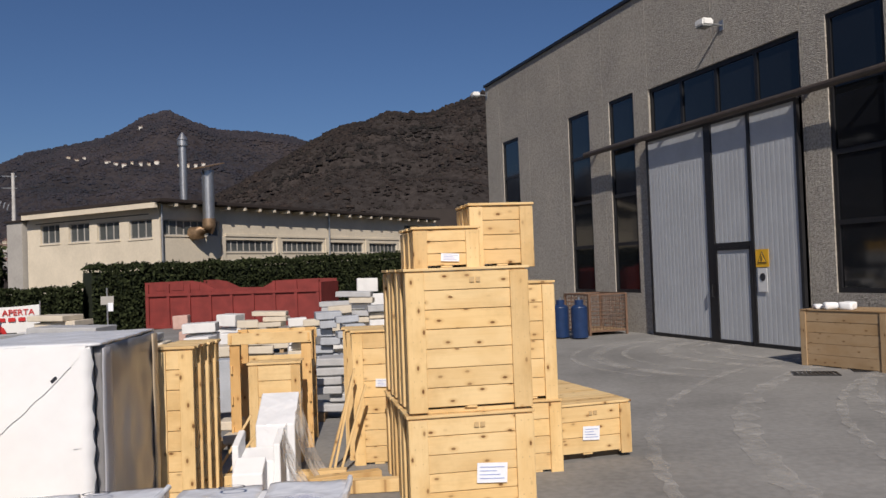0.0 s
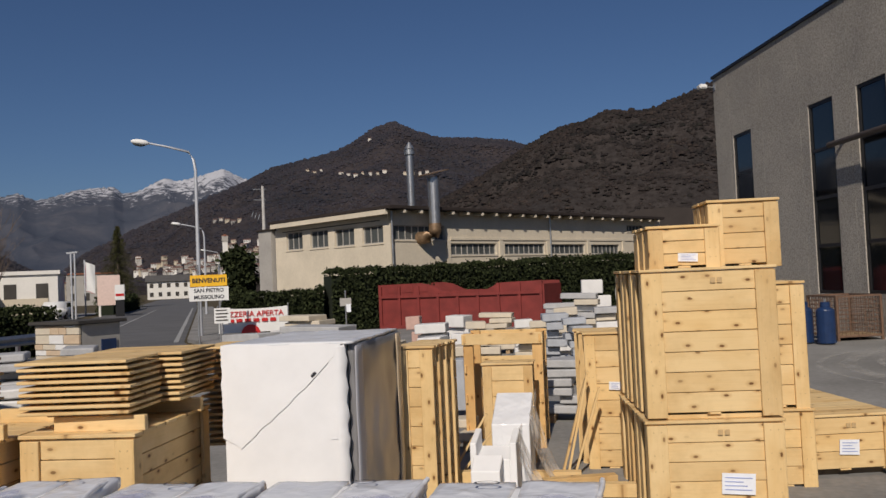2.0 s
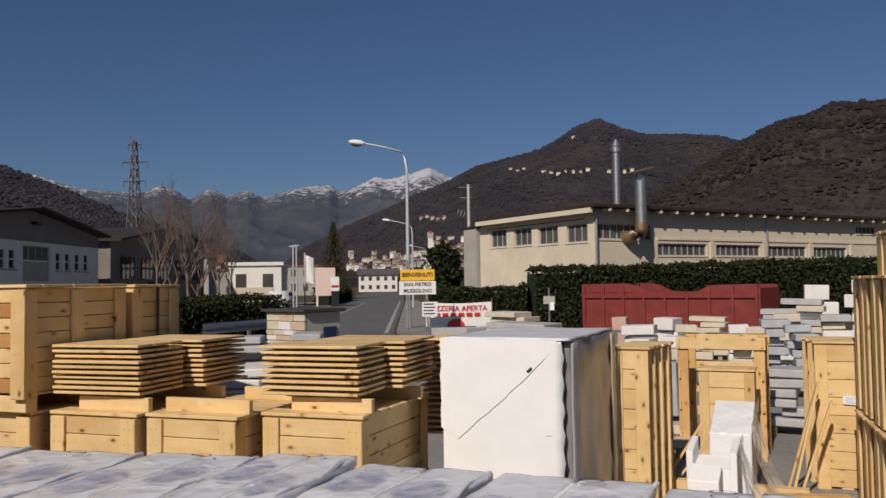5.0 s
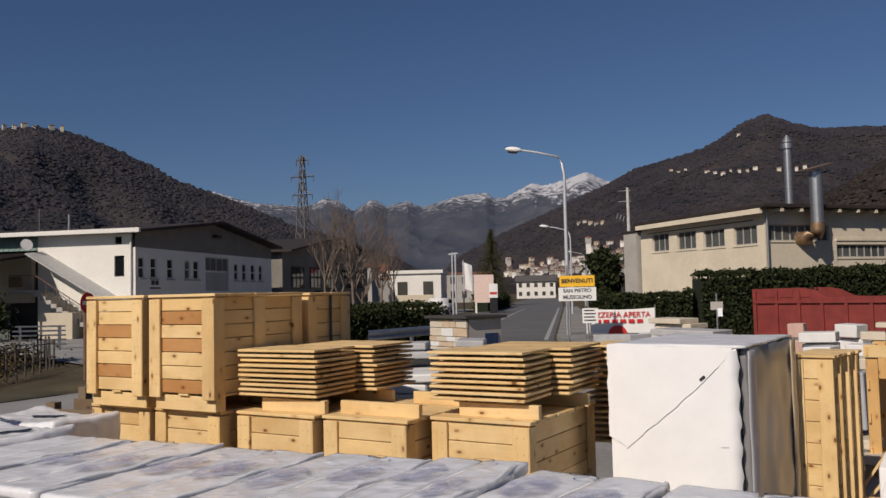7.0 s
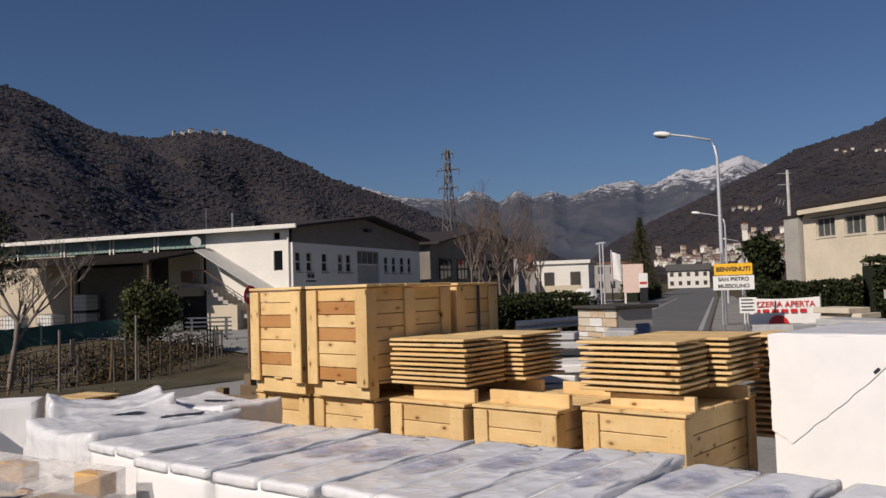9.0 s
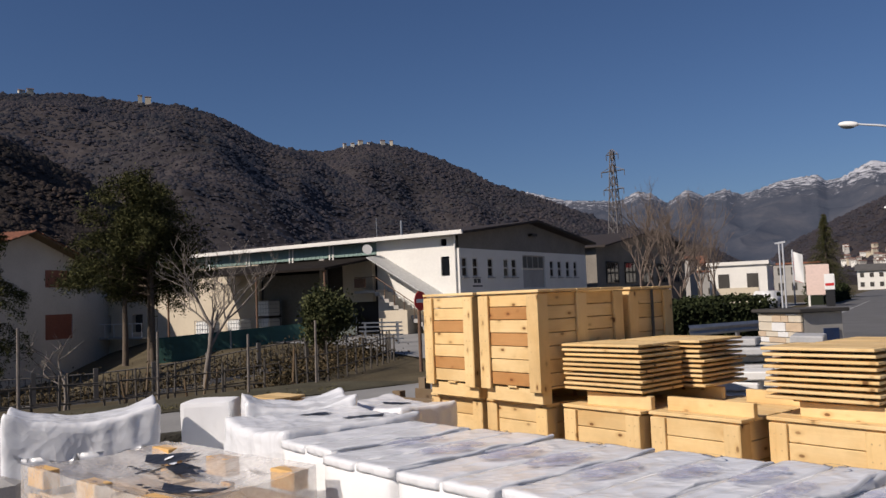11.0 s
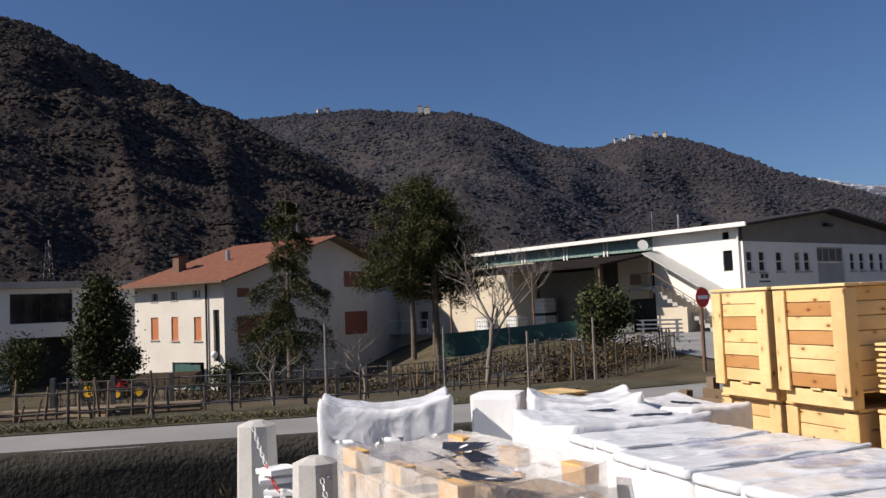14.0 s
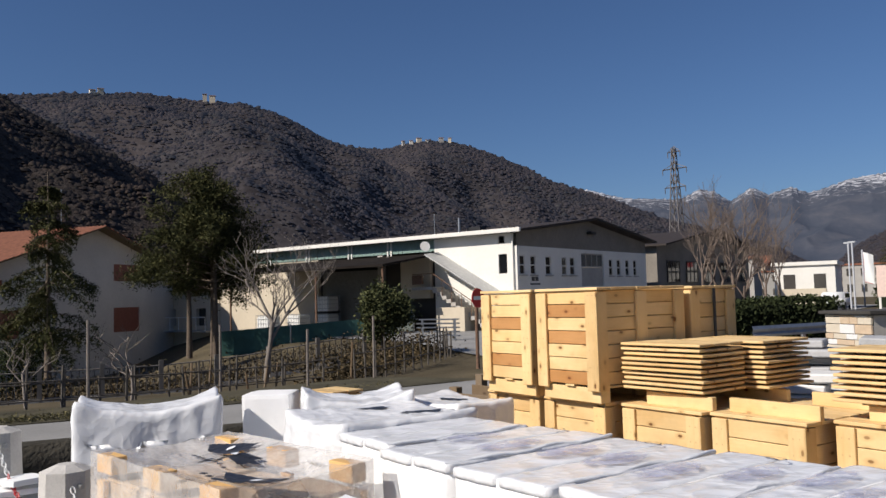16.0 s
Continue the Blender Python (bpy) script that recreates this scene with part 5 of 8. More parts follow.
def lid_stack(x, y, z, yaw, w, d, n, pitch, label, group="stacked crate lids", seed=1, mat=PINE):
    """Crate lids stacked face to face: two or three wide boards each, on cross cleats."""
    rng = random.Random(seed)
    for i in range(n):
        jx, jy = rng.uniform(-0.014, 0.014), rng.uniform(-0.014, 0.014)
        c = empty("crate_lid", pose(x + jx, y + jy, z + i * pitch, 0, 0, yaw + rng.uniform(-0.35, 0.35)), label, "lid", group)
        k = max(3, round(d / 0.16))
        for j in range(k):
            part("plank", board(w, d / k - 0.004, 0.017, mat), None, c, m=axes((w / 2, d * (j + 0.5) / k, pitch - 0.0085), (1, 0, 0), (0, 1, 0)))
        # cleats in darker wood paint the shade between the lids
        for sx in (0.17, w - 0.17):
            part("cleat", board(d - 0.12, 0.08, pitch - 0.0175, PINE_OLD), None, c, m=axes((sx, d / 2 + 0.01, (pitch - 0.018) / 2), (0, 1, 0), (-1, 0, 0)))


G1 = "crates in the west row"
low = "low pine packing crate with upright corner battens"
ROW = [(-6.02, 2.76, 0.6, 0.9), (-5.39, 2.88, 0.6, 0.9), (-4.73, 3.07, 0.62, 0.95), (-4.08, 3.23, 0.6, 0.95), (-3.47, 3.54, 0.63, 1.02)]
for x, y, w, d in ROW:
    crate(x, y, 0.5, 9, w, d, 0.49, 4, "low pine packing crate carrying lids behind the white packs", G1)
    crate(x, y, 0.012, 9, w, d, 0.485, 4, "low pine packing crate carrying another crate", G1, stencil=False)
big = "tall pine crate with pale, brown and reddish boards"
crate(-5.95, 2.68, 1.09, 9, 0.58, 0.86, 0.665, 7, big, G1, red=(1, 4), side_battens=3)
crate(-5.33, 2.8, 1.09, 9, 0.6, 0.86, 0.665, 7, big, G1, red=(0, 3, 5), side_battens=3)
bound = crate(-5.5, 3.72, 1.09, 9, 0.62, 0.5, 0.66, 6, "tall pine crate bound with a dark strap", G1)
part("strap", box(0.624, 0.632, 0.24, 0.265, 0.0, 0.66), BLACK, bound, "dark tightened strap")
for x, y in ((-5.95, 2.75), (-5.33, 2.87), (-5.5, 3.78)):
    for k in (0.0, 0.5):
        sp = part("spacer_block", board(0.56, 0.09, 0.098, PINE), None, m=axes((x + 0.28 - 0.156 * k, y + 0.06 + 0.988 * k, 1.041), (0.988, 0.156, 0), (-0.156, 0.988, 0)))
        tagged(sp, "pine spacer beam under a tall crate", "block", "spacer blocks")
lid_stack(-4.73, 3.08, 1.075, 12, 0.62, 0.45, 10, 0.0313, "thin pine crate lid in a neat stack", seed=1)
lid_stack(-4.72, 3.58, 1.075, 12, 0.62, 0.52, 10, 0.0313, "thin pine crate lid in a neat stack", seed=2)
lid_stack(-3.5, 3.56, 1.072, 11, 0.62, 0.42, 9, 0.0338, "thin pine crate lid in a neat stack", seed=3)
lid_stack(-3.52, 4.02, 1.072, 11, 0.66, 0.58, 9, 0.0336, "thin pine crate lid in a neat stack", seed=4)
lid_stack(-3.1, 4.72, 0.68, 11, 0.45, 0.5, 17, 0.0395, "thin pine crate lid in a tall stack", seed=5)
def batten_between(x, y, yaw, w, z, h):
    b = part("timber_batten", board(w, h, 0.04, PINE), None, m=pose(x, y, z, 0, 0, yaw) @ axes((w / 2, 0, h / 2), (1, 0, 0), (0, 0, 1)))
    tagged(b, "planed pine batten on edge across the crates", "batten", "battens on the crates")
for x, y, w, z in [(-4.62, 3.2, 0.52, 0.99), (-4.05, 3.36, 0.58, 0.99), (-3.97, 3.95, 0.55, 0.99), (-3.36, 3.68, 0.52, 0.99), (-3.4, 4.3, 0.52, 0.99), (-4.66, 3.85, 0.52, 0.99)]:
    batten_between(x, y, 9, w, z, 0.082)

# the tower: thin crates in threes, a low one and a taller one on top
G2 = "crates in the tower"
for i in range(3):
    dx, dy = -0.088 * i, 0.462 * i
    crate(-0.275 + dx, 5.66 + dy, 0.012, 10, 0.9, 0.445, 0.69, 5, "low pine crate under the stack" + (" with a paper slip" if i == 0 else ""), G2, slip=(0.46, 0.22, 0.22, 0.14) if i == 0 else None, batten=0.13)
    crate(-0.265 + dx, 5.68 + dy, 0.735, 10, 0.89, 0.44, 1.0, 7, "large pine crate in the middle of the stack", G2, batten=0.13)
    for k in (0.04, 0.34):
        sp = part("spacer_beam", board(0.8, 0.05, 0.031, PINE), None, m=pose(-0.26 + dx, 5.68 + dy, 0.719, 0, 0, 10) @ Matrix.Translation((0.43, k + 0.03, 0)))
        tagged(sp, "pine spacer beam between stacked crates", "block", "spacer blocks")
for i in range(3):
    crate(-0.21 - 0.045 * i, 6.02 + 0.2 * i, 1.738, 10, 0.5, 0.19, 0.31, 3, "small pine crate on top of the stack" + (" with a paper slip" if i == 0 else ""), G2, slip=(0.2, 0.06, 0.14, 0.06) if i == 0 else None)
for i in range(2):
    crate(0.225 - 0.05 * i, 6.24 + 0.24 * i, 1.738, 10, 0.5, 0.225, 0.49, 4, "pine crate standing highest on the stack", G2)
crate(0.52, 6.72, 0.012, 8, 0.43, 0.7, 0.6, 4, "pine crate behind the tower", G2)
crate(0.5, 6.74, 0.62, 8, 0.43, 0.66, 0.98, 6, "tall pine crate behind the tower", G2)
crate(0.82, 7.0, 0.06, 17, 0.84, 1.5, 0.45, 3, "long low pine crate with a paper slip on the yard", G2, slip=(0.36, 0.15, 0.16, 0.12), side_battens=3)
for k in (0.1, 0.7, 1.3):
    sp = part("spacer_beam", board(0.7, 0.09, 0.046, PINE_DARK), None, m=pose(0.82, 7.0, 0.036, 0, 0, 17) @ Matrix.Translation((0.42, k + 0.05, 0)))
    tagged(sp, "dark timber bearer under a long crate", "bearer", "loose bearers")
G3 = "tall flat crates"
for i, (dx, dy) in enumerate(((0.0, 0.0), (-0.07, 0.22), (-0.13, 0.44))):
    crate(-0.83 + dx, 7.24 + dy, 0.012, 6, 0.43, 0.2, 1.195, 8, "tall narrow pine crate standing on end" + (" with a paper slip" if i == 0 else ""), G3, slip=(0.16, 0.7, 0.1, 0.07) if i == 0 else None, batten=0.09)
for i, (dx, dy) in enumerate(((0.0, 0.0), (0.008, 0.165), (0.02, 0.33), (0.03, 0.495))):
    crate(-2.14 + dx, 5.88 + dy, 0.012, 4, 0.3, 0.16, 1.22, 8, "tall narrow pine crate standing beside the white block", G3, batten=0.1, side_battens=0)

# the white wrapped block
def block():
    b = empty("wrapped_slab_block", pose(-2.41, 5.1, 0.012, 0, 0, 5), "tall block of slabs wrapped in white foam and shiny film", "block")
    part("foam_cover", box(-0.43, 0.35, -0.6, 0.6, 0.1, 1.36, 0.01), FOAM, b)
    part("film_side", soft_box(0.05, 1.17, 1.25, 0.012, 5, res=0.06, rnd=0.015), GREYWRAP, b, "grey shiny film with brown reflections", Matrix.Translation((0.385, 0.04, 0.1)), smooth=True)
    part("film_top", soft_box(0.835, 1.215, 0.02, 0.006, 7, res=0.06, rnd=0.008), WRAP, b, "bluish film folded over the top", Matrix.Translation((-0.012, 0, 1.352)), smooth=True)
    for k in range(3):
        part("pallet_beam", box(-0.42, 0.4, -0.55 + k * 0.5, -0.45 + k * 0.5, 0, 0.1), PINE_OLD, b)
    def sheet(pts, y, t):
        """A thin foam sheet with a wavering outline, lying on the front."""
        bm = bmesh.new()
        ring = []
        for (x0, z0), (x1, z1) in zip(pts, pts[1:] + pts[:1]):
            n = max(1, int(math.hypot(x1 - x0, z1 - z0) / 0.04))
            for k in range(n):
                u, w = x0 + (x1 - x0) * k / n, z0 + (z1 - z0) * k / n
                ring.append(bm.verts.new((u + 0.009 * noise.noise((u * 9, w * 13, 3)), y, w + 0.009 * noise.noise((u * 13, w * 9, 7)))))
        face = bm.faces.new(ring)
        for q in bmesh.ops.extrude_face_region(bm, geom=[face])["geom"]:
            if isinstance(q, bmesh.types.BMVert):
                q.co.y -= t
        bmesh.ops.recalc_face_normals(bm, faces=bm.faces[:])
        return bm
    part("foam_flap", sheet([(-0.437, 1.365), (0.345, 1.365), (0.3, 1.29), (0.16, 1.15), (0.0, 1.0), (-0.16, 0.87), (-0.32, 0.73), (-0.437, 0.8)], -0.602, 0.006), FOAM, b, "folded white foam flap with a slanting edge")
    part("foam_strip", sheet([(0.255, 1.33), (0.358, 1.35), (0.364, 0.79), (0.252, 0.78)], -0.603, 0.003), FOAM, b)
    # grey band: the shadow on the foam's side is put into its colour
    part("film_band", soft_box(0.012, 0.16, 1.24, 0.004, 15, res=0.05, rnd=0.005), GREYFOAM, b, "plain grey band painted as foam in shade", Matrix.Translation((0.419, -0.5, 0.1)), smooth=True)
    part("film_band", soft_box(0.012, 0.12, 1.24, 0.006, 16, res=0.05, rnd=0.005), BEIGEFILM, b, "beige film edge", Matrix.Translation((0.419, 0.55, 0.1)), smooth=True)
    part("clip", box(-0.02, 0.02, -0.012, 0.005, -0.009, 0.009, 0.003), BLACK, b, m=pose(0.16, -0.602, 1.175, 0, -42, 0))
    # edge strip of foam, scalloped
    bm = bmesh.new()
    rows = []
    for i in range(30):
        z = 0.12 + 1.22 * i / 29
        rows.append([bm.verts.new((0.30, -0.612, z)), bm.verts.new((0.372 + 0.008 * math.sin(i * 1.7) + 0.006 * noise.noise((i * 0.6, 0, 0)), -0.613, z)), bm.verts.new((0.36, -0.60, z))])
    for a, c in zip(rows, rows[1:]):
        for k in range(2):
            bm.faces.new((a[k], a[k + 1], c[k + 1], c[k]))
    part("foam_edge", bm, FOAM, b, smooth=True)


block()

# ---- white packs in a row, film on top ----
def pack(x, y, yaw, w, d, h, seed, patch=True):
    b = empty("wrapped_pack", pose(x, y, 0.012, 0, 0, yaw), "stone slabs packed in white foam with shiny film on top", "pack", "row of white wrapped packs")
    part("foam_cover", soft_box(w - 0.02, d, h - 0.1, 0.006, seed, res=0.06, rnd=0.02), FOAM, b, m=Matrix.Translation((0, 0, 0.1)), smooth=True)
    for sx in (-0.25, 0.25):
        part("film_cover", soft_box(w / 2 - 0.018, d + 0.012, 0.045, 0.005, seed + 40 + sx, res=0.03, rnd=0.01, crease=0.003), WRAP, b, "wrinkled shiny white film", Matrix.Translation((sx * w, 0, h - 0.035 + 0.008 * sx)), smooth=True)
    for k in (-0.35, 0.0, 0.35):
        part("bearer", box(-w / 2 + 0.02, w / 2 - 0.02, k * d - 0.05, k * d + 0.05, 0, 0.1), PINE_OLD, b)
    rng = random.Random(seed)
    for sx in (-0.25, 0.25) if patch else ():
        bm = bmesh.new()
        n = 8
        wx, wy = w * rng.uniform(0.3, 0.38), d * rng.uniform(0.3, 0.42)
        vs = [[bm.verts.new((wx * (i / n - 0.5) + 0.01 * noise.noise((i, j, seed)), wy * (j / n - 0.5) + 0.01 * noise.noise((j, i, seed)), 0.004 * noise.noise((i * 0.9, j * 0.9, seed)))) for i in range(n + 1)] for j in range(n + 1)]
        for j in range(n):
            for i in range(n):
                bm.faces.new((vs[j][i], vs[j][i + 1], vs[j + 1][i + 1], vs[j + 1][i]))
        part("printed_patch", bm, PRINT, b, "faded blue print under the film", Matrix.Translation((sx * w + rng.uniform(-0.02, 0.02), rng.uniform(-0.1, 0.15), h + 0.026)))
    # a fold of film along one edge
    v, f = [], []
    pts = [Vector((w / 2 - 0.02 + 0.012 * math.sin(s * 11 + seed), -d / 2 + d * s, h + 0.008 + 0.006 * math.sin(s * 17 + seed))) for s in np.linspace(0, 1, 14)]
    chain_tube(v, f, pts, [0.01] * 14, 6)
    part("film_fold", mesh_of(v, f), WRAP, b, smooth=True)
    a, c = rng.uniform(-0.1, 0.1), d / 2 - 0.1
    bm = bmesh.new()
    for k in range(14):
        t0, t1 = 2 * math.pi * k / 14, 2 * math.pi * (k + 1) / 14
        bm.faces.new([bm.verts.new((a + r * math.cos(t), c + 0.6 * r * math.sin(t), 0)) for r, t in ((0.045, t0), (0.045, t1), (0.037, t1), (0.037, t0))])
    part("pen_ring", bm, BLACK, b, m=Matrix.Translation((0, 0, h + 0.028)))


_edges = [(-4.1, 2.03), (-3.55, 2.13), (-2.97, 2.26), (-2.45, 2.4), (-2.05, 2.5), (-1.5, 2.58), (-0.92, 2.64), (-0.33, 2.7)]
_rng = random.Random(4)
for i, ((x0, y0), (x1, y1)) in enumerate(zip(_edges, _edges[1:])):
    yw = 12 if i < 4 else 5
    w = math.hypot(x1 - x0, y1 - y0) - 0.016
    d = 0.98 if i < 4 else 0.92
    pack((x0 + x1) / 2 + math.sin(radians(yw)) * d / 2, (y0 + y1) / 2 - math.cos(radians(yw)) * d / 2, yw + _rng.uniform(-0.8, 0.8), w, d, 1.02 + _rng.uniform(-0.02, 0.02), 10 + i)
pack(-4.28, 1.52, 9, 0.54, 0.85, 1.0, 31, patch=False)


def draped(nx, ny, fn):
    bm = bmesh.new()
    g = [[bm.verts.new(fn(i / nx, j / ny)) for i in range(nx + 1)] for j in range(ny + 1)]
    for j in range(ny):
        for i in range(nx):
            bm.faces.new((g[j][i], g[j][i + 1], g[j + 1][i + 1], g[j + 1][i]))
    bmesh.ops.recalc_face_normals(bm, faces=bm.faces[:])
    return bm


def eye_shape(s):
    bm = bmesh.new()
    bmesh.ops.create_circle(bm, cap_ends=True, segments=14, radius=s * 0.17)
    return bm


def mark_shape(s):
    """A plain spiky dark mark with a pale eye, in place of a printed emblem."""
    pts = [(-1, 0.1), (-0.5, 0.42), (0.1, 0.5), (0.75, 0.58), (0.6, 0.25), (1.0, 0.05), (0.62, -0.12), (0.5, -0.55), (0.0, -0.38), (-0.6, -0.42)]
    bm = bmesh.new()
    bm.faces.new([bm.verts.new((x * s, y * s * 0.7, 0)) for x, y in pts])
    return bm


def film_pallet(x, y, yaw, w, d, h, seed, label, marks, corners=True, z0=0.012):
    """Boxes on a pallet under clear film that sags between wooden corners."""
    b = empty("wrapped_pallet", pose(x, y, z0, 0, 0, yaw), label, "pallet", "film-wrapped pallets")
    for k in range(5):
        part("pallet_slat", board(w, 0.1, 0.02, PINE_OLD), None, b, m=axes((0, -d / 2 + 0.06 + (d - 0.12) * k / 4, 0.11), (1, 0, 0), (0, 1, 0)))
    for k in range(3):
        part("pallet_beam", board(d, 0.09, 0.1, PINE_OLD), None, b, m=axes((-w / 2 + 0.06 + (w - 0.12) * k / 2, 0, 0.05), (0, 1, 0), (-1, 0, 0)))
    rng = random.Random(seed)
    nb = 3
    for i in range(nb):
        for j in range(2):
            hh = h - 0.12 - rng.uniform(0.0, 0.05)
            part("stone_bundle", box(-w / 2 + w * i / nb + 0.012, -w / 2 + w * (i + 1) / nb - 0.012, -d / 2 + d * j / 2 + 0.04, -d / 2 + d * (j + 1) / 2 - 0.04, 0.122, hh, 0.015), BUNDLE, b)
    if corners:
        for sx in (-1, 0, 1):
            for sy in (-1, 1):
                part("corner_block", board(0.17, 0.08, 0.085, FRESH), None, b, m=axes((sx * (w / 2 - 0.1), sy * (d / 2 - 0.045), h - 0.058), (1, 0, 0), (0, 1, 0)))
                part("corner_post", board(h - 0.26, 0.08, 0.03, FRESH), None, b, m=axes((sx * (w / 2 - 0.05), sy * (d / 2 - 0.02), 0.12 + (h - 0.26) / 2), (0, 0, 1), (1, 0, 0)))
    def top(u, v):
        px, py = (u - 0.5) * (w + 0.03), (v - 0.5) * (d + 0.03)
        sag = 0.06 * math.sin(math.pi * ((u * 2) % 1.0)) * math.sin(math.pi * v) + 0.03 * math.sin(math.pi * v)
        return (px, py, h - sag + 0.008 * noise.noise((px * 9, py * 9, seed)) + 0.004 * noise.noise((px * 30, py * 30, seed)))
    part("film_top", draped(40, 26, top), MILK if not corners else FILM, b, "clear wrinkled stretch film", smooth=True)
    for k, (a0, a1) in enumerate((((-1, -1), (1, -1)), ((1, -1), (1, 1)), ((1, 1), (-1, 1)), ((-1, 1), (-1, -1)))):
        def side(u, v, a0=a0, a1=a1, k=k):
            px = (a0[0] + (a1[0] - a0[0]) * u) * (w / 2 + 0.015)
            py = (a0[1] + (a1[1] - a0[1]) * u) * (d / 2 + 0.015)
            uu, vv = px / (w + 0.03) + 0.5, py / (d + 0.03) + 0.5
            tz = top(min(1, max(0, uu)), min(1, max(0, vv)))[2]
            bul = 0.014 * noise.noise((u * 11, v * 7, seed + k)) + 0.007 * noise.noise((u * 34, v * 12, seed + k)) * (1 if 0 < v < 1 else 0)
            nx, ny = (a1[1] - a0[1]) / 2, -(a1[0] - a0[0]) / 2
            return (px + nx * bul * (0 if u in (0, 1) else 1), py + ny * bul * (0 if u in (0, 1) else 1), 0.08 + (tz - 0.08) * v)
        part("film_side", draped(36, 18, side), FILM, b, smooth=True)
    for mx, my, s, r in marks:
        tz = top(mx / (w + 0.03) + 0.5, my / (d + 0.03) + 0.5)[2]
        cr, sr = math.cos(radians(r)), math.sin(radians(r))
        for bm, ink, up in ((mark_shape(s * 1.35), BLACK, 0.02), (eye_shape(s), PAPER, 0.026)):
            bmesh.ops.triangulate(bm, faces=bm.faces[:])
            bmesh.ops.subdivide_edges(bm, edges=bm.edges[:], cuts=4, use_grid_fill=True)
            for q in bm.verts:
                px, py = mx + cr * q.co.x - sr * q.co.y, my + sr * q.co.x + cr * q.co.y
                q.co.z = top(px / (w + 0.03) + 0.5, py / (d + 0.03) + 0.5)[2] + up - tz
            part("printed_mark", bm, ink, b, "dark printed emblem on the film", pose(mx, my, tz, 0, 0, r))
        for k in range(7):
            px, py = mx - s * 0.9 + k * s * 0.3, my - s * 1.1
            part("writing", box(0, s * 0.2, 0, s * 0.13, 0, 0.002), BLACK, b, m=pose(px, py, top(px / (w + 0.03) + 0.5, py / (d + 0.03) + 0.5)[2] + 0.02, 0, 0, r))
    return b


from mathutils.bvhtree import BVHTree
BUNDLE = plain("pale_stone_bundle", (0.56, 0.43, 0.3), 0.7, var=0.2, scale=8)
film_pallet(-4.22, 0.42, 19, 1.25, 0.72, 1.0, 3, "pallet of stone with wooden corners under clear film", [(-0.3, 0.2, 0.14, 10), (0.0, 0.05, 0.12, 15), (0.38, -0.06, 0.17, 8)])
film_pallet(-2.75, 0.52, 22, 0.8, 0.7, 0.97, 7, "pallet under dark printed film beside the packs", [(-0.15, 0.18, 0.13, 15), (0.2, 0.0, 0.13, 5), (-0.2, -0.18, 0.12, 15)], corners=False)


def bag(x, y, yaw, w, d, h, seed, label, mat=WRAP, sag=0.07, amp=0.009, rnd=0.035, marks=()):
    b = empty("wrapped_bundle", pose(x, y, 0.012, 0, 0, yaw), label, "bundle", "white wrapped bundles")
    cover = soft_box(w, d, h - 0.1, amp, seed, res=0.028, rnd=rnd, sag=sag, folds=amp * 1.5, crease=amp * 0.9)
    tree = BVHTree.FromBMesh(cover)
    part("cover", cover, mat, b, m=Matrix.Translation((0, 0, 0.1)), smooth=mat is WRAP)
    for mx, my, s, r in marks:
        bm = mark_shape(s)
        bmesh.ops.triangulate(bm, faces=bm.faces[:])
        bmesh.ops.subdivide_edges(bm, edges=bm.edges[:], cuts=4, use_grid_fill=True)
        bmesh.ops.transform(bm, matrix=pose(mx, my, 0, 0, 0, r), verts=bm.verts[:])
        for q in bm.verts:
            hit = tree.ray_cast(Vector((q.co.x, q.co.y, 3)), Vector((0, 0, -1)))[0]
            q.co.z = (hit.z if hit else h - 0.1) + 0.106
        part("printed_mark", bm, BLACK, b, "dark print on the film")
    for k in (-0.3, 0.3):
        part("bearer", box(-w / 2 + 0.05, w / 2 - 0.05, k * d - 0.05, k * d + 0.05, 0, 0.1), PINE_OLD, b)


bag(-5.92, 0.24, 84, 0.88, 0.5, 1.15, 3, "white wrapped bundle with a sagging cover", sag=0.1, amp=0.009)
bag(-6.22, 1.1, 62, 0.34, 0.34, 1.06, 4, "plain white foam-wrapped block", FOAM, 0.0, 0.003, 0.012)
bag(-5.7, 1.56, 78, 0.72, 0.62, 1.12, 5, "white wrapped bundle with torn film", sag=0.09, amp=0.01)
bag(-4.95, 1.46, 9, 0.8, 0.92, 1.06, 6, "white wrapped bundle with printed film", sag=0.05, marks=((0.05, 0.28, 0.15, 60), (-0.25, 0.1, 0.12, 80)))
bag(-5.42, 2.17, 12, 0.72, 0.5, 1.04, 8, "white wrapped bundle beside the crates", sag=0.04, marks=((0.0, 0.0, 0.13, 20),))
crate(-6.72, 1.5, 0.012, 20, 0.32, 0.3, 1.0, 5, "plain old crate among the wrapped bundles", G1, mat=PINE, stencil=False)
# pallet timbers behind the bundles
for i, (x, y, h) in enumerate(((-7.0, 3.2, 1.0), (-6.6, 2.75, 0.95), (-7.1, 4.3, 1.05), (-6.3, 3.6, 0.95))):
    p = empty("timber_pallet", pose(x, y, 0.012, 0, 0, 12 + i * 7), "old grey pallet stood on edge in the yard", "pallet", "old pallets")
    for k in (0, 0.6):
        part("post", board(h, 0.09, 0.07, PINE_DARK), None, p, m=axes((k, 0, h / 2), (0, 0, 1), (1, 0, 0)))
    for k in range(4):
        part("rail", board(0.75, 0.09, 0.02, PINE_DARK), None, p, m=axes((0.3, -0.046, 0.2 + k * 0.22), (1, 0, 0), (0, 0, 1)))


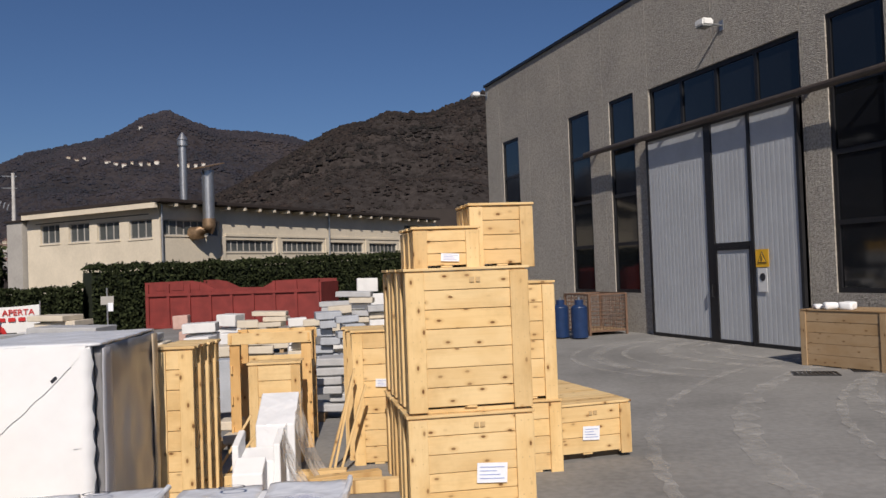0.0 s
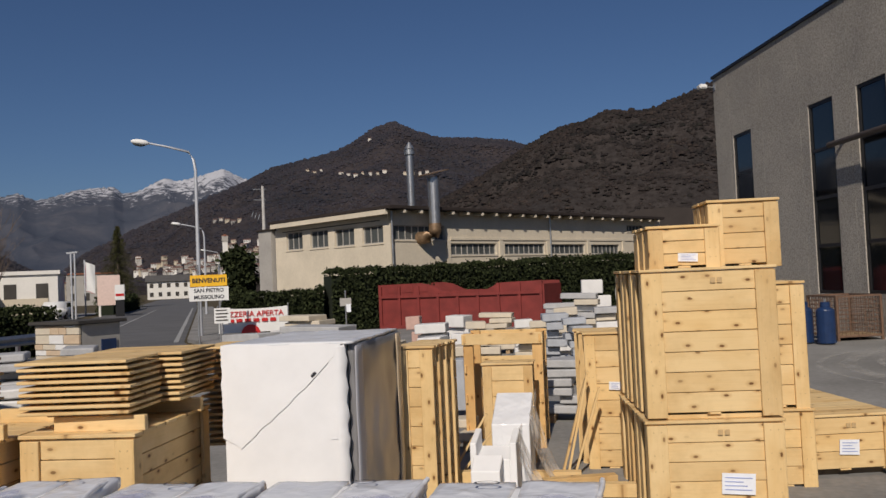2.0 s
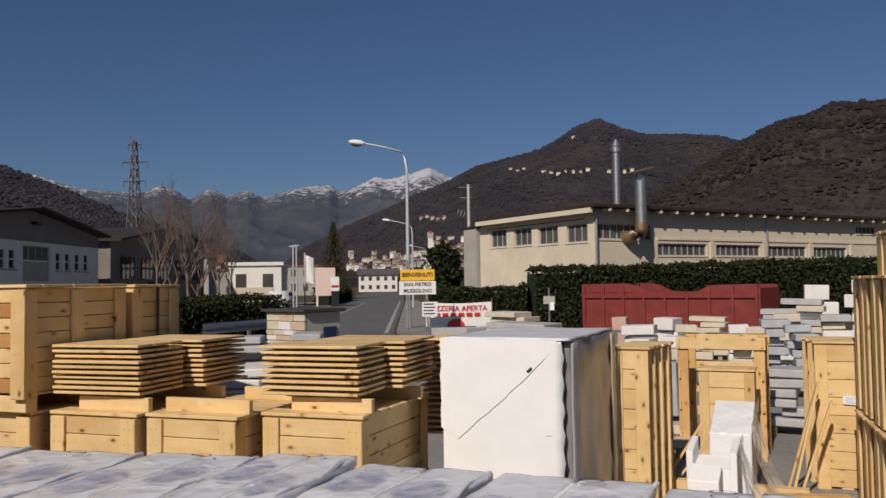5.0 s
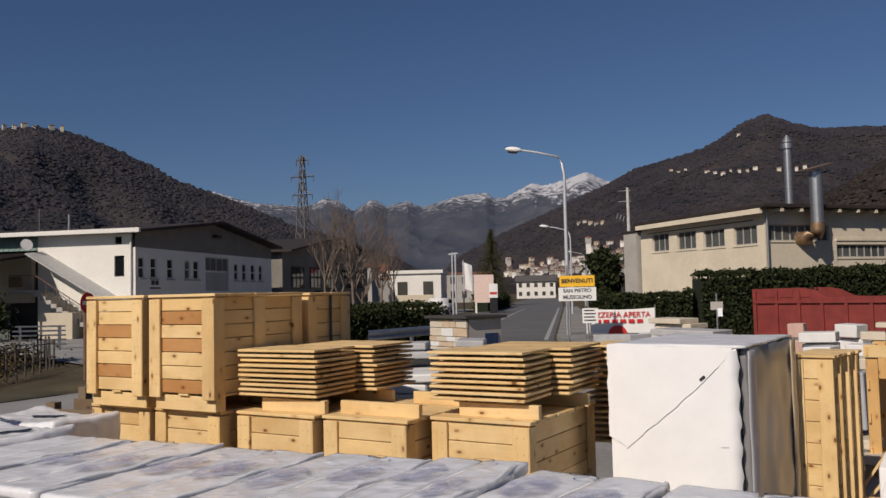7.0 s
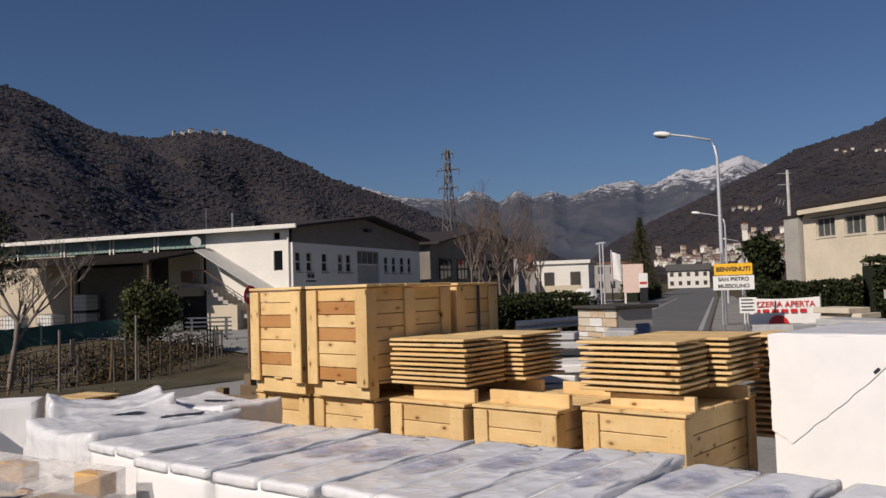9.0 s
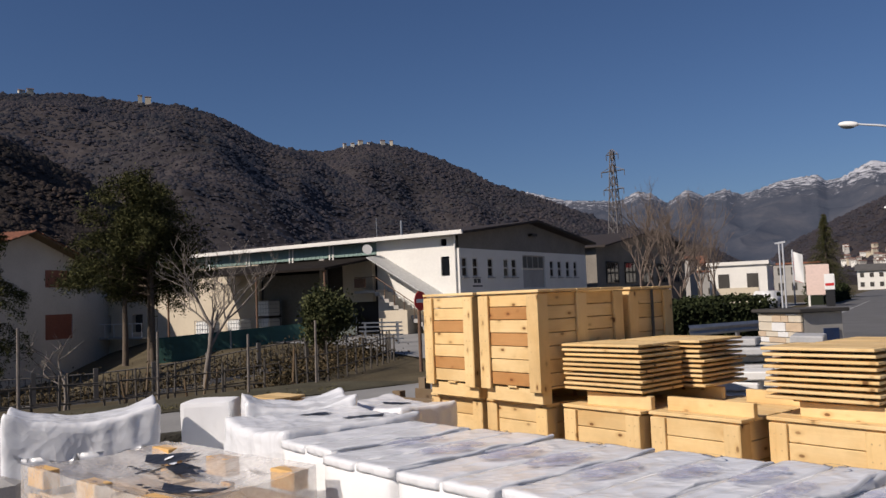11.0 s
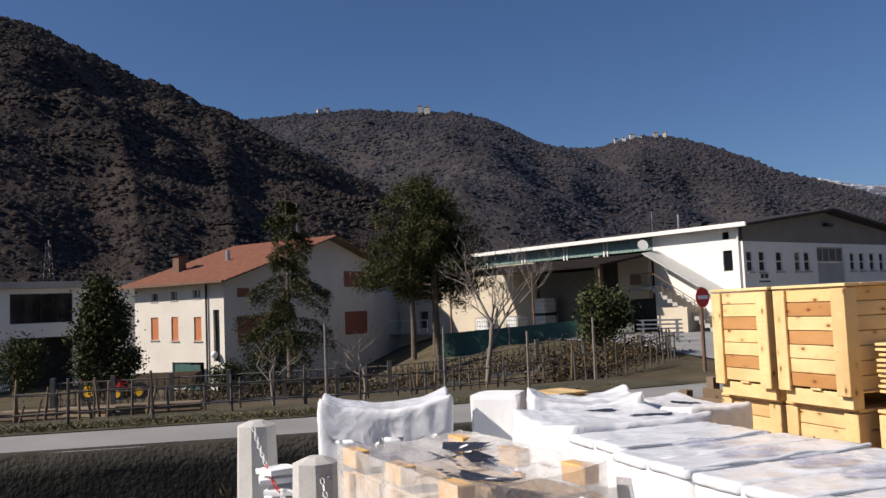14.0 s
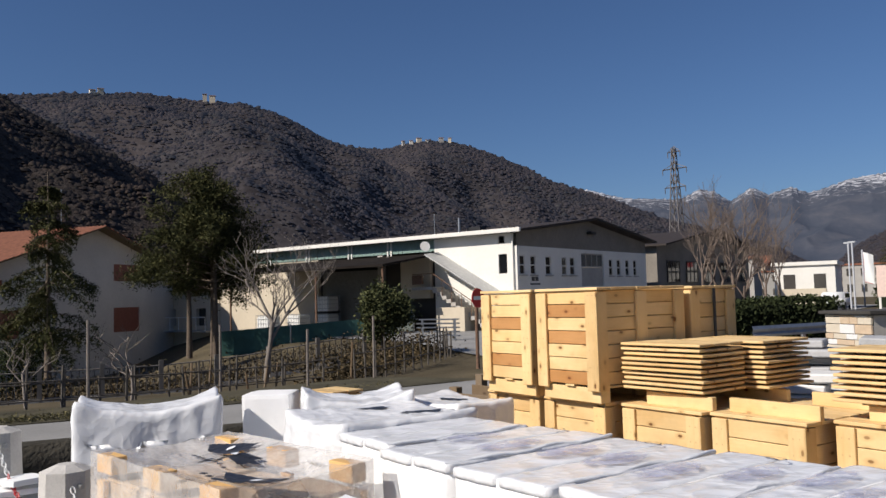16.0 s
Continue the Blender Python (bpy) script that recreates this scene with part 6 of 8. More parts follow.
# ---- bollards and chain ----
def bollard(x, y, h, yaw):
    b = empty("bollard", pose(x, y, 0.012, 0, 0, yaw), "octagonal pale concrete bollard with a red and white chain", "bollard", "concrete bollards")
    bm = bmesh.new()
    bmesh.ops.create_cone(bm, cap_ends=True, segments=8, radius1=0.155, radius2=0.128, depth=h - 0.03, matrix=Matrix.Translation((0, 0, (h - 0.03) / 2)) @ pose(0, 0, 0, 0, 0, 22.5))
    bmesh.ops.create_cone(bm, cap_ends=True, segments=8, radius1=0.126, radius2=0.05, depth=0.03, matrix=Matrix.Translation((0, 0, h - 0.015)) @ pose(0, 0, 0, 0, 0, 22.5))
    part("post", bm, BOLLARD, b)
    part("eye_bolt", rod((0.1, 0.02, h - 0.1), (0.16, 0.02, h - 0.1), 0.012), STEEL, b)


bollard(-5.95, -0.62, 1.0, 10)
bollard(-4.99, -0.25, 0.9, 20)
_link = {}


def chain(p, q, sag, label):
    c = empty("chain", Matrix.Translation(p), label, "chain", "red and white chains")
    p, q = Vector(p), Vector(q)
    n = int((q - p).length / 0.028)
    for i in range(n):
        t = i / (n - 1)
        pos = (q - p) * t - Vector((0, 0, sag * 4 * t * (1 - t)))
        nxt = (q - p) * min(1, t + 0.02) - Vector((0, 0, sag * 4 * min(1, t + 0.02) * (1 - min(1, t + 0.02))))
        d = (nxt - pos) if t < 0.99 else (q - p)
        mat = SIGNRED if (i // 9) % 2 else WHITE
        if mat.name not in _link:
            v, f = [], []
            ring = [Vector((0.021 * math.cos(a), 0.011 * math.sin(a), 0)) for a in np.linspace(0, 2 * math.pi, 9)]
            chain_tube(v, f, ring, [0.0032] * 9, 5)
            _link[mat.name] = mesh_of(v, f)
        m = Matrix.Translation(pos) @ d.to_track_quat("X", "Z").to_matrix().to_4x4() @ pose(0, 0, 0, 90 if i % 2 else 0, 0, 0)
        part("link", _link[mat.name], mat, c, m=m)


chain((-5.81, -0.63, 0.97), (-5.1, -0.36, 0.6), 0.1, "red and white plastic chain hanging between bollards")
chain((-4.84, -0.22, 0.8), (-4.1, -0.05, 0.35), 0.12, "red and white plastic chain hanging from a bollard")
s = empty("slab_offcuts", pose(-5.58, -0.44, 0.012), "untidy stack of white stone offcuts beside the bollards", "stone")
for i in range(13):
    part("offcut", soft_box(0.22 + 0.04 * (i % 3), 0.2, 0.034, 0.006, 60 + i, rnd=0.006), FOAM, s, m=pose(0.03 * math.sin(i * 2.1), 0.03 * math.cos(i * 1.3), 0.058 * i + 0.02, 4 * math.sin(i * 3.7), 0, 25 * i))


# ---- middle of the yard ----
def slat_frame(x, y, yaw, w, h, d, label):
    """A tall open timber frame with cross slats."""
    c = empty("open_rack", pose(x, y, 0.012, 0, 0, yaw), label, "frame", "open timber frames")
    for sx in (0.05, w - 0.05):
        for sy in (0.0, d):
            part("upright", board(h, 0.1, 0.035, FRESH), None, c, m=axes((sx, sy, h / 2), (0, 0, 1), (1, 0, 0)))
    for k in range(5):
        part("slat", board(w, 0.09, 0.022, PINE), None, c, m=axes((w / 2, d + 0.03, 0.15 + k * (h - 0.25) / 4), (1, 0, 0), (0, 0, 1)))
    for sy in (-0.03, d + 0.056):
        part("top_rail", board(w + 0.02, 0.11, 0.022, PINE), None, c, m=axes((w / 2, sy, h - 0.06), (1, 0, 0), (0, 0, 1)))
    for sx in (0.02, w - 0.02):
        for k in range(4):
            part("side_slat", board(d + 0.1, 0.08, 0.02, FRESH), None, c, m=axes((sx, d / 2, 0.2 + k * 0.3), (0, 1, 0), (0, 0, 1)))


slat_frame(-2.13, 8.05, 4, 0.8, 1.16, 0.5, "tall open frame of orange pine with cross slats")
crate(-1.8, 7.42, 0.012, 6, 0.46, 0.3, 0.92, 6, "small upright pine crate in front of the open frame", G3, batten=0.08)
def plank_leaning(x, y, yaw, l, tilt, label="thin pine lath leaning against the crates"):
    p = part("lath", board(l, 0.045, 0.02, PINE), None, m=pose(x, y, 0.02, 0, 0, yaw) @ pose(0, 0, 0, 0, -tilt, 0) @ Matrix.Translation((l / 2, 0, 0.012)))
    tagged(p, label, "lath", "leaning laths")


for x, y, yaw, l, t in ((-1.03, 7.02, 12, 0.84, 74), (-0.98, 6.98, 8, 0.9, 77), (-0.92, 6.92, 8, 0.78, 72), (-1.98, 6.85, 10, 0.62, 58), (-1.9, 6.9, 12, 0.5, 52), (-1.1, 9.9, 20, 1.05, 62), (-1.02, 9.95, 20, 1.05, 64)):
    plank_leaning(x, y, yaw, l, t)


def slanted(w, d, h0, h1, t=0.0):
    """A block whose top falls from h1 at the back to h0 at the front; with t, a trough between two cheeks of that thickness."""
    bm = bmesh.new()
    spans = [(-w / 2, w / 2, 1.0)] if not t else [(-w / 2, -w / 2 + t, 1.0), (-w / 2 + t, w / 2 - t, 0.72), (w / 2 - t, w / 2, 1.0)]
    for x0, x1, k in spans:
        bx(bm, x0, x1, -d / 2, d / 2, 0, 1)
        for q in bm.verts[-8:]:
            if q.co.z > 0.5:
                q.co.z = (h0 if q.co.y < 0 else h1) * k
    bmesh.ops.bevel(bm, geom=bm.edges[:], offset=0.006, segments=1, affect="EDGES")
    return bm


def foam_piece(x, y, yaw, w, d, h0, h1, seed, label, trough=0.0, skirt=True):
    f = empty("wrapped_stone", pose(x, y, 0.012, 0, 0, yaw), label, "stone piece", "foam-wrapped pieces")
    part("foam_cover", slanted(w, d, h0, h1, trough), FOAM if trough or not skirt else WRAP, f)
    if skirt:
        def hang(u, v):
            out = 0.015 + 0.2 * (1 - v) ** 2.2 + 0.03 * noise.noise((u * 6, v * 3, seed)) + 0.012 * noise.noise((u * 17, v * 5, seed))
            return (w / 2 + out, (u - 0.5) * d * 1.25, 0.02 + (h0 + (h1 - h0) * u) * 1.02 * v)
        part("film_skirt", draped(26, 18, hang), FILM, f, "loose clear film hanging down in folds", smooth=True)


foam_piece(-1.4, 6.72, 4, 0.31, 0.42, 0.52, 0.72, 5, "slanting stone piece wrapped in bluish film")
foam_piece(-1.47, 6.3, 4, 0.36, 0.32, 0.44, 0.5, 6, "white foam-wrapped trough, lower than its neighbour", trough=0.05)
foam_piece(-1.48, 6.0, 4, 0.22, 0.2, 0.28, 0.36, 8, "small stone piece wrapped in white foam", skirt=False)
for x, y, yaw in ((-0.85, 6.55, 20), (-1.15, 6.7, 5), (-2.0, 6.6, 15), (-0.7, 6.35, 4)):
    p = part("timber_bearer", board(0.6, 0.1, 0.1, PINE), None, m=pose(x, y, 0.066, 0, 0, yaw))
    tagged(p, "sawn pine bearer lying on the yard", "bearer", "loose bearers")

# ---- stacks of stone ----
MARBLE = [plain("white_marble", (0.72, 0.71, 0.69), 0.6, var=0.12, scale=4), plain("grey_stone", (0.44, 0.44, 0.44), 0.65, var=0.2, scale=4),
          plain("cream_stone", (0.6, 0.53, 0.42), 0.65, var=0.15, scale=4), plain("pink_stone", (0.55, 0.36, 0.3), 0.65, var=0.2, scale=6), plain("blue_grey_stone", (0.4, 0.42, 0.45), 0.6, var=0.2, scale=4)]


def stone_stack(x, y, yaw, w, d, h, n, kind, label, jit=0.12, tilt=0.0):
    s = empty("stone_stack", pose(x, y, 0.012, 0, 0, yaw), label, "stone stack", "stacks of stone in the yard")
    rng = random.Random(int(x * 97 + y * 53))
    for k in (-0.3, 0.3):
        part("bearer", board(d, 0.09, 0.09, PINE_OLD), None, s, m=axes((k * w, 0, 0.045), (0, 1, 0), (-1, 0, 0)))
    t = (h - 0.09) / n
    for i in range(n):
        a = rng.uniform(0.5, 1.0)
        m = pose(rng.uniform(-jit, jit), rng.uniform(-jit, jit), 0.09 + t * (i + 0.5), 0, rng.uniform(-tilt, tilt), rng.uniform(-40, 40) * jit)
        part("slab", board(round(w * a, 2), round(d * rng.uniform(0.55, 1.0), 2), round(t * 0.86, 3), MARBLE[kind if kind < 5 else rng.randrange(3)], 0.012), None, s, m=m)


STK = [(-5.13, 16.3, 8, 0.5, 0.5, 1.02, 3, 3, "pinkish stone blocks in a small stack"), (-4.47, 15.4, 3, 0.62, 0.6, 0.9, 4, 0, "white marble blocks in a low stack"),
       (-4.57, 17.5, -6, 0.6, 0.6, 0.95, 3, 0, "white marble blocks in a low stack"), (-3.65, 15.6, 10, 0.62, 0.6, 0.9, 5, 2, "cream stone slabs in a stack"),
       (-3.9, 18.6, 0, 0.9, 0.7, 0.92, 7, 2, "cream stone slabs in a stack"), (-3.07, 16.7, 12, 0.4, 0.5, 0.86, 4, 0, "white marble slabs in a narrow stack"),
       (-2.47, 14.8, -5, 0.45, 0.5, 0.92, 6, 2, "cream stone slabs in a narrow stack"), (-2.04, 13.9, 9, 0.45, 0.6, 1.08, 7, 4, "blue-grey stone slabs in an uneven stack"),
       (-2.03, 16.0, 5, 0.6, 0.6, 1.1, 6, 5, "mixed pale stone slabs in a stack"), (-1.85, 17.9, 0, 0.8, 0.7, 1.32, 9, 5, "mixed pale stone slabs in an uneven high stack"),
       (-1.75, 20.0, 8, 0.7, 0.6, 1.6, 4, 0, "white marble blocks in a high stack"), (-0.95, 20.0, -8, 0.6, 0.6, 1.7, 5, 0, "white marble blocks in a high stack"),
       (-1.54, 12.9, 15, 0.42, 0.5, 1.05, 8, 4, "blue-grey stone slabs in an uneven stack"), (-3.12, 11.6, 4, 0.42, 0.4, 0.94, 3, 0, "white marble blocks in a small stack"),
       (-1.13, 15.0, 6, 0.6, 0.6, 1.12, 8, 5, "mixed pale stone slabs in a stack"), (-0.55, 13.6, 0, 0.5, 0.5, 1.2, 8, 5, "mixed pale stone slabs in a stack"),
       (-7.7, 16.4, -12, 1.2, 0.9, 1.1, 8, 2, "cream stone slabs on a pallet"), (-6.2, 13.8, -8, 1.3, 0.8, 1.0, 7, 5, "mixed pale stone slabs on a pallet"),
       (-6.8, 12.3, -20, 1.2, 0.7, 0.98, 6, 1, "grey stone slabs on a pallet"), (-8.6, 17.6, -25, 1.1, 0.8, 0.7, 5, 0, "white marble slabs on a pallet"),
       (-9.6, 19.6, -20, 1.0, 0.8, 0.55, 5, 5, "mixed pale stone slabs on a pallet"), (-5.5, 11.2, 5, 1.0, 0.7, 0.95, 6, 0, "white marble slabs on a pallet"),
       (-2.62, 9.6, 4, 0.52, 0.35, 0.8, 1, 4, "upright block of grey wrapped stone"), (-1.3, 9.75, 3, 0.62, 0.5, 0.72, 6, 1, "pale grey slabs stacked with dark gaps"),
       (-2.2, 8.1, 2, 0.32, 0.4, 0.3, 2, 2, "cream stone blocks low on the yard"), (-3.0, 10.6, 6, 0.7, 0.5, 0.85, 5, 2, "cream stone slabs in a stack"),
       (-5.95, 6.2, 30, 0.55, 0.6, 1.22, 14, 1, "grey stone tiles in a tall stack"), (-5.45, 6.5, 30, 0.5, 0.6, 1.24, 14, 1, "grey stone tiles in a tall stack"),
       (-5.5, 5.5, 30, 0.7, 0.4, 0.98, 10, 0, "white marble slabs in a stack"), (-2.95, 5.7, 5, 0.25, 0.9, 1.1, 12, 2, "cream slabs standing behind the white block"),
       (-0.1, 17.0, 5, 0.6, 0.6, 1.1, 7, 5, "mixed pale stone slabs in a stack"), (-2.8, 21.5, 5, 0.9, 0.8, 1.0, 6, 5, "mixed pale stone slabs in a stack"),
       (-4.0, 13.0, -6, 0.55, 0.5, 0.8, 5, 0, "white marble slabs in a low stack"), (-4.9, 13.4, 6, 0.7, 0.6, 0.85, 6, 5, "mixed pale stone slabs in a low stack")]
for a in STK:
    stone_stack(*a, tilt=2.5)


# ---- red tipper body ----
def tipper():
    c = empty("tipper_body", pose(-10.5, 29.2, 0.012, 0, 0, -9), "red-oxide steel tipper body standing on the ground", "tipper body")
    L, H = 6.35, 1.55
    pts = [(0, 0.05), (L, 0.05), (L, H + 0.0), (L - 0.7, H + 0.02), (L - 1.6, H), (L - 2.1, H - 0.25), (2.6, H - 0.22), (2.1, H + 0.02), (1.7, H + 0.1), (0, H + 0.08)]
    for name, y in (("front_side", 0.0), ("back_side", 2.1)):
        bm = bmesh.new()
        f = bm.faces.new([bm.verts.new((x, y, z)) for x, z in pts])
        r = bmesh.ops.extrude_face_region(bm, geom=[f])
        for v in r["geom"]:
            if isinstance(v, bmesh.types.BMVert):
                v.co.y += 0.06
        bmesh.ops.recalc_face_normals(bm, faces=bm.faces[:])
        part("side_panel", bm, RED, c)
    for x in np.linspace(0.0, L - 0.1, 9):
        part("rib", box(x, x + 0.1, -0.07, -0.003, 0.05, H - 0.3 if 2.2 < x < L - 1.8 else H), RED, c)
    part("rail", box(0, L, -0.085, -0.003, H - 0.42, H - 0.32), RED, c)
    for x0, x1 in ((0.35, 0.75), (0.95, 1.4), (1.6, 2.0)):
        part("emblem", box(x0, x1, -0.02, -0.003, H - 0.22, H + 0.02), RED, c)
    part("rail", box(0, L, -0.085, -0.003, 0.0, 0.12), RED, c)
    part("end_panel", box(-0.06, 0, 0.0, 2.1, 0.05, H + 0.08), RED, c)
    part("end_panel", box(L, L + 0.06, 0.0, 2.1, 0.05, H - 0.1), RED, c)
    part("floor", box(0, L, 0.06, 2.1, 0.0, 0.1), RED, c)


tipper()


# ---- hedges ----
def hedge(path, width, h0, h1, n, size, label, seed, base=0.0):
    """A clipped evergreen hedge along a path of points, with a ragged top."""
    rng = np.random.default_rng(seed)
    hd = empty("hedge", Matrix.Identity(4), label, "hedge")
    P = [Vector((*p, 0)) for p in path]
    for a, b in zip(P, P[1:]):
        d = (b - a)
        m = axes(((a + b) / 2).to_tuple(), d, Vector((0, 0, 1)).cross(d))
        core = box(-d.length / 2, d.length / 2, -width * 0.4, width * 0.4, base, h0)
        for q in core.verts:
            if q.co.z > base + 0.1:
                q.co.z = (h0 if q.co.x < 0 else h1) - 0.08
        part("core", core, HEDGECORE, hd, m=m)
    tot = sum((b - a).length for a, b in zip(P, P[1:]))
    pts = []
    for _ in range(n):
        s = rng.uniform(0, tot)
        q = s / tot
        for a, b in zip(P, P[1:]):
            if s <= (b - a).length:
                break
            s -= (b - a).length
        d = (b - a).normalized()
        side = Vector((0, 0, 1)).cross(d)
        pos = a + d * s
        h = h0 + (h1 - h0) * q + 0.14 * noise.noise((pos.x * 1.5, pos.y * 1.5, seed)) + 0.1 * noise.noise((pos.x * 4, pos.y * 4, seed))
        if rng.uniform() < 0.6:
            o, z = (-1 if rng.uniform() < 0.8 else 1) * width * (0.5 + 0.1 * rng.normal() * 0.6), base + rng.uniform(0, 1) * (h - base)
        else:
            o, z = rng.uniform(-0.5, 0.5) * width, h + abs(rng.normal(0, 0.07))
        pp = pos + side * o
        pts.append((pp.x, pp.y, z))
    part("foliage", leaves(pts, size, rng), LEAF, hd)


# core box coloured near black for the shade inside the foliage
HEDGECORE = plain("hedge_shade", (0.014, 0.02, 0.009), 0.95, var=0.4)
hedge([(-12.6, 29.2), (-1.2, 38.0)], 1.4, 2.15, 2.4, 30000, 0.085, "dense dark evergreen hedge in front of the workshop", 2)
hedge([(-16.2, 27.8), (-12.7, 29.1)], 1.2, 1.4, 1.5, 9000, 0.08, "lower clipped end of the evergreen hedge", 3)
hedge([(-19.2, 15.6), (-18.6, 21.0)], 1.6, 1.3, 1.3, 12000, 0.07, "clipped dark hedge along the road", 4)
hedge([(-46.0, 60.0), (-58.0, 80.0)], 1.6, 1.5, 1.5, 2500, 0.2, "far clipped hedge along the road", 5)


# ---- trees ----
def conifer(x, y, z, h, r, seed, label, droop=0.35, bare=0.12, density=1.0, trunk2=None, taper=1.0, mat=NEEDLE, layers=None, limbs=4, clump=False):
    rng = np.random.default_rng(seed)
    t = empty("conifer", pose(x, y, z), label, "tree", "evergreen trees")
    v, f = [], []
    bases = [(0.0, 0.0)] + ([trunk2] if trunk2 else [])
    for bx0, by0 in bases:
        chain_tube(v, f, [Vector((bx0 + 0.05 * math.sin(k), by0, h * k / 8)) for k in range(9)], [max(0.02, 0.017 * h * (1 - k / 8.3)) for k in range(9)], 8)
    pts = []
    nl = layers or int(h * 4.2)
    for i in range(nl):
        q = i / nl
        zz = h * (bare + (1 - bare) * q)
        rad = r * (1 - q) ** taper * rng.uniform(0.55, 1.15) + 0.12
        for _ in range(limbs):
            a = rng.uniform(0, 2 * math.pi)
            bx0, by0 = bases[rng.integers(len(bases))]
            end = Vector((bx0 + math.cos(a) * rad, by0 + math.sin(a) * rad, zz - droop * rad + 0.15 * rad * rng.normal()))
            st = Vector((bx0, by0, zz))
            mid = (st + end) / 2 + Vector((0, 0, 0.08 * rad))
            chain_tube(v, f, [st, mid, end], [0.03, 0.02, 0.008], 4)
            n = int(190 * density * max(0.4, rad / r))
            for _ in range(n):
                s = rng.uniform(0.55, 1.05) if clump else rng.uniform(0.1, 1.02)
                p = mid.lerp(end, 2 * s - 1) if s > 0.5 else st.lerp(mid, 2 * s)
                if clump:
                    pts.append(tuple(p + Vector(rng.normal(0, 0.2, 3).tolist())))
                else:
                    w = 0.04 + 0.06 * rad * math.sin(math.pi * min(1, s)) * 0.6
                    pts.append((p.x + rng.normal(0, w), p.y + rng.normal(0, w), p.z + 0.04 - abs(rng.normal(0, 0.2 + 0.06 * rad))))
    part("trunk", mesh_of(v, f), BARK, t, smooth=True)
    part("crown", leaves(pts, 0.042, rng, long=4.5), mat, t)


conifer(-35.25, -0.8, -0.9, 7.9, 2.9, 3, "tall drooping spruce before the white house", droop=0.36, bare=0.24, taper=0.75, density=3.4, layers=10, limbs=5)
conifer(-39.8, 5.0, -0.7, 8.6, 2.5, 5, "pair of tall dark pines on bare trunks", droop=-0.15, bare=0.36, taper=0.42, trunk2=(0.45, 1.1), density=2.6, layers=15, limbs=7, clump=True)
conifer(-40.1, 6.1, -0.7, 8.2, 2.1, 6, "tall dark pine on a bare trunk", droop=-0.1, bare=0.38, taper=0.45, density=2.6, layers=14, limbs=6, clump=True)
conifer(-65.6, 88.3, 0.2, 10.2, 3.4, 8, "dark cone-shaped spruce beside the road", droop=0.25, bare=0.06, density=1.6, taper=0.9)


def round_tree(x, y, z, h, r, seed, label, n=12000, size=0.075, squash=1.1, mat=LAUREL, trunk_h=0.3, cone=0.0):
    rng = np.random.default_rng(seed)
    t = empty("evergreen_tree", pose(x, y, z), label, "tree", "evergreen trees")
    v, f = [], []
    chain_tube(v, f, [Vector((0.03 * math.sin(k), 0, h * 0.8 * k / 5)) for k in range(6)], [0.09 * (1 - k / 7) for k in range(6)], 7)
    for _ in range(10):
        a = rng.uniform(0, 6.28)
        st = Vector((0, 0, h * rng.uniform(trunk_h, 0.6)))
        chain_tube(v, f, [st, st + Vector((math.cos(a) * r * 0.4, math.sin(a) * r * 0.4, h * 0.12)), st + Vector((math.cos(a) * r * 0.75, math.sin(a) * r * 0.75, h * 0.2))], [0.03, 0.02, 0.008], 4)
    part("trunk", mesh_of(v, f), BARK, t, smooth=True)
    cl = []
    for _ in range(40):
        q = rng.uniform(0, 1)
        rr = r * (1 - cone * q) * math.sqrt(max(0.08, 1 - (2 * q - 1) ** 2 * (1 - cone)))
        a = rng.uniform(0, 6.28)
        k = rr * math.sqrt(rng.uniform(0.1, 1))
        cl.append((math.cos(a) * k, math.sin(a) * k, h * (trunk_h + (1 - trunk_h) * q)))
    cl = np.array(cl)
    pts = cl[rng.integers(len(cl), size=n)] + rng.normal(0, r * 0.2, (n, 3))
    part("crown", leaves(pts, size, rng), mat, t)


round_tree(-29.5, -6.8, -0.9, 3.9, 1.15, 3, "pointed evergreen tree beside the farm building", cone=0.8, trunk_h=0.2, n=15000)
round_tree(-24.6, 8.8, 0.0, 1.9, 0.85, 4, "round evergreen bush by the fence", trunk_h=0.35, n=9000, size=0.07)
round_tree(-42.2, -1.8, -2.0, 2.5, 1.4, 5, "dense round conifer shrub by the house", trunk_h=0.0, n=12000, size=0.06, mat=LEAF)
round_tree(-29.2, 52.2, 0.0, 4.2, 1.3, 6, "dark evergreen tree behind the town sign", trunk_h=0.1, n=4000, size=0.25, mat=LEAF)
round_tree(-34.0, -11.0, -1.2, 2.2, 1.1, 7, "small olive tree by the farm building", trunk_h=0.3, n=6000, size=0.06)
round_tree(-44.0, -4.0, -2.0, 1.2, 0.9, 8, "low shrub beside the house", trunk_h=0.0, n=5000, mat=LEAF)


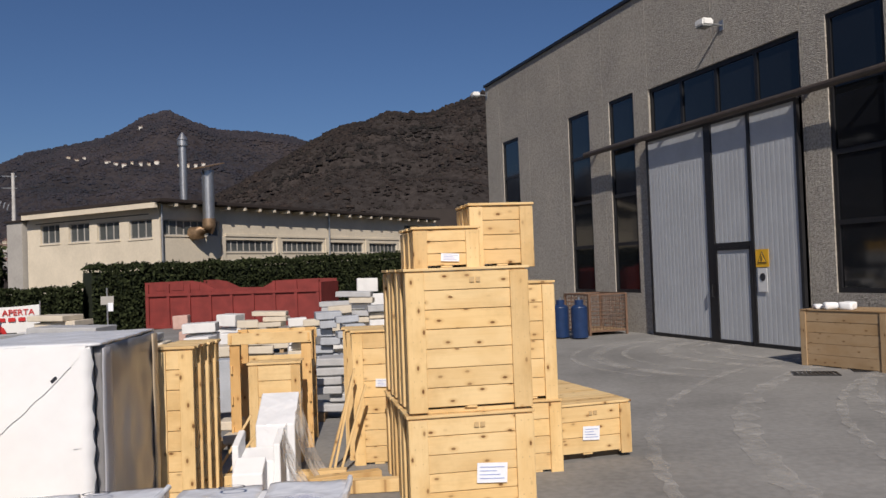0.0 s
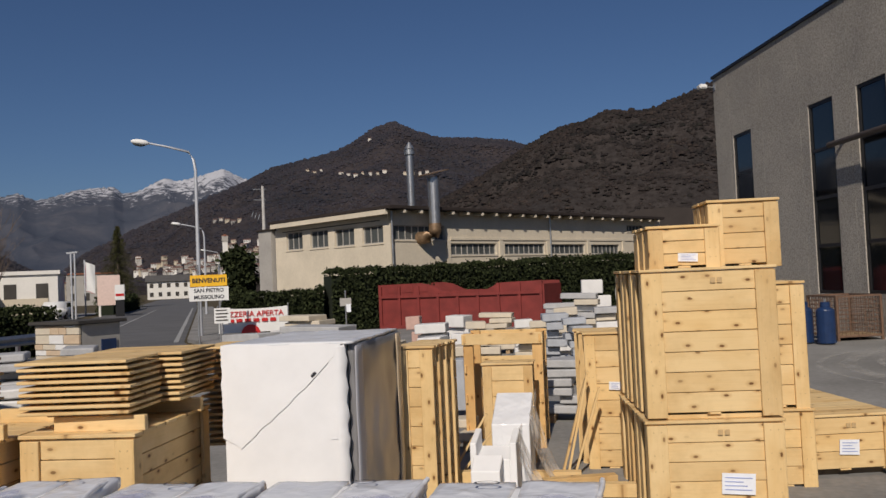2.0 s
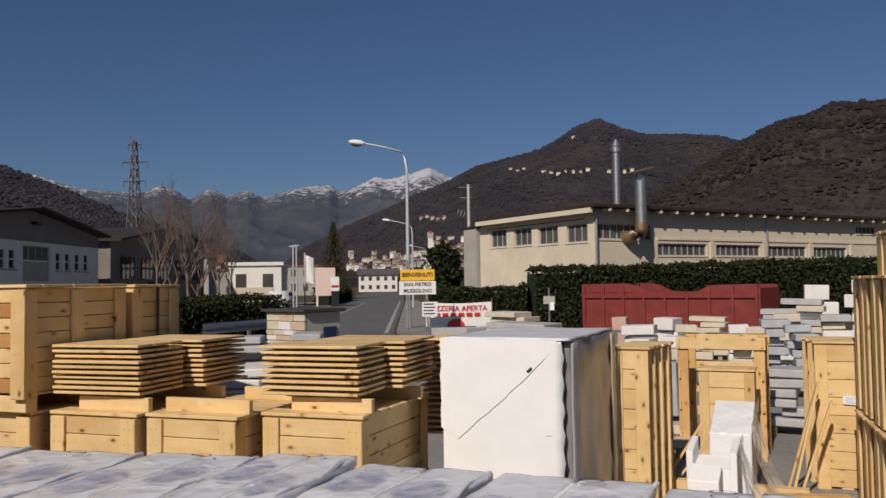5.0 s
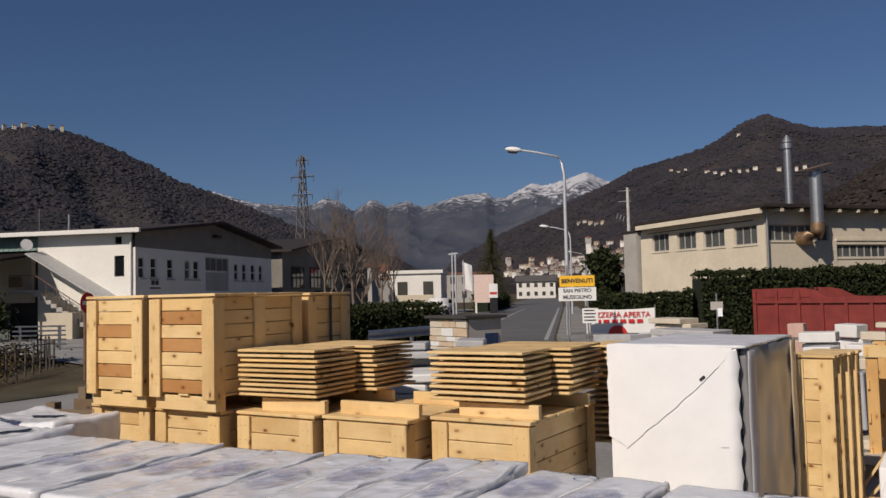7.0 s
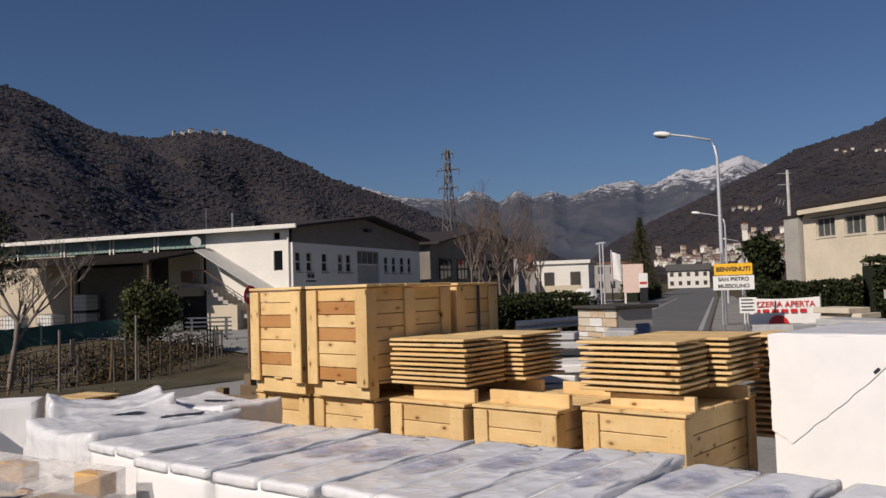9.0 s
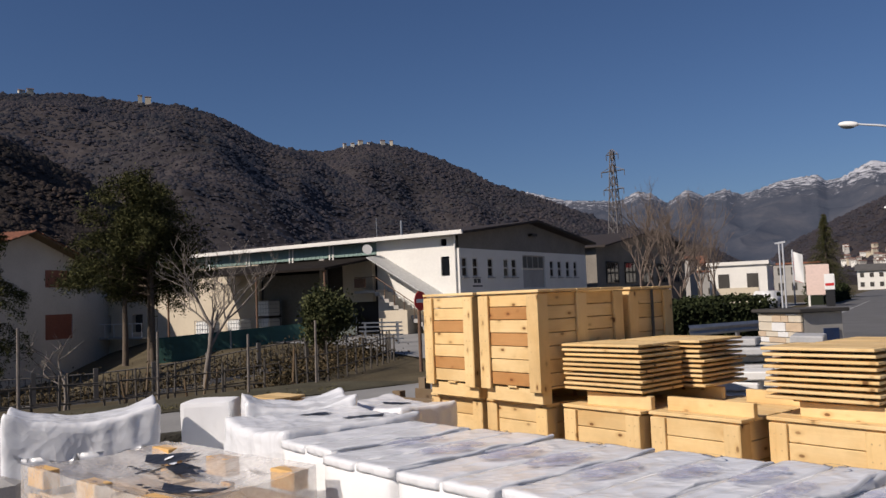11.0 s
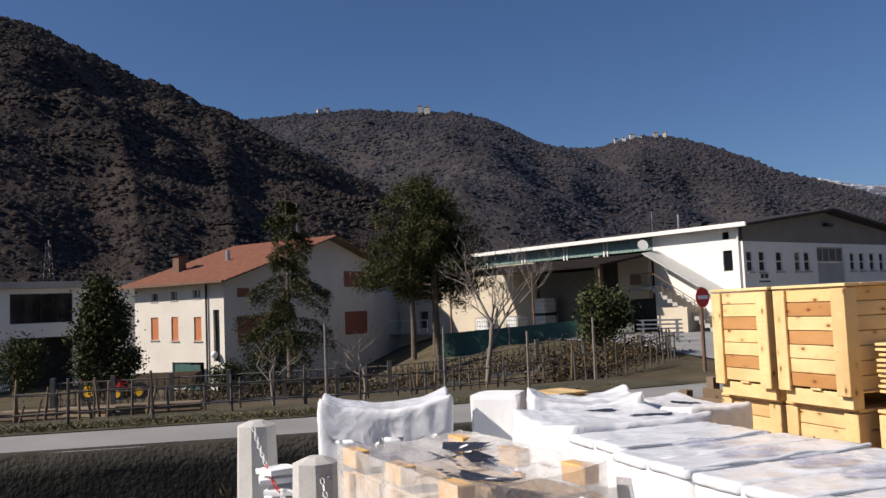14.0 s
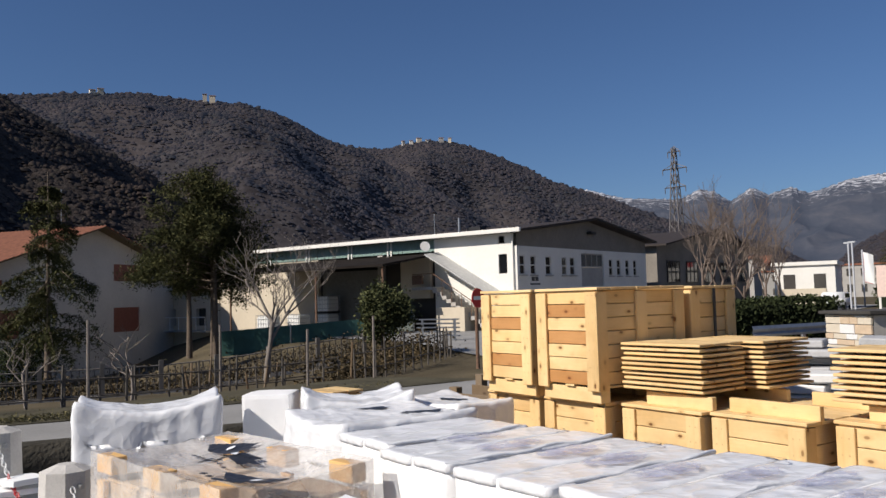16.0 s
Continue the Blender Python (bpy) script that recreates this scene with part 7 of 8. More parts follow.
def bare_tree(x, y, z, h, seed, label, spread=0.5, mat=PALEBARK, depth=4, forks=3, trunk=0.4, r0=None):
    rng = random.Random(seed)
    v, f = [], []
    def grow(p, d, l, r, k):
        n = 3
        pts = [p]
        for i in range(n):
            d = (d + Vector((rng.uniform(-1, 1), rng.uniform(-1, 1), rng.uniform(-0.2, 0.7))) * 0.16).normalized()
            pts.append(pts[-1] + d * l / n)
        chain_tube(v, f, pts, [r, r * 0.9, r * 0.78, r * 0.62], 6 if k > 2 else 4)
        if k:
            for _ in range(forks + (1 if k == depth else 0)):
                a = rng.uniform(0, 6.28)
                side = Vector((math.cos(a), math.sin(a), rng.uniform(0.0, 0.7)))
                grow(pts[-1 - rng.randint(0, 1)], (d * (1 - spread) + side * spread).normalized(), l * rng.uniform(0.55, 0.85), r * 0.55, k - 1)
    grow(Vector((0, 0, 0)), Vector((0, 0, 1)), h * trunk, r0 or h * 0.022, depth)
    t = empty("bare_tree", pose(x, y, z), label, "tree", "leafless trees")
    part("crown", mesh_of(v, f), mat, t, smooth=True)


for i, (x, y, h) in enumerate(((-31.05, 28.3, 5.2), (-31.84, 30.4, 5.6), (-33.2, 32.2, 4.6), (-34.2, 34.6, 4.4), (-36.0, 37.5, 4.2), (-30.2, 26.6, 4.8))):
    bare_tree(x, y, 0.0, h * 1.3, 20 + i, "leafless pollarded roadside tree", 0.36, depth=5, forks=3, trunk=0.34, mat=TWIG, r0=h * 0.019)
bare_tree(-19.76, 4.06, -0.15, 3.6, 5, "leafless young tree by the fence", 0.5, depth=5, forks=3, trunk=0.4, r0=0.075)
bare_tree(-17.2, 0.92, -0.1, 1.75, 6, "small leafless fruit tree with spread branches", 0.62, depth=3, forks=3, trunk=0.4)
bare_tree(-17.6, -0.9, -0.1, 1.6, 7, "small leafless fruit tree with spread branches", 0.6, depth=3, forks=3, trunk=0.4)
bare_tree(-16.6, -6.8, 0.0, 1.7, 8, "small leafless shrub by the rustic fence", 0.6, depth=3, forks=3, trunk=0.3)

# ---- fences west of the lane ----
def rail_fence(path, gap, h, label, seed):
    rng = random.Random(seed)
    fn = empty("rustic_fence", Matrix.Identity(4), label, "fence")
    P = [Vector((*p, 0)) for p in path]
    last = None
    for a, b in zip(P, P[1:]):
        n = max(1, round((b - a).length / gap))
        for i in range(n):
            p = a.lerp(b, i / n)
            z = terrain(p.x, p.y)
            hh = h * rng.uniform(0.85, 1.2)
            part("post", rod((p.x, p.y, z - 0.1), (p.x + rng.uniform(-0.04, 0.04), p.y + rng.uniform(-0.04, 0.04), z + hh), 0.027, 0.022, 6), GREYPOLE, fn)
            if last:
                for k in (0.35, 0.8):
                    part("rail", rod((last.x, last.y, last.z + h * k), (p.x, p.y, z + h * k + rng.uniform(-0.03, 0.03)), 0.016, 0.013, 5), GREYPOLE, fn)
            last = Vector((p.x, p.y, z))


rail_fence([(-14.6, -14), (-14.75, -4.1), (-16.0, -0.3), (-17.9, 4.0), (-18.6, 6.0)], 1.3, 0.75, "rustic fence of round grey poles along the lane", 2)
for x, y, h in ((-14.9, 0.1, 1.55), (-17.3, 2.6, 1.5), (-17.4, 5.9, 1.5), (-16.6, 4.2, 1.3)):
    p = part("garden_pole", rod((x, y, terrain(x, y) - 0.1), (x + 0.03, y, terrain(x, y) + h), 0.03, 0.025, 7), PALEBARK)
    tagged(p, "plain pale pole standing in the garden", "pole", "garden poles")


_rs = random.Random(31)
for i in range(26):
    y = -6.4 + 3.4 * _rs.random() if i < 18 else _rs.uniform(2, 6)
    x = -15.6 - 0.6 * _rs.random() if i < 18 else -18.4 - 0.8 * _rs.random()
    z = terrain(x, y)
    p = part("stake", rod((x, y, z - 0.1), (x + _rs.uniform(-0.1, 0.1), y + _rs.uniform(-0.15, 0.15), z + _rs.uniform(0.4, 0.95)), 0.03, 0.022, 6), PINE_DARK)
    tagged(p, "dark weathered wooden stake in the garden", "stake", "garden stakes")
rail_fence([(-16.8, -9), (-17.2, -2.2), (-18.0, 0.4), (-19.4, 4.4), (-20.0, 6.6)], 0.7, 0.7, "thin fence of grey poles and laths in the garden", 5)

rail_fence([(-18.4, 5.8), (-20.6, 8.4), (-22.6, 10.2), (-25.5, 11.0)], 0.5, 0.85, "dark close-set garden fence near the forecourt", 8)


def ornate_fence():
    fn = empty("garden_fence", Matrix.Identity(4), "grey iron garden fence with ornamental balusters between posts", "fence")
    a, b = Vector((-24.4, -7.0, 0)), Vector((-25.2, 8.4, 0))
    n = 10
    bal = bmesh.new()
    cyl(bal, (0, 0, 0.08), (0, 0, 0.78), 0.014, sides=5)
    for zz in (0.3, 0.55):
        vv, ff = [], []
        chain_tube(vv, ff, [Vector((0, 0.06 * math.cos(t), zz + 0.09 * math.sin(t))) for t in np.linspace(0, 2 * math.pi, 9)], [0.012] * 9, 4)
        base = [bal.verts.new(q) for q in vv]
        for q in ff:
            bal.faces.new([base[k] for k in q])
    me = bpy.data.meshes.new("baluster")
    bal.to_mesh(me)
    bal.free()
    for i in range(n + 1):
        p = a.lerp(b, i / n)
        z = terrain(p.x, p.y)
        part("post", box(p.x - 0.06, p.x + 0.06, p.y - 0.06, p.y + 0.06, z - 0.1, z + 0.95), IRON, fn)
        if i < n:
            q = a.lerp(b, (i + 1) / n)
            z2 = terrain(q.x, q.y)
            for k in (0.1, 0.8):
                part("rail", rod((p.x, p.y, z + k), (q.x, q.y, z2 + k), 0.02, sides=5), IRON, fn)
            for j in range(1, 8):
                s = p.lerp(q, j / 8)
                part("baluster", me, IRON, fn, m=Matrix.Translation((s.x, s.y, z + (z2 - z) * j / 8)))
            part("plinth", box(-0.08, 0.08, 0, (q - p).length, -0.3, 0.08), PLASTER_G, fn, m=axes((p.x, p.y, (z + z2) / 2), (1, 0, 0), (q - p)))


ornate_fence()
# dry brush along the fences
_r = np.random.default_rng(9)
_pts = []
for _ in range(9000):
    t = _r.uniform(0, 1)
    x, y = -25.9 + _r.normal(0, 0.7), -4 + 15 * t
    _pts.append((x, y, terrain(x, y) + abs(_r.normal(0, 0.32))))
for _ in range(4000):
    t = _r.uniform(0, 1)
    x, y = -19.6 - 4.5 * t + _r.normal(0, 0.5), 5.4 + 4.6 * t + _r.normal(0, 0.5)
    _pts.append((x, y, terrain(x, y) + abs(_r.normal(0, 0.28))))
tagged(part("dry_brush", leaves(_pts, 0.055, _r), DRYLEAF), "low dry brown shrubs behind the garden fence", "shrubs", kind="stuff")
_pts = []
for _ in range(7000):
    x, y = -10.2 + _r.normal(0, 1.2), _r.uniform(-8, 4)
    if -11.6 < x < -7.6:
        _pts.append((x, y, -1.0 + abs(_r.normal(0, 0.2))))
tagged(part("dry_brush", leaves(_pts, 0.03, _r, long=7), DRYLEAF), "dry twigs and dead leaves in the ditch", "twigs", kind="stuff")
_pts = []
for _ in range(14000):
    y = _r.uniform(-12, 6)
    x = (-14.2 if y < 0 else -14.2 - y * 0.27) - abs(_r.normal(0, 0.6))
    _pts.append((x, y, terrain(x, y) + 0.03 + abs(_r.normal(0, 0.04))))
tagged(part("grass_tufts", leaves(_pts, 0.018, _r, long=4), leafy("grass_blades", (0.05, 0.048, 0.022), (0.13, 0.115, 0.06))), "tufts of yellowed grass along the lane", "grass", kind="stuff")
for i, (x, y, l, yw) in enumerate(((-19.5, -6.0, 1.6, 80), (-19.2, -5.0, 1.3, 60), (-20.0, -4.4, 1.8, 95), (-18.9, -7.6, 1.4, 70), (-19.8, -3.2, 1.2, 85))):
    p = empty("log_pile", pose(x, y, terrain(x, y), 0, 0, yw), "heap of sawn logs and scrap timber in the garden", "logs", "heaps of timber")
    for k in range(7):
        part("log", rod((-l / 2, (k % 4) * 0.13, 0.06 + (k // 4) * 0.11), (l / 2, (k % 4) * 0.13 + 0.05, 0.06 + (k // 4) * 0.11), 0.055, sides=7), PALEBARK if k % 2 else PINE_DARK, p)


# ---- tractor with trailer, tanks, net fence ----
def wheel(parent, x, y, z, r, w):
    t = part("wheel", rod((x, y - w / 2, z), (x, y + w / 2, z), r, sides=18), RUBBER, parent)
    part("rim", rod((x, y - w / 2 - 0.01, z), (x, y + w / 2 + 0.01, z), r * 0.55, sides=14), YELLOW, t)


t = empty("tractor", pose(-41.5, -9.4, terrain(-41.5, -9.4), 0, 0, 80), "small old red tractor parked by the farm building", "tractor")
part("body", box(-0.5, 1.0, -0.25, 0.25, 0.55, 1.05, 0.06), SIGNRED, t)
part("seat", box(-0.75, -0.4, -0.22, 0.22, 0.9, 1.15, 0.05), BLACK, t)
part("fender", box(-0.9, -0.2, -0.6, 0.6, 0.95, 1.02, 0.02), SIGNRED, t)
for yy in (-0.5, 0.5):
    wheel(t, -0.55, yy, 0.5, 0.5, 0.25)
    wheel(t, 0.75, yy, 0.32, 0.32, 0.18)
part("exhaust", rod((0.6, 0.12, 1.05), (0.6, 0.12, 1.6), 0.03), RUST, t)
t = empty("trailer", pose(-41.0, -6.6, terrain(-41.0, -6.6), 0, 0, 85), "old wooden farm trailer with yellow wheel rims", "trailer")
part("bed", box(-1.5, 1.5, -0.8, 0.8, 0.55, 0.65), PINE_DARK, t)
for a in ((-1.5, 1.5, -0.8, -0.76), (-1.5, 1.5, 0.76, 0.8), (-1.5, -1.46, -0.76, 0.76), (1.46, 1.5, -0.76, 0.76)):
    part("side_board", box(*a, 0.65, 1.1), PINE_DARK, t)
for xx in (-1.0,):
    for yy in (-0.85, 0.85):
        wheel(t, xx, yy, 0.4, 0.4, 0.2)
part("drawbar", rod((1.5, 0, 0.55), (2.4, 0, 0.45), 0.05), RUST, t)
for i, (x, y) in enumerate(((-48.8, 10.7), (-48.4, 12.4), (-47.9, 14.0), (-47.9, 14.0))):
    z = terrain(x, y) + (1.03 if i > 2 else 0.0)
    k = empty("liquid_tank", pose(x, y, z, 0, 0, 25), "white plastic tank in a wire cage on a pallet", "tank", "caged liquid tanks")
    part("tank", box(-0.55, 0.55, -0.45, 0.45, 0.13, 0.98, 0.06), WHITE, k)
    part("pallet", box(-0.58, 0.58, -0.48, 0.48, 0, 0.12), BLACKMETAL, k)
    bm = bmesh.new()
    for j in range(6):
        xx = -0.58 + 1.16 * j / 5
        for yy in (-0.48, 0.48):
            cyl(bm, (xx, yy, 0.12), (xx, yy, 1.02), 0.014, sides=4)
    for zz in (0.3, 0.55, 0.8, 1.02):
        for yy in (-0.48, 0.48):
            cyl(bm, (-0.58, yy, zz), (0.58, yy, zz), 0.014, sides=4)
        for xx in (-0.58, 0.58):
            cyl(bm, (xx, -0.48, zz), (xx, 0.48, zz), 0.014, sides=4)
    tagged(part("cage", bm, STEEL, k), kind="stuff")
n = empty("net_fence", Matrix.Identity(4), "green shade net stretched along a wire fence", "fence")
for (x0, y0, z0), (x1, y1, z1) in (((-39.7, 6.2, -0.75), (-38.9, 9.5, -0.55)), ((-38.9, 9.5, -0.55), (-38.0, 12.9, -0.35))):
    d = Vector((x1 - x0, y1 - y0, z1 - z0))
    part("net", box(0, d.length, -0.01, 0.01, 0.05, 1.2), GREEN, n, m=axes((x0, y0, z0), d, Vector((0, 0, 1)).cross(d)))
    part("post", rod((x0, y0, z0 - 1.5), (x0, y0, z0 + 1.25), 0.04, sides=6), STEEL, n)


n = empty("site_panel", axes((-48.75, 15.18, -0.2), (7.27, 1.67, 0), (-1.67, 7.27, 0)), "grey-green sheet panels standing before the loading bay", "panel")
L = 7.46
for k in range(3):
    part("panel", box(L * k / 3 + 0.01, L * (k + 1) / 3 - 0.01, -0.03, 0.03, 0.05, 1.55), PANELGREY, n)
for k in range(4):
    part("post", rod((L * k / 3, 0.05, 0), (L * k / 3, 0.05, 1.6), 0.03, sides=6), STEEL, n)
n = empty("metal_rack", pose(-30.71, 12.69, 0.0, 0, 0, 70), "low rack of grey pipes and rails by the forecourt", "rack")
for k in range(2):
    for q in range(2):
        part("leg", box(0.06 + 1.3 * k, 0.12 + 1.3 * k, 0.5 * q, 0.06 + 0.5 * q, 0, 0.9), STEEL, n)
for k in range(5):
    part("bar", rod((-0.15, 0.1 * k + 0.02, 0.25 + 0.16 * k), (1.6, 0.1 * k + 0.02, 0.22 + 0.16 * k), 0.03, sides=6), STEEL, n)


# ---- no-entry sign ----
s = empty("road_sign", pose(-18.51, 9.04, 0.0, 0, 0, -64 + 180 - 4), "round red no-entry sign on a rusty pole", "sign")
part("pole", rod((0, 0.03, -0.05), (0, 0.03, 1.95), 0.045), RUST, s)
bm = bmesh.new()
bmesh.ops.create_cone(bm, cap_ends=True, segments=32, radius1=0.235, radius2=0.235, depth=0.012, matrix=Matrix.Translation((0, -0.03, 1.7)) @ pose(0, 0, 0, 90, 0, 0))
part("disc", bm, SIGNRED, s)
part("bar", box(-0.17, 0.17, -0.045, -0.037, 1.655, 1.745), WHITE, s)

# ---- town sign ----
def facing(x, y, z=0.0):
    """A pose at (x, y) whose front (-y) looks at the yard."""
    return pose(x, y, z, 0, 0, math.degrees(math.atan2(-x, y)))


s = empty("town_sign", facing(-14.0, 23.05), "yellow and white town name sign on two posts", "sign")
part("post", rod((-0.32, 0.05, 0), (-0.32, 0.05, 2.55), 0.03), STEEL, s)
part("post", rod((0.32, 0.05, 0), (0.32, 0.05, 2.55), 0.03), STEEL, s)
w = part("welcome_board", box(-0.56, 0.56, -0.015, 0.015, 1.86, 2.22, 0.005), YELLOW, s, "orange-yellow welcome board")
lettering("BENVENUTI", 0.19, BLACK, w, pose(0, -0.02, 2.04, 90, 0, 0), bold=0.006)
w = part("name_board", box(-0.6, 0.6, -0.015, 0.015, 1.4, 1.84, 0.005), WHITE, s, "white town name board")
lettering("SAN PIETRO", 0.165, BLACK, w, pose(0, -0.02, 1.73, 90, 0, 0), bold=0.004)
lettering("MUSSOLINO", 0.165, BLACK, w, pose(0, -0.02, 1.52, 90, 0, 0), bold=0.004)
s = empty("notice_board", facing(-13.15, 22.35), "small white notice board with unreadable lines on a post", "sign")
part("post", rod((0, 0.03, 0), (0, 0.03, 1.2), 0.025), STEEL, s)
w = part("board", box(-0.24, 0.24, -0.012, 0.012, 0.72, 1.18), WHITE, s)
for k in range(4):
    part("line", box(-0.19, 0.17 - 0.04 * (k % 2), -0.018, -0.0125, 0.79 + 0.1 * k, 0.83 + 0.1 * k), INTERIOR, w)
s = empty("banner", facing(-13.76, 25.44), "white banner with red lettering tied before the hedge", "banner")
b = part("sheet", draped(24, 8, lambda u, v: ((u - 0.5) * 2.3, 0.01 * math.sin(u * 11 + v * 2), 0.25 + v * 0.85 - 0.05 * math.sin(math.pi * u) * v)), WHITE, s, smooth=True)
lettering("PIZZERIA APERTA", 0.255, SIGNRED, b, pose(0, -0.03, 0.87, 90, 0, 0), bold=0.003)
for k in range(6):
    part("writing", box(-0.85 + 0.28 * k, -0.65 + 0.28 * k, -0.04, -0.034, 0.6, 0.72), SIGNRED, b)
bm = bmesh.new()
bmesh.ops.create_cone(bm, cap_ends=True, segments=24, radius1=0.32, radius2=0.32, depth=0.006, matrix=Matrix.Translation((-0.1, -0.056, 0.2)) @ pose(0, 0, 0, 90, 0, 0))
part("round_mark", bm, SIGNRED, b)
for xx in (-1.17, 1.17):
    part("stake", rod((xx, 0.03, 0), (xx, 0.03, 1.2), 0.02), STEEL, s)
s = empty("post_sign", facing(-10.0, 24.5), "grey post with a small sign and white paper", "sign")
part("post", rod((0, 0, 0), (0, 0, 1.55), 0.025), STEEL, s)
part("plate", box(-0.18, 0.18, -0.03, -0.01, 1.05, 1.3), PLASTER_G, s)
part("paper", box(0.02, 0.16, -0.045, -0.035, 0.85, 1.1), PAPER, s)


# ---- street lamps, poles, pylon ----
def street_lamp(x, y, h, arm, yaw, label):
    s = empty("street_lamp", pose(x, y, 0, 0, 0, yaw), label, "street lamp", "street lamps")
    v, f = [], []
    pts = [Vector((0, 0, 0)), Vector((0, 0, h * 0.5)), Vector((0, 0, h * 0.9)), Vector((-0.06, 0, h * 0.96)), Vector((-0.22, 0, h)), Vector((-arm * 0.6, 0, h + arm * 0.12)), Vector((-arm, 0, h + arm * 0.2))]
    chain_tube(v, f, pts, [0.085, 0.07, 0.055, 0.05, 0.045, 0.04, 0.035], 10)
    part("pole", mesh_of(v, f), LAMPPOLE, s, smooth=True)
    bm = bmesh.new()
    bmesh.ops.create_uvsphere(bm, u_segments=16, v_segments=8, radius=1, matrix=pose(-arm - 0.26, 0, h + arm * 0.22, 0, 8, 0) @ Matrix.Diagonal((0.33, 0.13, 0.11, 1)))
    part("lamp_head", bm, WHITE, s, smooth=True)
    bm = bmesh.new()
    bmesh.ops.create_uvsphere(bm, u_segments=14, v_segments=6, radius=1, matrix=pose(-arm - 0.3, 0, h + arm * 0.22 - 0.06, 0, 8, 0) @ Matrix.Diagonal((0.24, 0.11, 0.09, 1)))
    part("lens", bm, GLASS_G, s, smooth=True)


LAMPPOLE = plain("grey_lamp_pole", (0.55, 0.57, 0.6), 0.45, metal=0.3, var=0.1)
street_lamp(-16.3, 26.25, 6.75, 1.6, 30, "tall grey street lamp with a long curved arm")
street_lamp(-31.1, 51.2, 6.1, 1.6, 30, "grey street lamp with a curved arm further up the road")
street_lamp(-49.0, 84.0, 6.0, 1.5, 30, "far grey street lamp with a curved arm")
for i, (x, y, h) in enumerate(((-37.9, 46.4, 4.6), (-38.6, 46.9, 4.6))):
    s = empty("twin_lamp", pose(x, y, 0), "slim post with two small lamps beside the road", "street lamp", "street lamps")
    part("pole", rod((0, 0, 0), (0, 0, h), 0.06), LAMPPOLE, s)
    part("lamp_head", box(-0.28, 0.28, -0.08, 0.08, h, h + 0.1), LAMPPOLE, s)
s = empty("power_pole", pose(-25.3, 48.9, 0, 0, 0, 25), "concrete power pole with insulators behind the workshop", "pole")
part("pole", rod((0, 0, 0), (0, 0, 8.4), 0.15, 0.09), BOLLARD, s)
for z in (7.5, 8.2):
    part("arm", rod((-0.6, 0, z), (0.2, 0, z), 0.03), STEEL, s)
for k in range(3):
    part("insulator", rod((-0.75 + 0.2 * k, 0, 6.4 - 0.1 * k), (-0.65 + 0.2 * k, 0, 6.75 - 0.1 * k), 0.035), STEEL, s)


def pylon(x, y, z0, h, w, label):
    p = empty("lattice_pylon", pose(x, y, z0, 0, 0, 20), label, "pylon")
    bm = bmesh.new()
    n = 12
    def corner(k, t):
        s = w * (1 - 0.82 * t) / 2
        return Vector(((s if k in (0, 3) else -s), (s if k < 2 else -s), h * t))
    for k in range(4):
        cyl(bm, corner(k, 0), corner(k, 1), 0.13, 0.08, 4)
        for i in range(n):
            a, b = i / n, (i + 1) / n
            cyl(bm, corner(k, a), corner((k + 1) % 4, b), 0.06, sides=3)
            cyl(bm, corner((k + 1) % 4, a), corner(k, b), 0.06, sides=3)
    part("lattice", bm, PYLON, p)
    for t, l in ((0.97, 1.2), (0.86, 2.3), (0.74, 2.0)):
        a = bmesh.new()
        cyl(a, (-l, 0, h * t), (l, 0, h * t), 0.1, sides=4)
        cyl(a, (-l, 0, h * t), (0, 0, h * t + 1.0), 0.06, sides=3)
        cyl(a, (l, 0, h * t), (0, 0, h * t + 1.0), 0.06, sides=3)
        for sx in (-l, l):
            cyl(a, (sx, 0, h * t), (sx, 0, h * t - 1.0), 0.07, sides=5)
        part("cross_arm", a, PYLON, p)


PYLON = plain("pylon_steel", (0.13, 0.12, 0.12), 0.6, metal=0.4, var=0.3)
pylon(-114.1, 97.4, 0, 27.2, 2.9, "tall steel lattice pylon beyond the halls")
pylon(-124.0, -35.0, -3, 16.0, 3.0, "small steel lattice pylon behind the farm building")


# ---- stone-clad hut, guard rail, gas bottles, cage, box ----
h = empty("stone_hut", pose(-7.84, 9.44, 0.012, 0, 0, -12), "small square hut clad in pale rough stone", "hut")
part("core", box(-0.89, 0.0, 0.035, 0.68, 0, 1.32), PLASTER_G, h)
rng = random.Random(12)
z = 0.0
while z < 1.3:
    hh = rng.choice((0.08, 0.1, 0.13))
    hh = min(hh, 1.32 - z)
    x = -0.9
    while x < -0.02:
        ww = rng.uniform(0.12, 0.36)
        ww = min(ww, 0.01 - x)
        part("stone", board(round(max(0.03, ww - 0.008), 2), round(max(0.02, hh - 0.008), 3), 0.04, rng.choice((MARBLE[0], MARBLE[2], MARBLE[2], BUNDLE)), 0.006), None, h, m=axes((x + ww / 2, 0.012 - rng.uniform(0, 0.015), z + hh / 2), (1, 0, 0), (0, 0, 1)))
        x += ww
    z += hh
part("lid", box(-0.97, 0.07, -0.07, 0.76, 1.325, 1.375, 0.01), INTERIOR, h, "flat dark stone lid")
part("meter_door", box(0.004, 0.02, 0.35, 0.6, 0.5, 1.1), BLUEGAS, h, "dark blue meter door")
g = empty("guard_rail", Matrix.Identity(4), "galvanised road guard rail on short posts", "guard rail")
a, b = Vector((-15.9, 15.4, 0)), Vector((-16.3, 19.5, 0))
v = bmesh.new()
prof = [(0, 0.52), (0.05, 0.58), (0.0, 0.64), (0.05, 0.72), (0.0, 0.8)]
r0 = [v.verts.new((a.x + o, a.y, z)) for o, z in prof]
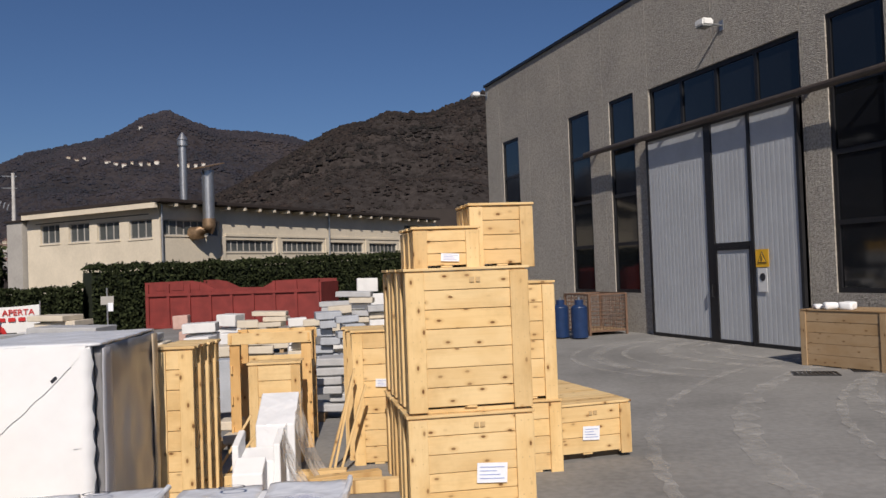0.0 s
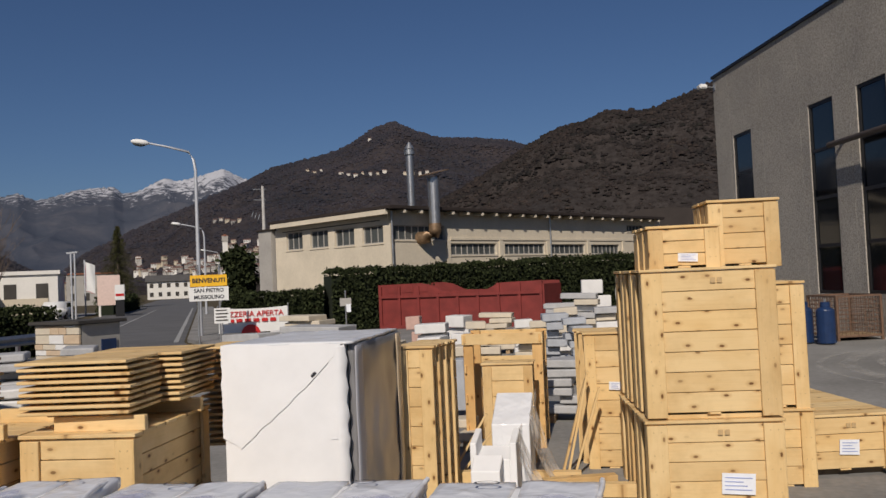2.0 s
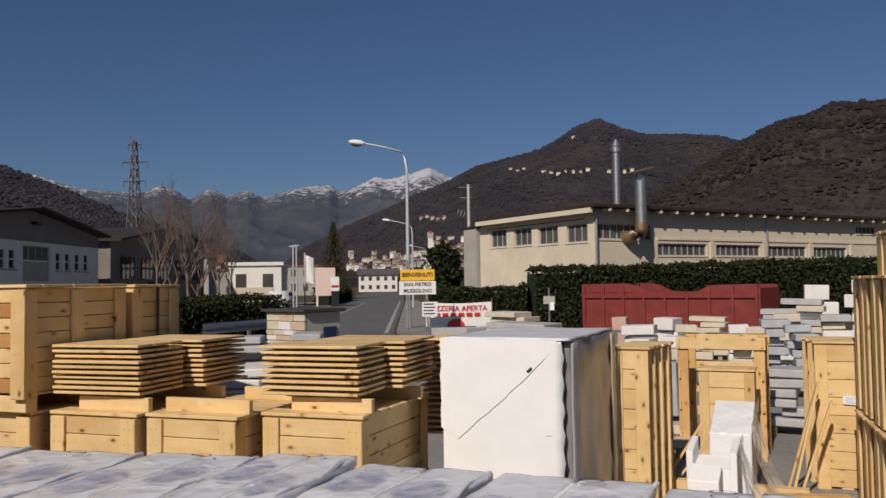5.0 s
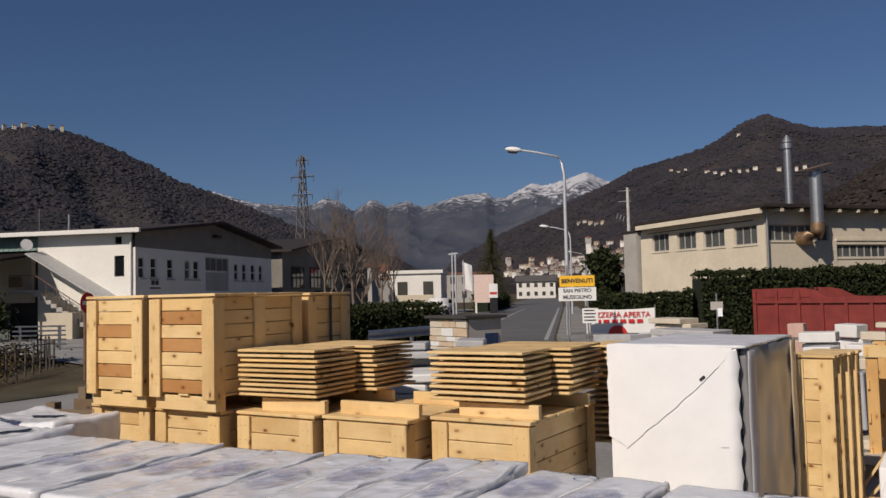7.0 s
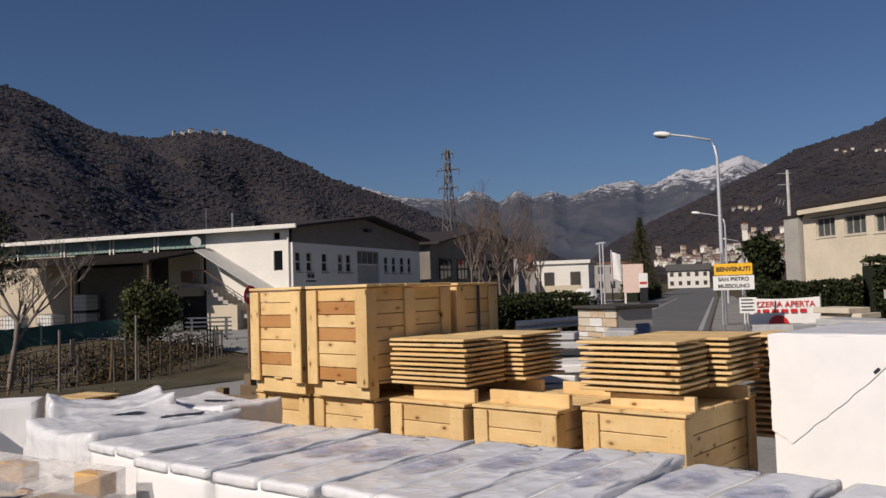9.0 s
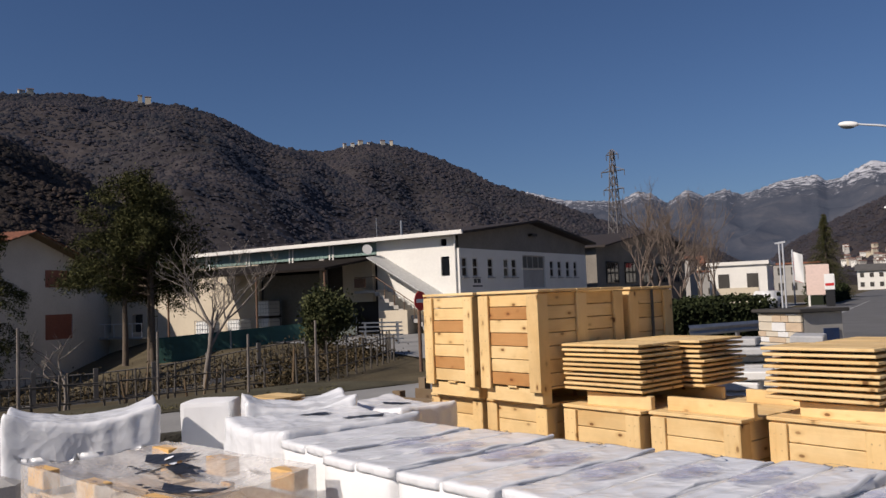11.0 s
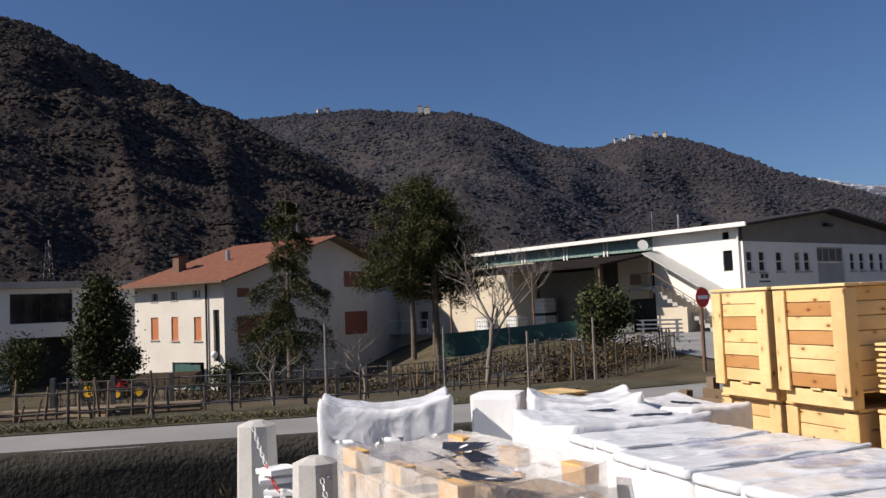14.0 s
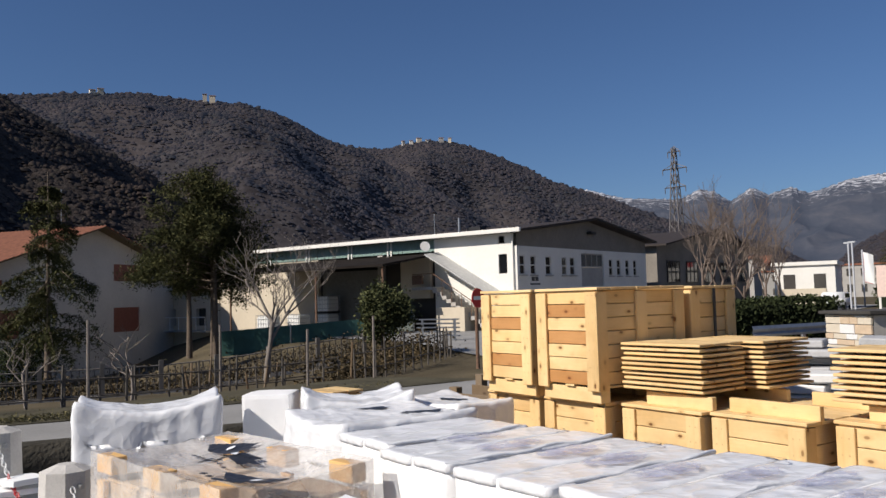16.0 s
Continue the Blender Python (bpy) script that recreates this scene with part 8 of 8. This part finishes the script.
r1 = [v.verts.new((b.x + o, b.y, z)) for o, z in prof]
for i in range(4):
    v.faces.new((r0[i], r1[i], r1[i + 1], r0[i + 1]))
part("beam", v, STEEL, g)
for t in (0.05, 0.5, 0.95):
    p = a.lerp(b, t)
    part("post", box(p.x - 0.1, p.x - 0.03, p.y - 0.05, p.y + 0.05, 0, 0.75), STEEL, g)


def gas_bottle(x, y, label):
    c = empty("gas_bottle", pose(x, y, 0.012), label, "gas bottle", "gas bottles")
    bm = rod((0, 0, 0.03), (0, 0, 0.72), 0.19, sides=20)
    bmesh.ops.create_uvsphere(bm, u_segments=20, v_segments=8, radius=0.19, matrix=Matrix.Translation((0, 0, 0.7)) @ Matrix.Diagonal((1, 1, 0.55, 1)))
    part("body", bm, BLUEGAS, c, smooth=False)
    part("collar", rod((0, 0, 0.76), (0, 0, 0.9), 0.1, sides=14), BLUEGAS, c)
    part("valve", rod((0, 0, 0.86), (0, 0, 0.96), 0.03), STEEL, c)


gas_bottle(3.13, 19.0, "dark blue gas bottle standing by the wire cage")
gas_bottle(2.74, 19.3, "dark blue gas bottle standing behind another")
c = empty("wire_cage", HALL.matrix_world @ pose(-1.75, -1.35, 0.012), "rusty wire mesh stillage beside the gate", "cage")
bm = bmesh.new()
L, D, Hh = 1.25, 1.0, 0.98
for x in (0, L):
    for y in (0, D):
        bx(bm, x - 0.025, x + 0.025, y - 0.025, y + 0.025, 0, Hh)
for z in (0.1, Hh):
    for y in (0, D):
        bx(bm, 0, L, y - 0.02, y + 0.02, z - 0.02, z + 0.02)
    for x in (0, L):
        bx(bm, x - 0.02, x + 0.02, 0, D, z - 0.02, z + 0.02)
part("frame", bm, RUST, c)
bm = bmesh.new()
for i in range(1, 13):
    for y in (0, D):
        cyl(bm, (L * i / 13, y, 0.1), (L * i / 13, y, Hh), 0.008, sides=4)
for i in range(1, 11):
    for x in (0, L):
        cyl(bm, (x, D * i / 11, 0.1), (x, D * i / 11, Hh), 0.008, sides=4)
for i in range(1, 9):
    z = 0.1 + (Hh - 0.1) * i / 9
    for y in (0, D):
        cyl(bm, (0, y, z), (L, y, z), 0.008, sides=4)
    for x in (0, L):
        cyl(bm, (x, 0, z), (x, D, z), 0.008, sides=4)
part("mesh", bm, RUST, c)
part("floor", box(0.03, L - 0.03, 0.03, D - 0.03, 0.1, 0.125), PINE_OLD, c)
p = part("drum", rod((0, 0, 0.012), (0, 0, 0.75), 0.22, sides=18), RUST, m=pose(2.45, 19.6, 0))
tagged(p, "brown steel drum by the gas bottles", "drum")
crate(5.62, 12.95, 0.012, -62, 1.45, 0.85, 0.88, 5, "large weathered brown timber box by the hall wall", "boxes by the hall", mat=PINE_OLD, side_battens=3, stencil=False)
for k, (x, y, s) in enumerate(((5.95, 12.6, 0.1), (6.1, 12.35, 0.12), (5.85, 12.8, 0.08))):
    bm = soft_box(s * 2, s * 1.6, s, 0.02, 70 + k, res=0.03, rnd=0.03)
    tagged(part("rag", bm, FOAM, m=pose(x, y, 0.893, 0, 0, 40 * k), smooth=True), "crumpled white rag lying on the timber box", "rag", "rags on the box")


def grate(x, y, yaw):
    g = empty("drain_grate", pose(x, y, 0.013, 0, 0, yaw), "dark slotted drain grate set in the yard", "drain", "drain grates")
    part("frame", frame_flat(0.62, 0.42), BLACKMETAL, g)
    for i in range(9):
        part("bar", box(-0.27 + 0.06 * i, -0.24 + 0.06 * i, -0.18, 0.18, 0, 0.012), BLACKMETAL, g)


def frame_flat(w, d):
    bm = bmesh.new()
    for x0, x1, y0, y1 in ((-w / 2, w / 2, -d / 2, -d / 2 + 0.03), (-w / 2, w / 2, d / 2 - 0.03, d / 2), (-w / 2, -w / 2 + 0.03, -d / 2 + 0.03, d / 2 - 0.03), (w / 2 - 0.03, w / 2, -d / 2 + 0.03, d / 2 - 0.03)):
        bx(bm, x0, x1, y0, y1, 0, 0.014)
    return bm


grate(5.36, 11.9, -15)
grate(6.3, 12.05, -15)

# ---- town up the valley ----
def town_house(x, y, z, w, d, h, yaw, wall, roof, label, flat=False, name="house", deep=0.0):
    b = empty(name, pose(x, y, z, 0, 0, yaw), label, "house", "town houses")
    part("wall", box(-w / 2, w / 2, -d / 2, d / 2, -3 - deep, h), wall, b)
    if flat:
        part("roof", box(-w / 2 - 0.2, w / 2 + 0.2, -d / 2 - 0.2, d / 2 + 0.2, h + 0.004, h + 0.3), roof, b)
    else:
        bm = bmesh.new()
        e = 0.5
        vs = [bm.verts.new(q) for q in ((-w / 2 - e, -d / 2 - e, h), (w / 2 + e, -d / 2 - e, h), (w / 2 + e, d / 2 + e, h), (-w / 2 - e, d / 2 + e, h), (-w / 2 - e, 0, h + d * 0.22), (w / 2 + e, 0, h + d * 0.22))]
        for q in ((0, 1, 5, 4), (2, 3, 4, 5), (0, 4, 3), (1, 2, 5), (3, 2, 1, 0)):
            bm.faces.new([vs[i] for i in q])
        part("roof", bm, roof, b)
    nw, nf = max(2, int(w / 2.1)), max(1, int(h / 2.3))
    for f in range(nf):
        for i in range(nw):
            cx = -w / 2 + w * (i + 0.5) / nw
            part("window", box(cx - 0.45, cx + 0.45, -d / 2 - 0.03, -d / 2 - 0.004, h / nf * (f + 0.32), h / nf * (f + 0.8)), INTERIOR, b)


def at_az(az, dist):
    return -math.sin(radians(az)) * dist, math.cos(radians(az)) * dist


town_house(-51.0, 57.2, 0, 4.6, 6, 3.6, 35, PLASTER_W, PLASTER_W, "white and yellow flat-roofed building by the road", True, "roadside_building")
p = part("wall_panel", box(-2.2, 1.6, -3.1, -3.02, 0.3, 1.7), PLASTER_Y, bpy.data.objects["roadside_building"])
town_house(-127.0, 191.8, 0, 10.5, 8, 4.6, 34, PLASTER_W, ROOFGREY, "long white house at the bend of the road")
town_house(-73.0, 66.0, 0, 11, 10, 5.0, 40, PLASTER_G, TERRACOTTA, "grey building behind bare trees", True)
k = empty("billboard", pose(-43.2, 56.8, 0, 0, 0, 35), "pale pink advertising board on a white post frame", "billboard")
part("panel", box(-0.85, 0.85, -0.12, 0.12, 0.9, 3.3, 0.02), plain("pale_pink_board", (0.72, 0.55, 0.48), 0.6, var=0.12), k)
for sx in (-0.7, 0.7):
    part("post", box(sx - 0.08, sx + 0.08, -0.1, 0.1, 0, 0.896), PLASTER_W, k)
k = empty("post_sign", pose(-41.6, 56.0, 0, 0, 0, 35), "white sign with a red stripe on a dark pillar", "sign")
part("pillar", box(-0.32, 0.32, -0.1, 0.1, 0, 1.3), BLACKMETAL, k)
part("plate", box(-0.36, 0.36, -0.12, 0.12, 1.304, 2.5, 0.02), WHITE, k)
part("stripe", box(-0.3, 0.3, -0.135, -0.122, 1.6, 1.8), SIGNRED, k)
_rt = random.Random(5)
# roof red darkened and dulled in its colour in place of haze
HAZYTILES = plain("haze_dulled_tiles", (0.2, 0.115, 0.09), 0.9, var=0.3)
def on_hill(az, el):
    """Where the sight line at this azimuth and elevation first meets a hillside."""
    for k in range(400):
        dist = 150 + 5 * k
        for surf, azs, els, foot, ridge in SURF:
            if azs[0] < az < azs[-1] and foot <= dist < ridge:
                z = surf(az, float(np.interp(az, azs, els)), (dist - foot) / (ridge - foot))[2]
                if z > 1.7 + dist * math.tan(radians(el)):
                    return dist, z
    return None


for i in range(150):
    az = _rt.uniform(24.5, 35.5)
    hit = on_hill(az, _rt.uniform(1.0, 3.1 if az < 29.5 else 2.1))
    if not hit:
        continue
    x, y = at_az(az, hit[0] - 5)
    town_house(x, y, hit[1] + hit[0] * 0.001, _rt.uniform(5, 10), _rt.uniform(5, 7), _rt.uniform(3.2, 5), az + _rt.uniform(-30, 30), _rt.choice((PLASTER_W, PLASTER_Y, PLASTER_G, PLASTER_G)), HAZYTILES, "pale town house with a terracotta roof up the valley", deep=8.0)
for i in range(9):
    az, dist = 38 + i * 1.1, _rt.uniform(150, 260)
    x, y = at_az(az, dist)
    town_house(x, y, 0, _rt.uniform(7, 11), 8, _rt.uniform(3.5, 6.5), az + _rt.uniform(-30, 30), _rt.choice((PLASTER_W, PLASTER_Y, PLASTER_G)), _rt.choice((ROOFGREY, TERRACOTTA)), "low house at the far end of the road", flat=i % 2 == 0)
x, y = at_az(29.8, 640)
b = empty("church_tower", pose(x, y, 0, 0, 0, 30), "slim pale church bell tower with a low cap", "tower")
part("shaft", box(-1.9, 1.9, -1.9, 1.9, 0, 38), PLASTER_W, b)
part("belfry", box(-2.3, 2.3, -2.3, 2.3, 38.004, 42), PLASTER_G, b)
part("cap", rod((0, 0, 42), (0, 0, 43.5), 3.2, 0.2, 4), TERRACOTTA, b)
for az, el, dist, n, sp in ((20.6, 7.55, 1250, 7, 0.5), (23.9, 7.75, 1250, 3, 0.45), (16.9, 7.45, 1280, 4, 0.5), (29.8, 4.6, 900, 5, 0.4), (20.0, 9.85, 1250, 1, 0.5), (81.3, 13.75, 1140, 2, 0.5), (88.3, 13.8, 1140, 2, 0.5), (67.3, 10.9, 1480, 4, 0.55), (65.2, 10.95, 1490, 2, 0.6), (97.8, 14.1, 425, 1, 1.5)):
    for k in range(n):
        a = az + (k - n / 2) * sp
        e = el + _rt.uniform(-0.12, 0.1)
        hit = on_hill(a, e)
        zz = 1.7 + dist * math.tan(radians(e))
        if hit:
            dist, zz = hit[0] - 4, hit[1] - 1
        zz += dist * 0.0006
        x, y = at_az(a, dist)
        f = dist / 1250
        town_house(x, y, zz, _rt.uniform(4, 9) * min(1, max(0.6, f)), 6 * min(1, max(0.6, f)), _rt.uniform(1.8, 3.0) * min(1, max(0.6, f)), a + _rt.uniform(-20, 20), PLASTER_G if az > 90 else _rt.choice((PLASTER_H, PLASTER_G, PLASTER_Y)), HAZYTILES, "pale house high on the wooded hillside", deep=12.0)
# flags, parked cars
for i, (x, y) in enumerate(((-49.9, 62.4), (-50.6, 63.3), (-49.2, 61.6))):
    f = empty("flag", pose(x, y, 0, 0, 0, 35), "white and red banner flag on a tall pole", "flag", "roadside flags")
    part("pole", rod((0, 0, 0), (0, 0, 4.9), 0.04), LAMPPOLE, f)
    part("cloth", draped(6, 12, lambda u, v: (0.05 + u * 0.75, 0.08 * math.sin(u * 5 + v * 3), 2.2 + v * 2.5 - 0.3 * u)), WHITE if i else SIGNRED, f, smooth=True)


def car(x, y, z, yaw, mat, label):
    c = empty("car", pose(x, y, z, 0, 0, yaw), label, "car", "parked cars")
    bm = bmesh.new()
    pr = [(-2.0, 0.35), (2.0, 0.35), (2.05, 0.7), (1.2, 0.85), (0.6, 1.35), (-1.1, 1.4), (-1.8, 0.95), (-2.05, 0.85)]
    f = bm.faces.new([bm.verts.new((px, -0.82, pz)) for px, pz in pr])
    r = bmesh.ops.extrude_face_region(bm, geom=[f])
    for v in r["geom"]:
        if isinstance(v, bmesh.types.BMVert):
            v.co.y = 0.82
    bmesh.ops.recalc_face_normals(bm, faces=bm.faces[:])
    bmesh.ops.bevel(bm, geom=bm.edges[:], offset=0.07, segments=2, affect="EDGES")
    part("body", bm, mat, c, smooth=True)
    for sy in (-0.83, 0.825):
        part("side_glass", box(-1.2, 0.65, sy, sy + 0.008, 0.95, 1.27), GLASS, c)
    for wx in (-1.3, 1.3):
        for wy in (-0.75, 0.75):
            t = part("wheel", rod((wx, wy - 0.1, 0.31), (wx, wy + 0.1, 0.31), 0.31, sides=16), RUBBER, c)
            part("rim", rod((wx, wy - 0.105, 0.31), (wx, wy + 0.105, 0.31), 0.18, sides=12), STEEL, t)


car(-45.2, 53.4, 0, 120, WHITE, "white car parked by the road")
car(-19.0, 13.4, 0, 110, plain("dark_car_paint", (0.02, 0.025, 0.04), 0.25, var=0.1, bumps=0), "dark car parked beside the lane")


# ---- pale tyre tracks of stone dust on the yard ----
DUST, _nt, _b = nodes_of("stone_dust")
_v = coords(_nt, obj=False)
_nt.links.new(ramp(_nt, tex(_nt, _v, 2.0, 4), [(0.3, (0.5, 0.48, 0.44)), (0.7, (0.6, 0.58, 0.54))]), _b.inputs["Base Color"])
_nt.links.new(ramp(_nt, tex(_nt, _v, 2.6, 8, 0.75), [(0.4, (0, 0, 0)), (0.68, (0.62, 0.62, 0.62))]), _b.inputs["Alpha"])
_b.inputs["Roughness"].default_value = 0.95
for k, (cx, cy, r, a0, a1, w) in enumerate(((6.4, 14.6, 4.1, 105, 215, 0.12), (6.5, 14.6, 3.75, 105, 225, 0.3), (6.6, 14.8, 3.3, 110, 230, 0.12), (6.8, 15.0, 2.7, 110, 235, 0.34), (6.9, 15.1, 2.25, 110, 240, 0.12), (6.9, 15.0, 1.7, 110, 250, 0.26), (13.0, 5.0, 11.4, 128, 178, 0.14), (13.2, 5.0, 10.7, 125, 180, 0.26), (13.4, 5.0, 9.9, 125, 180, 0.12), (13.0, 6.5, 8.6, 130, 190, 0.22), (12.6, 7.0, 7.6, 130, 195, 0.12), (20, -9, 20.5, 118, 142, 0.16), (20, -9, 18.9, 118, 146, 0.24))):
    bm = bmesh.new()
    rows = [[bm.verts.new((cx + (r + o) * math.cos(radians(t)), cy + (r + o) * math.sin(radians(t)), 0.016 + 0.0008 * k)) for o in (-w * (0.45 + 0.5 * noise.noise((t * 0.7, k, 1))), w * (0.45 + 0.5 * noise.noise((t * 0.7, k, 9))))] for t in np.linspace(a0, a1, 90)]
    for p, q in zip(rows, rows[1:]):
        bm.faces.new((p[0], p[1], q[1], q[0]))
    tagged(part("tyre_track", bm, DUST), "pale curved tyre track of stone dust on concrete", "track", kind="structure")
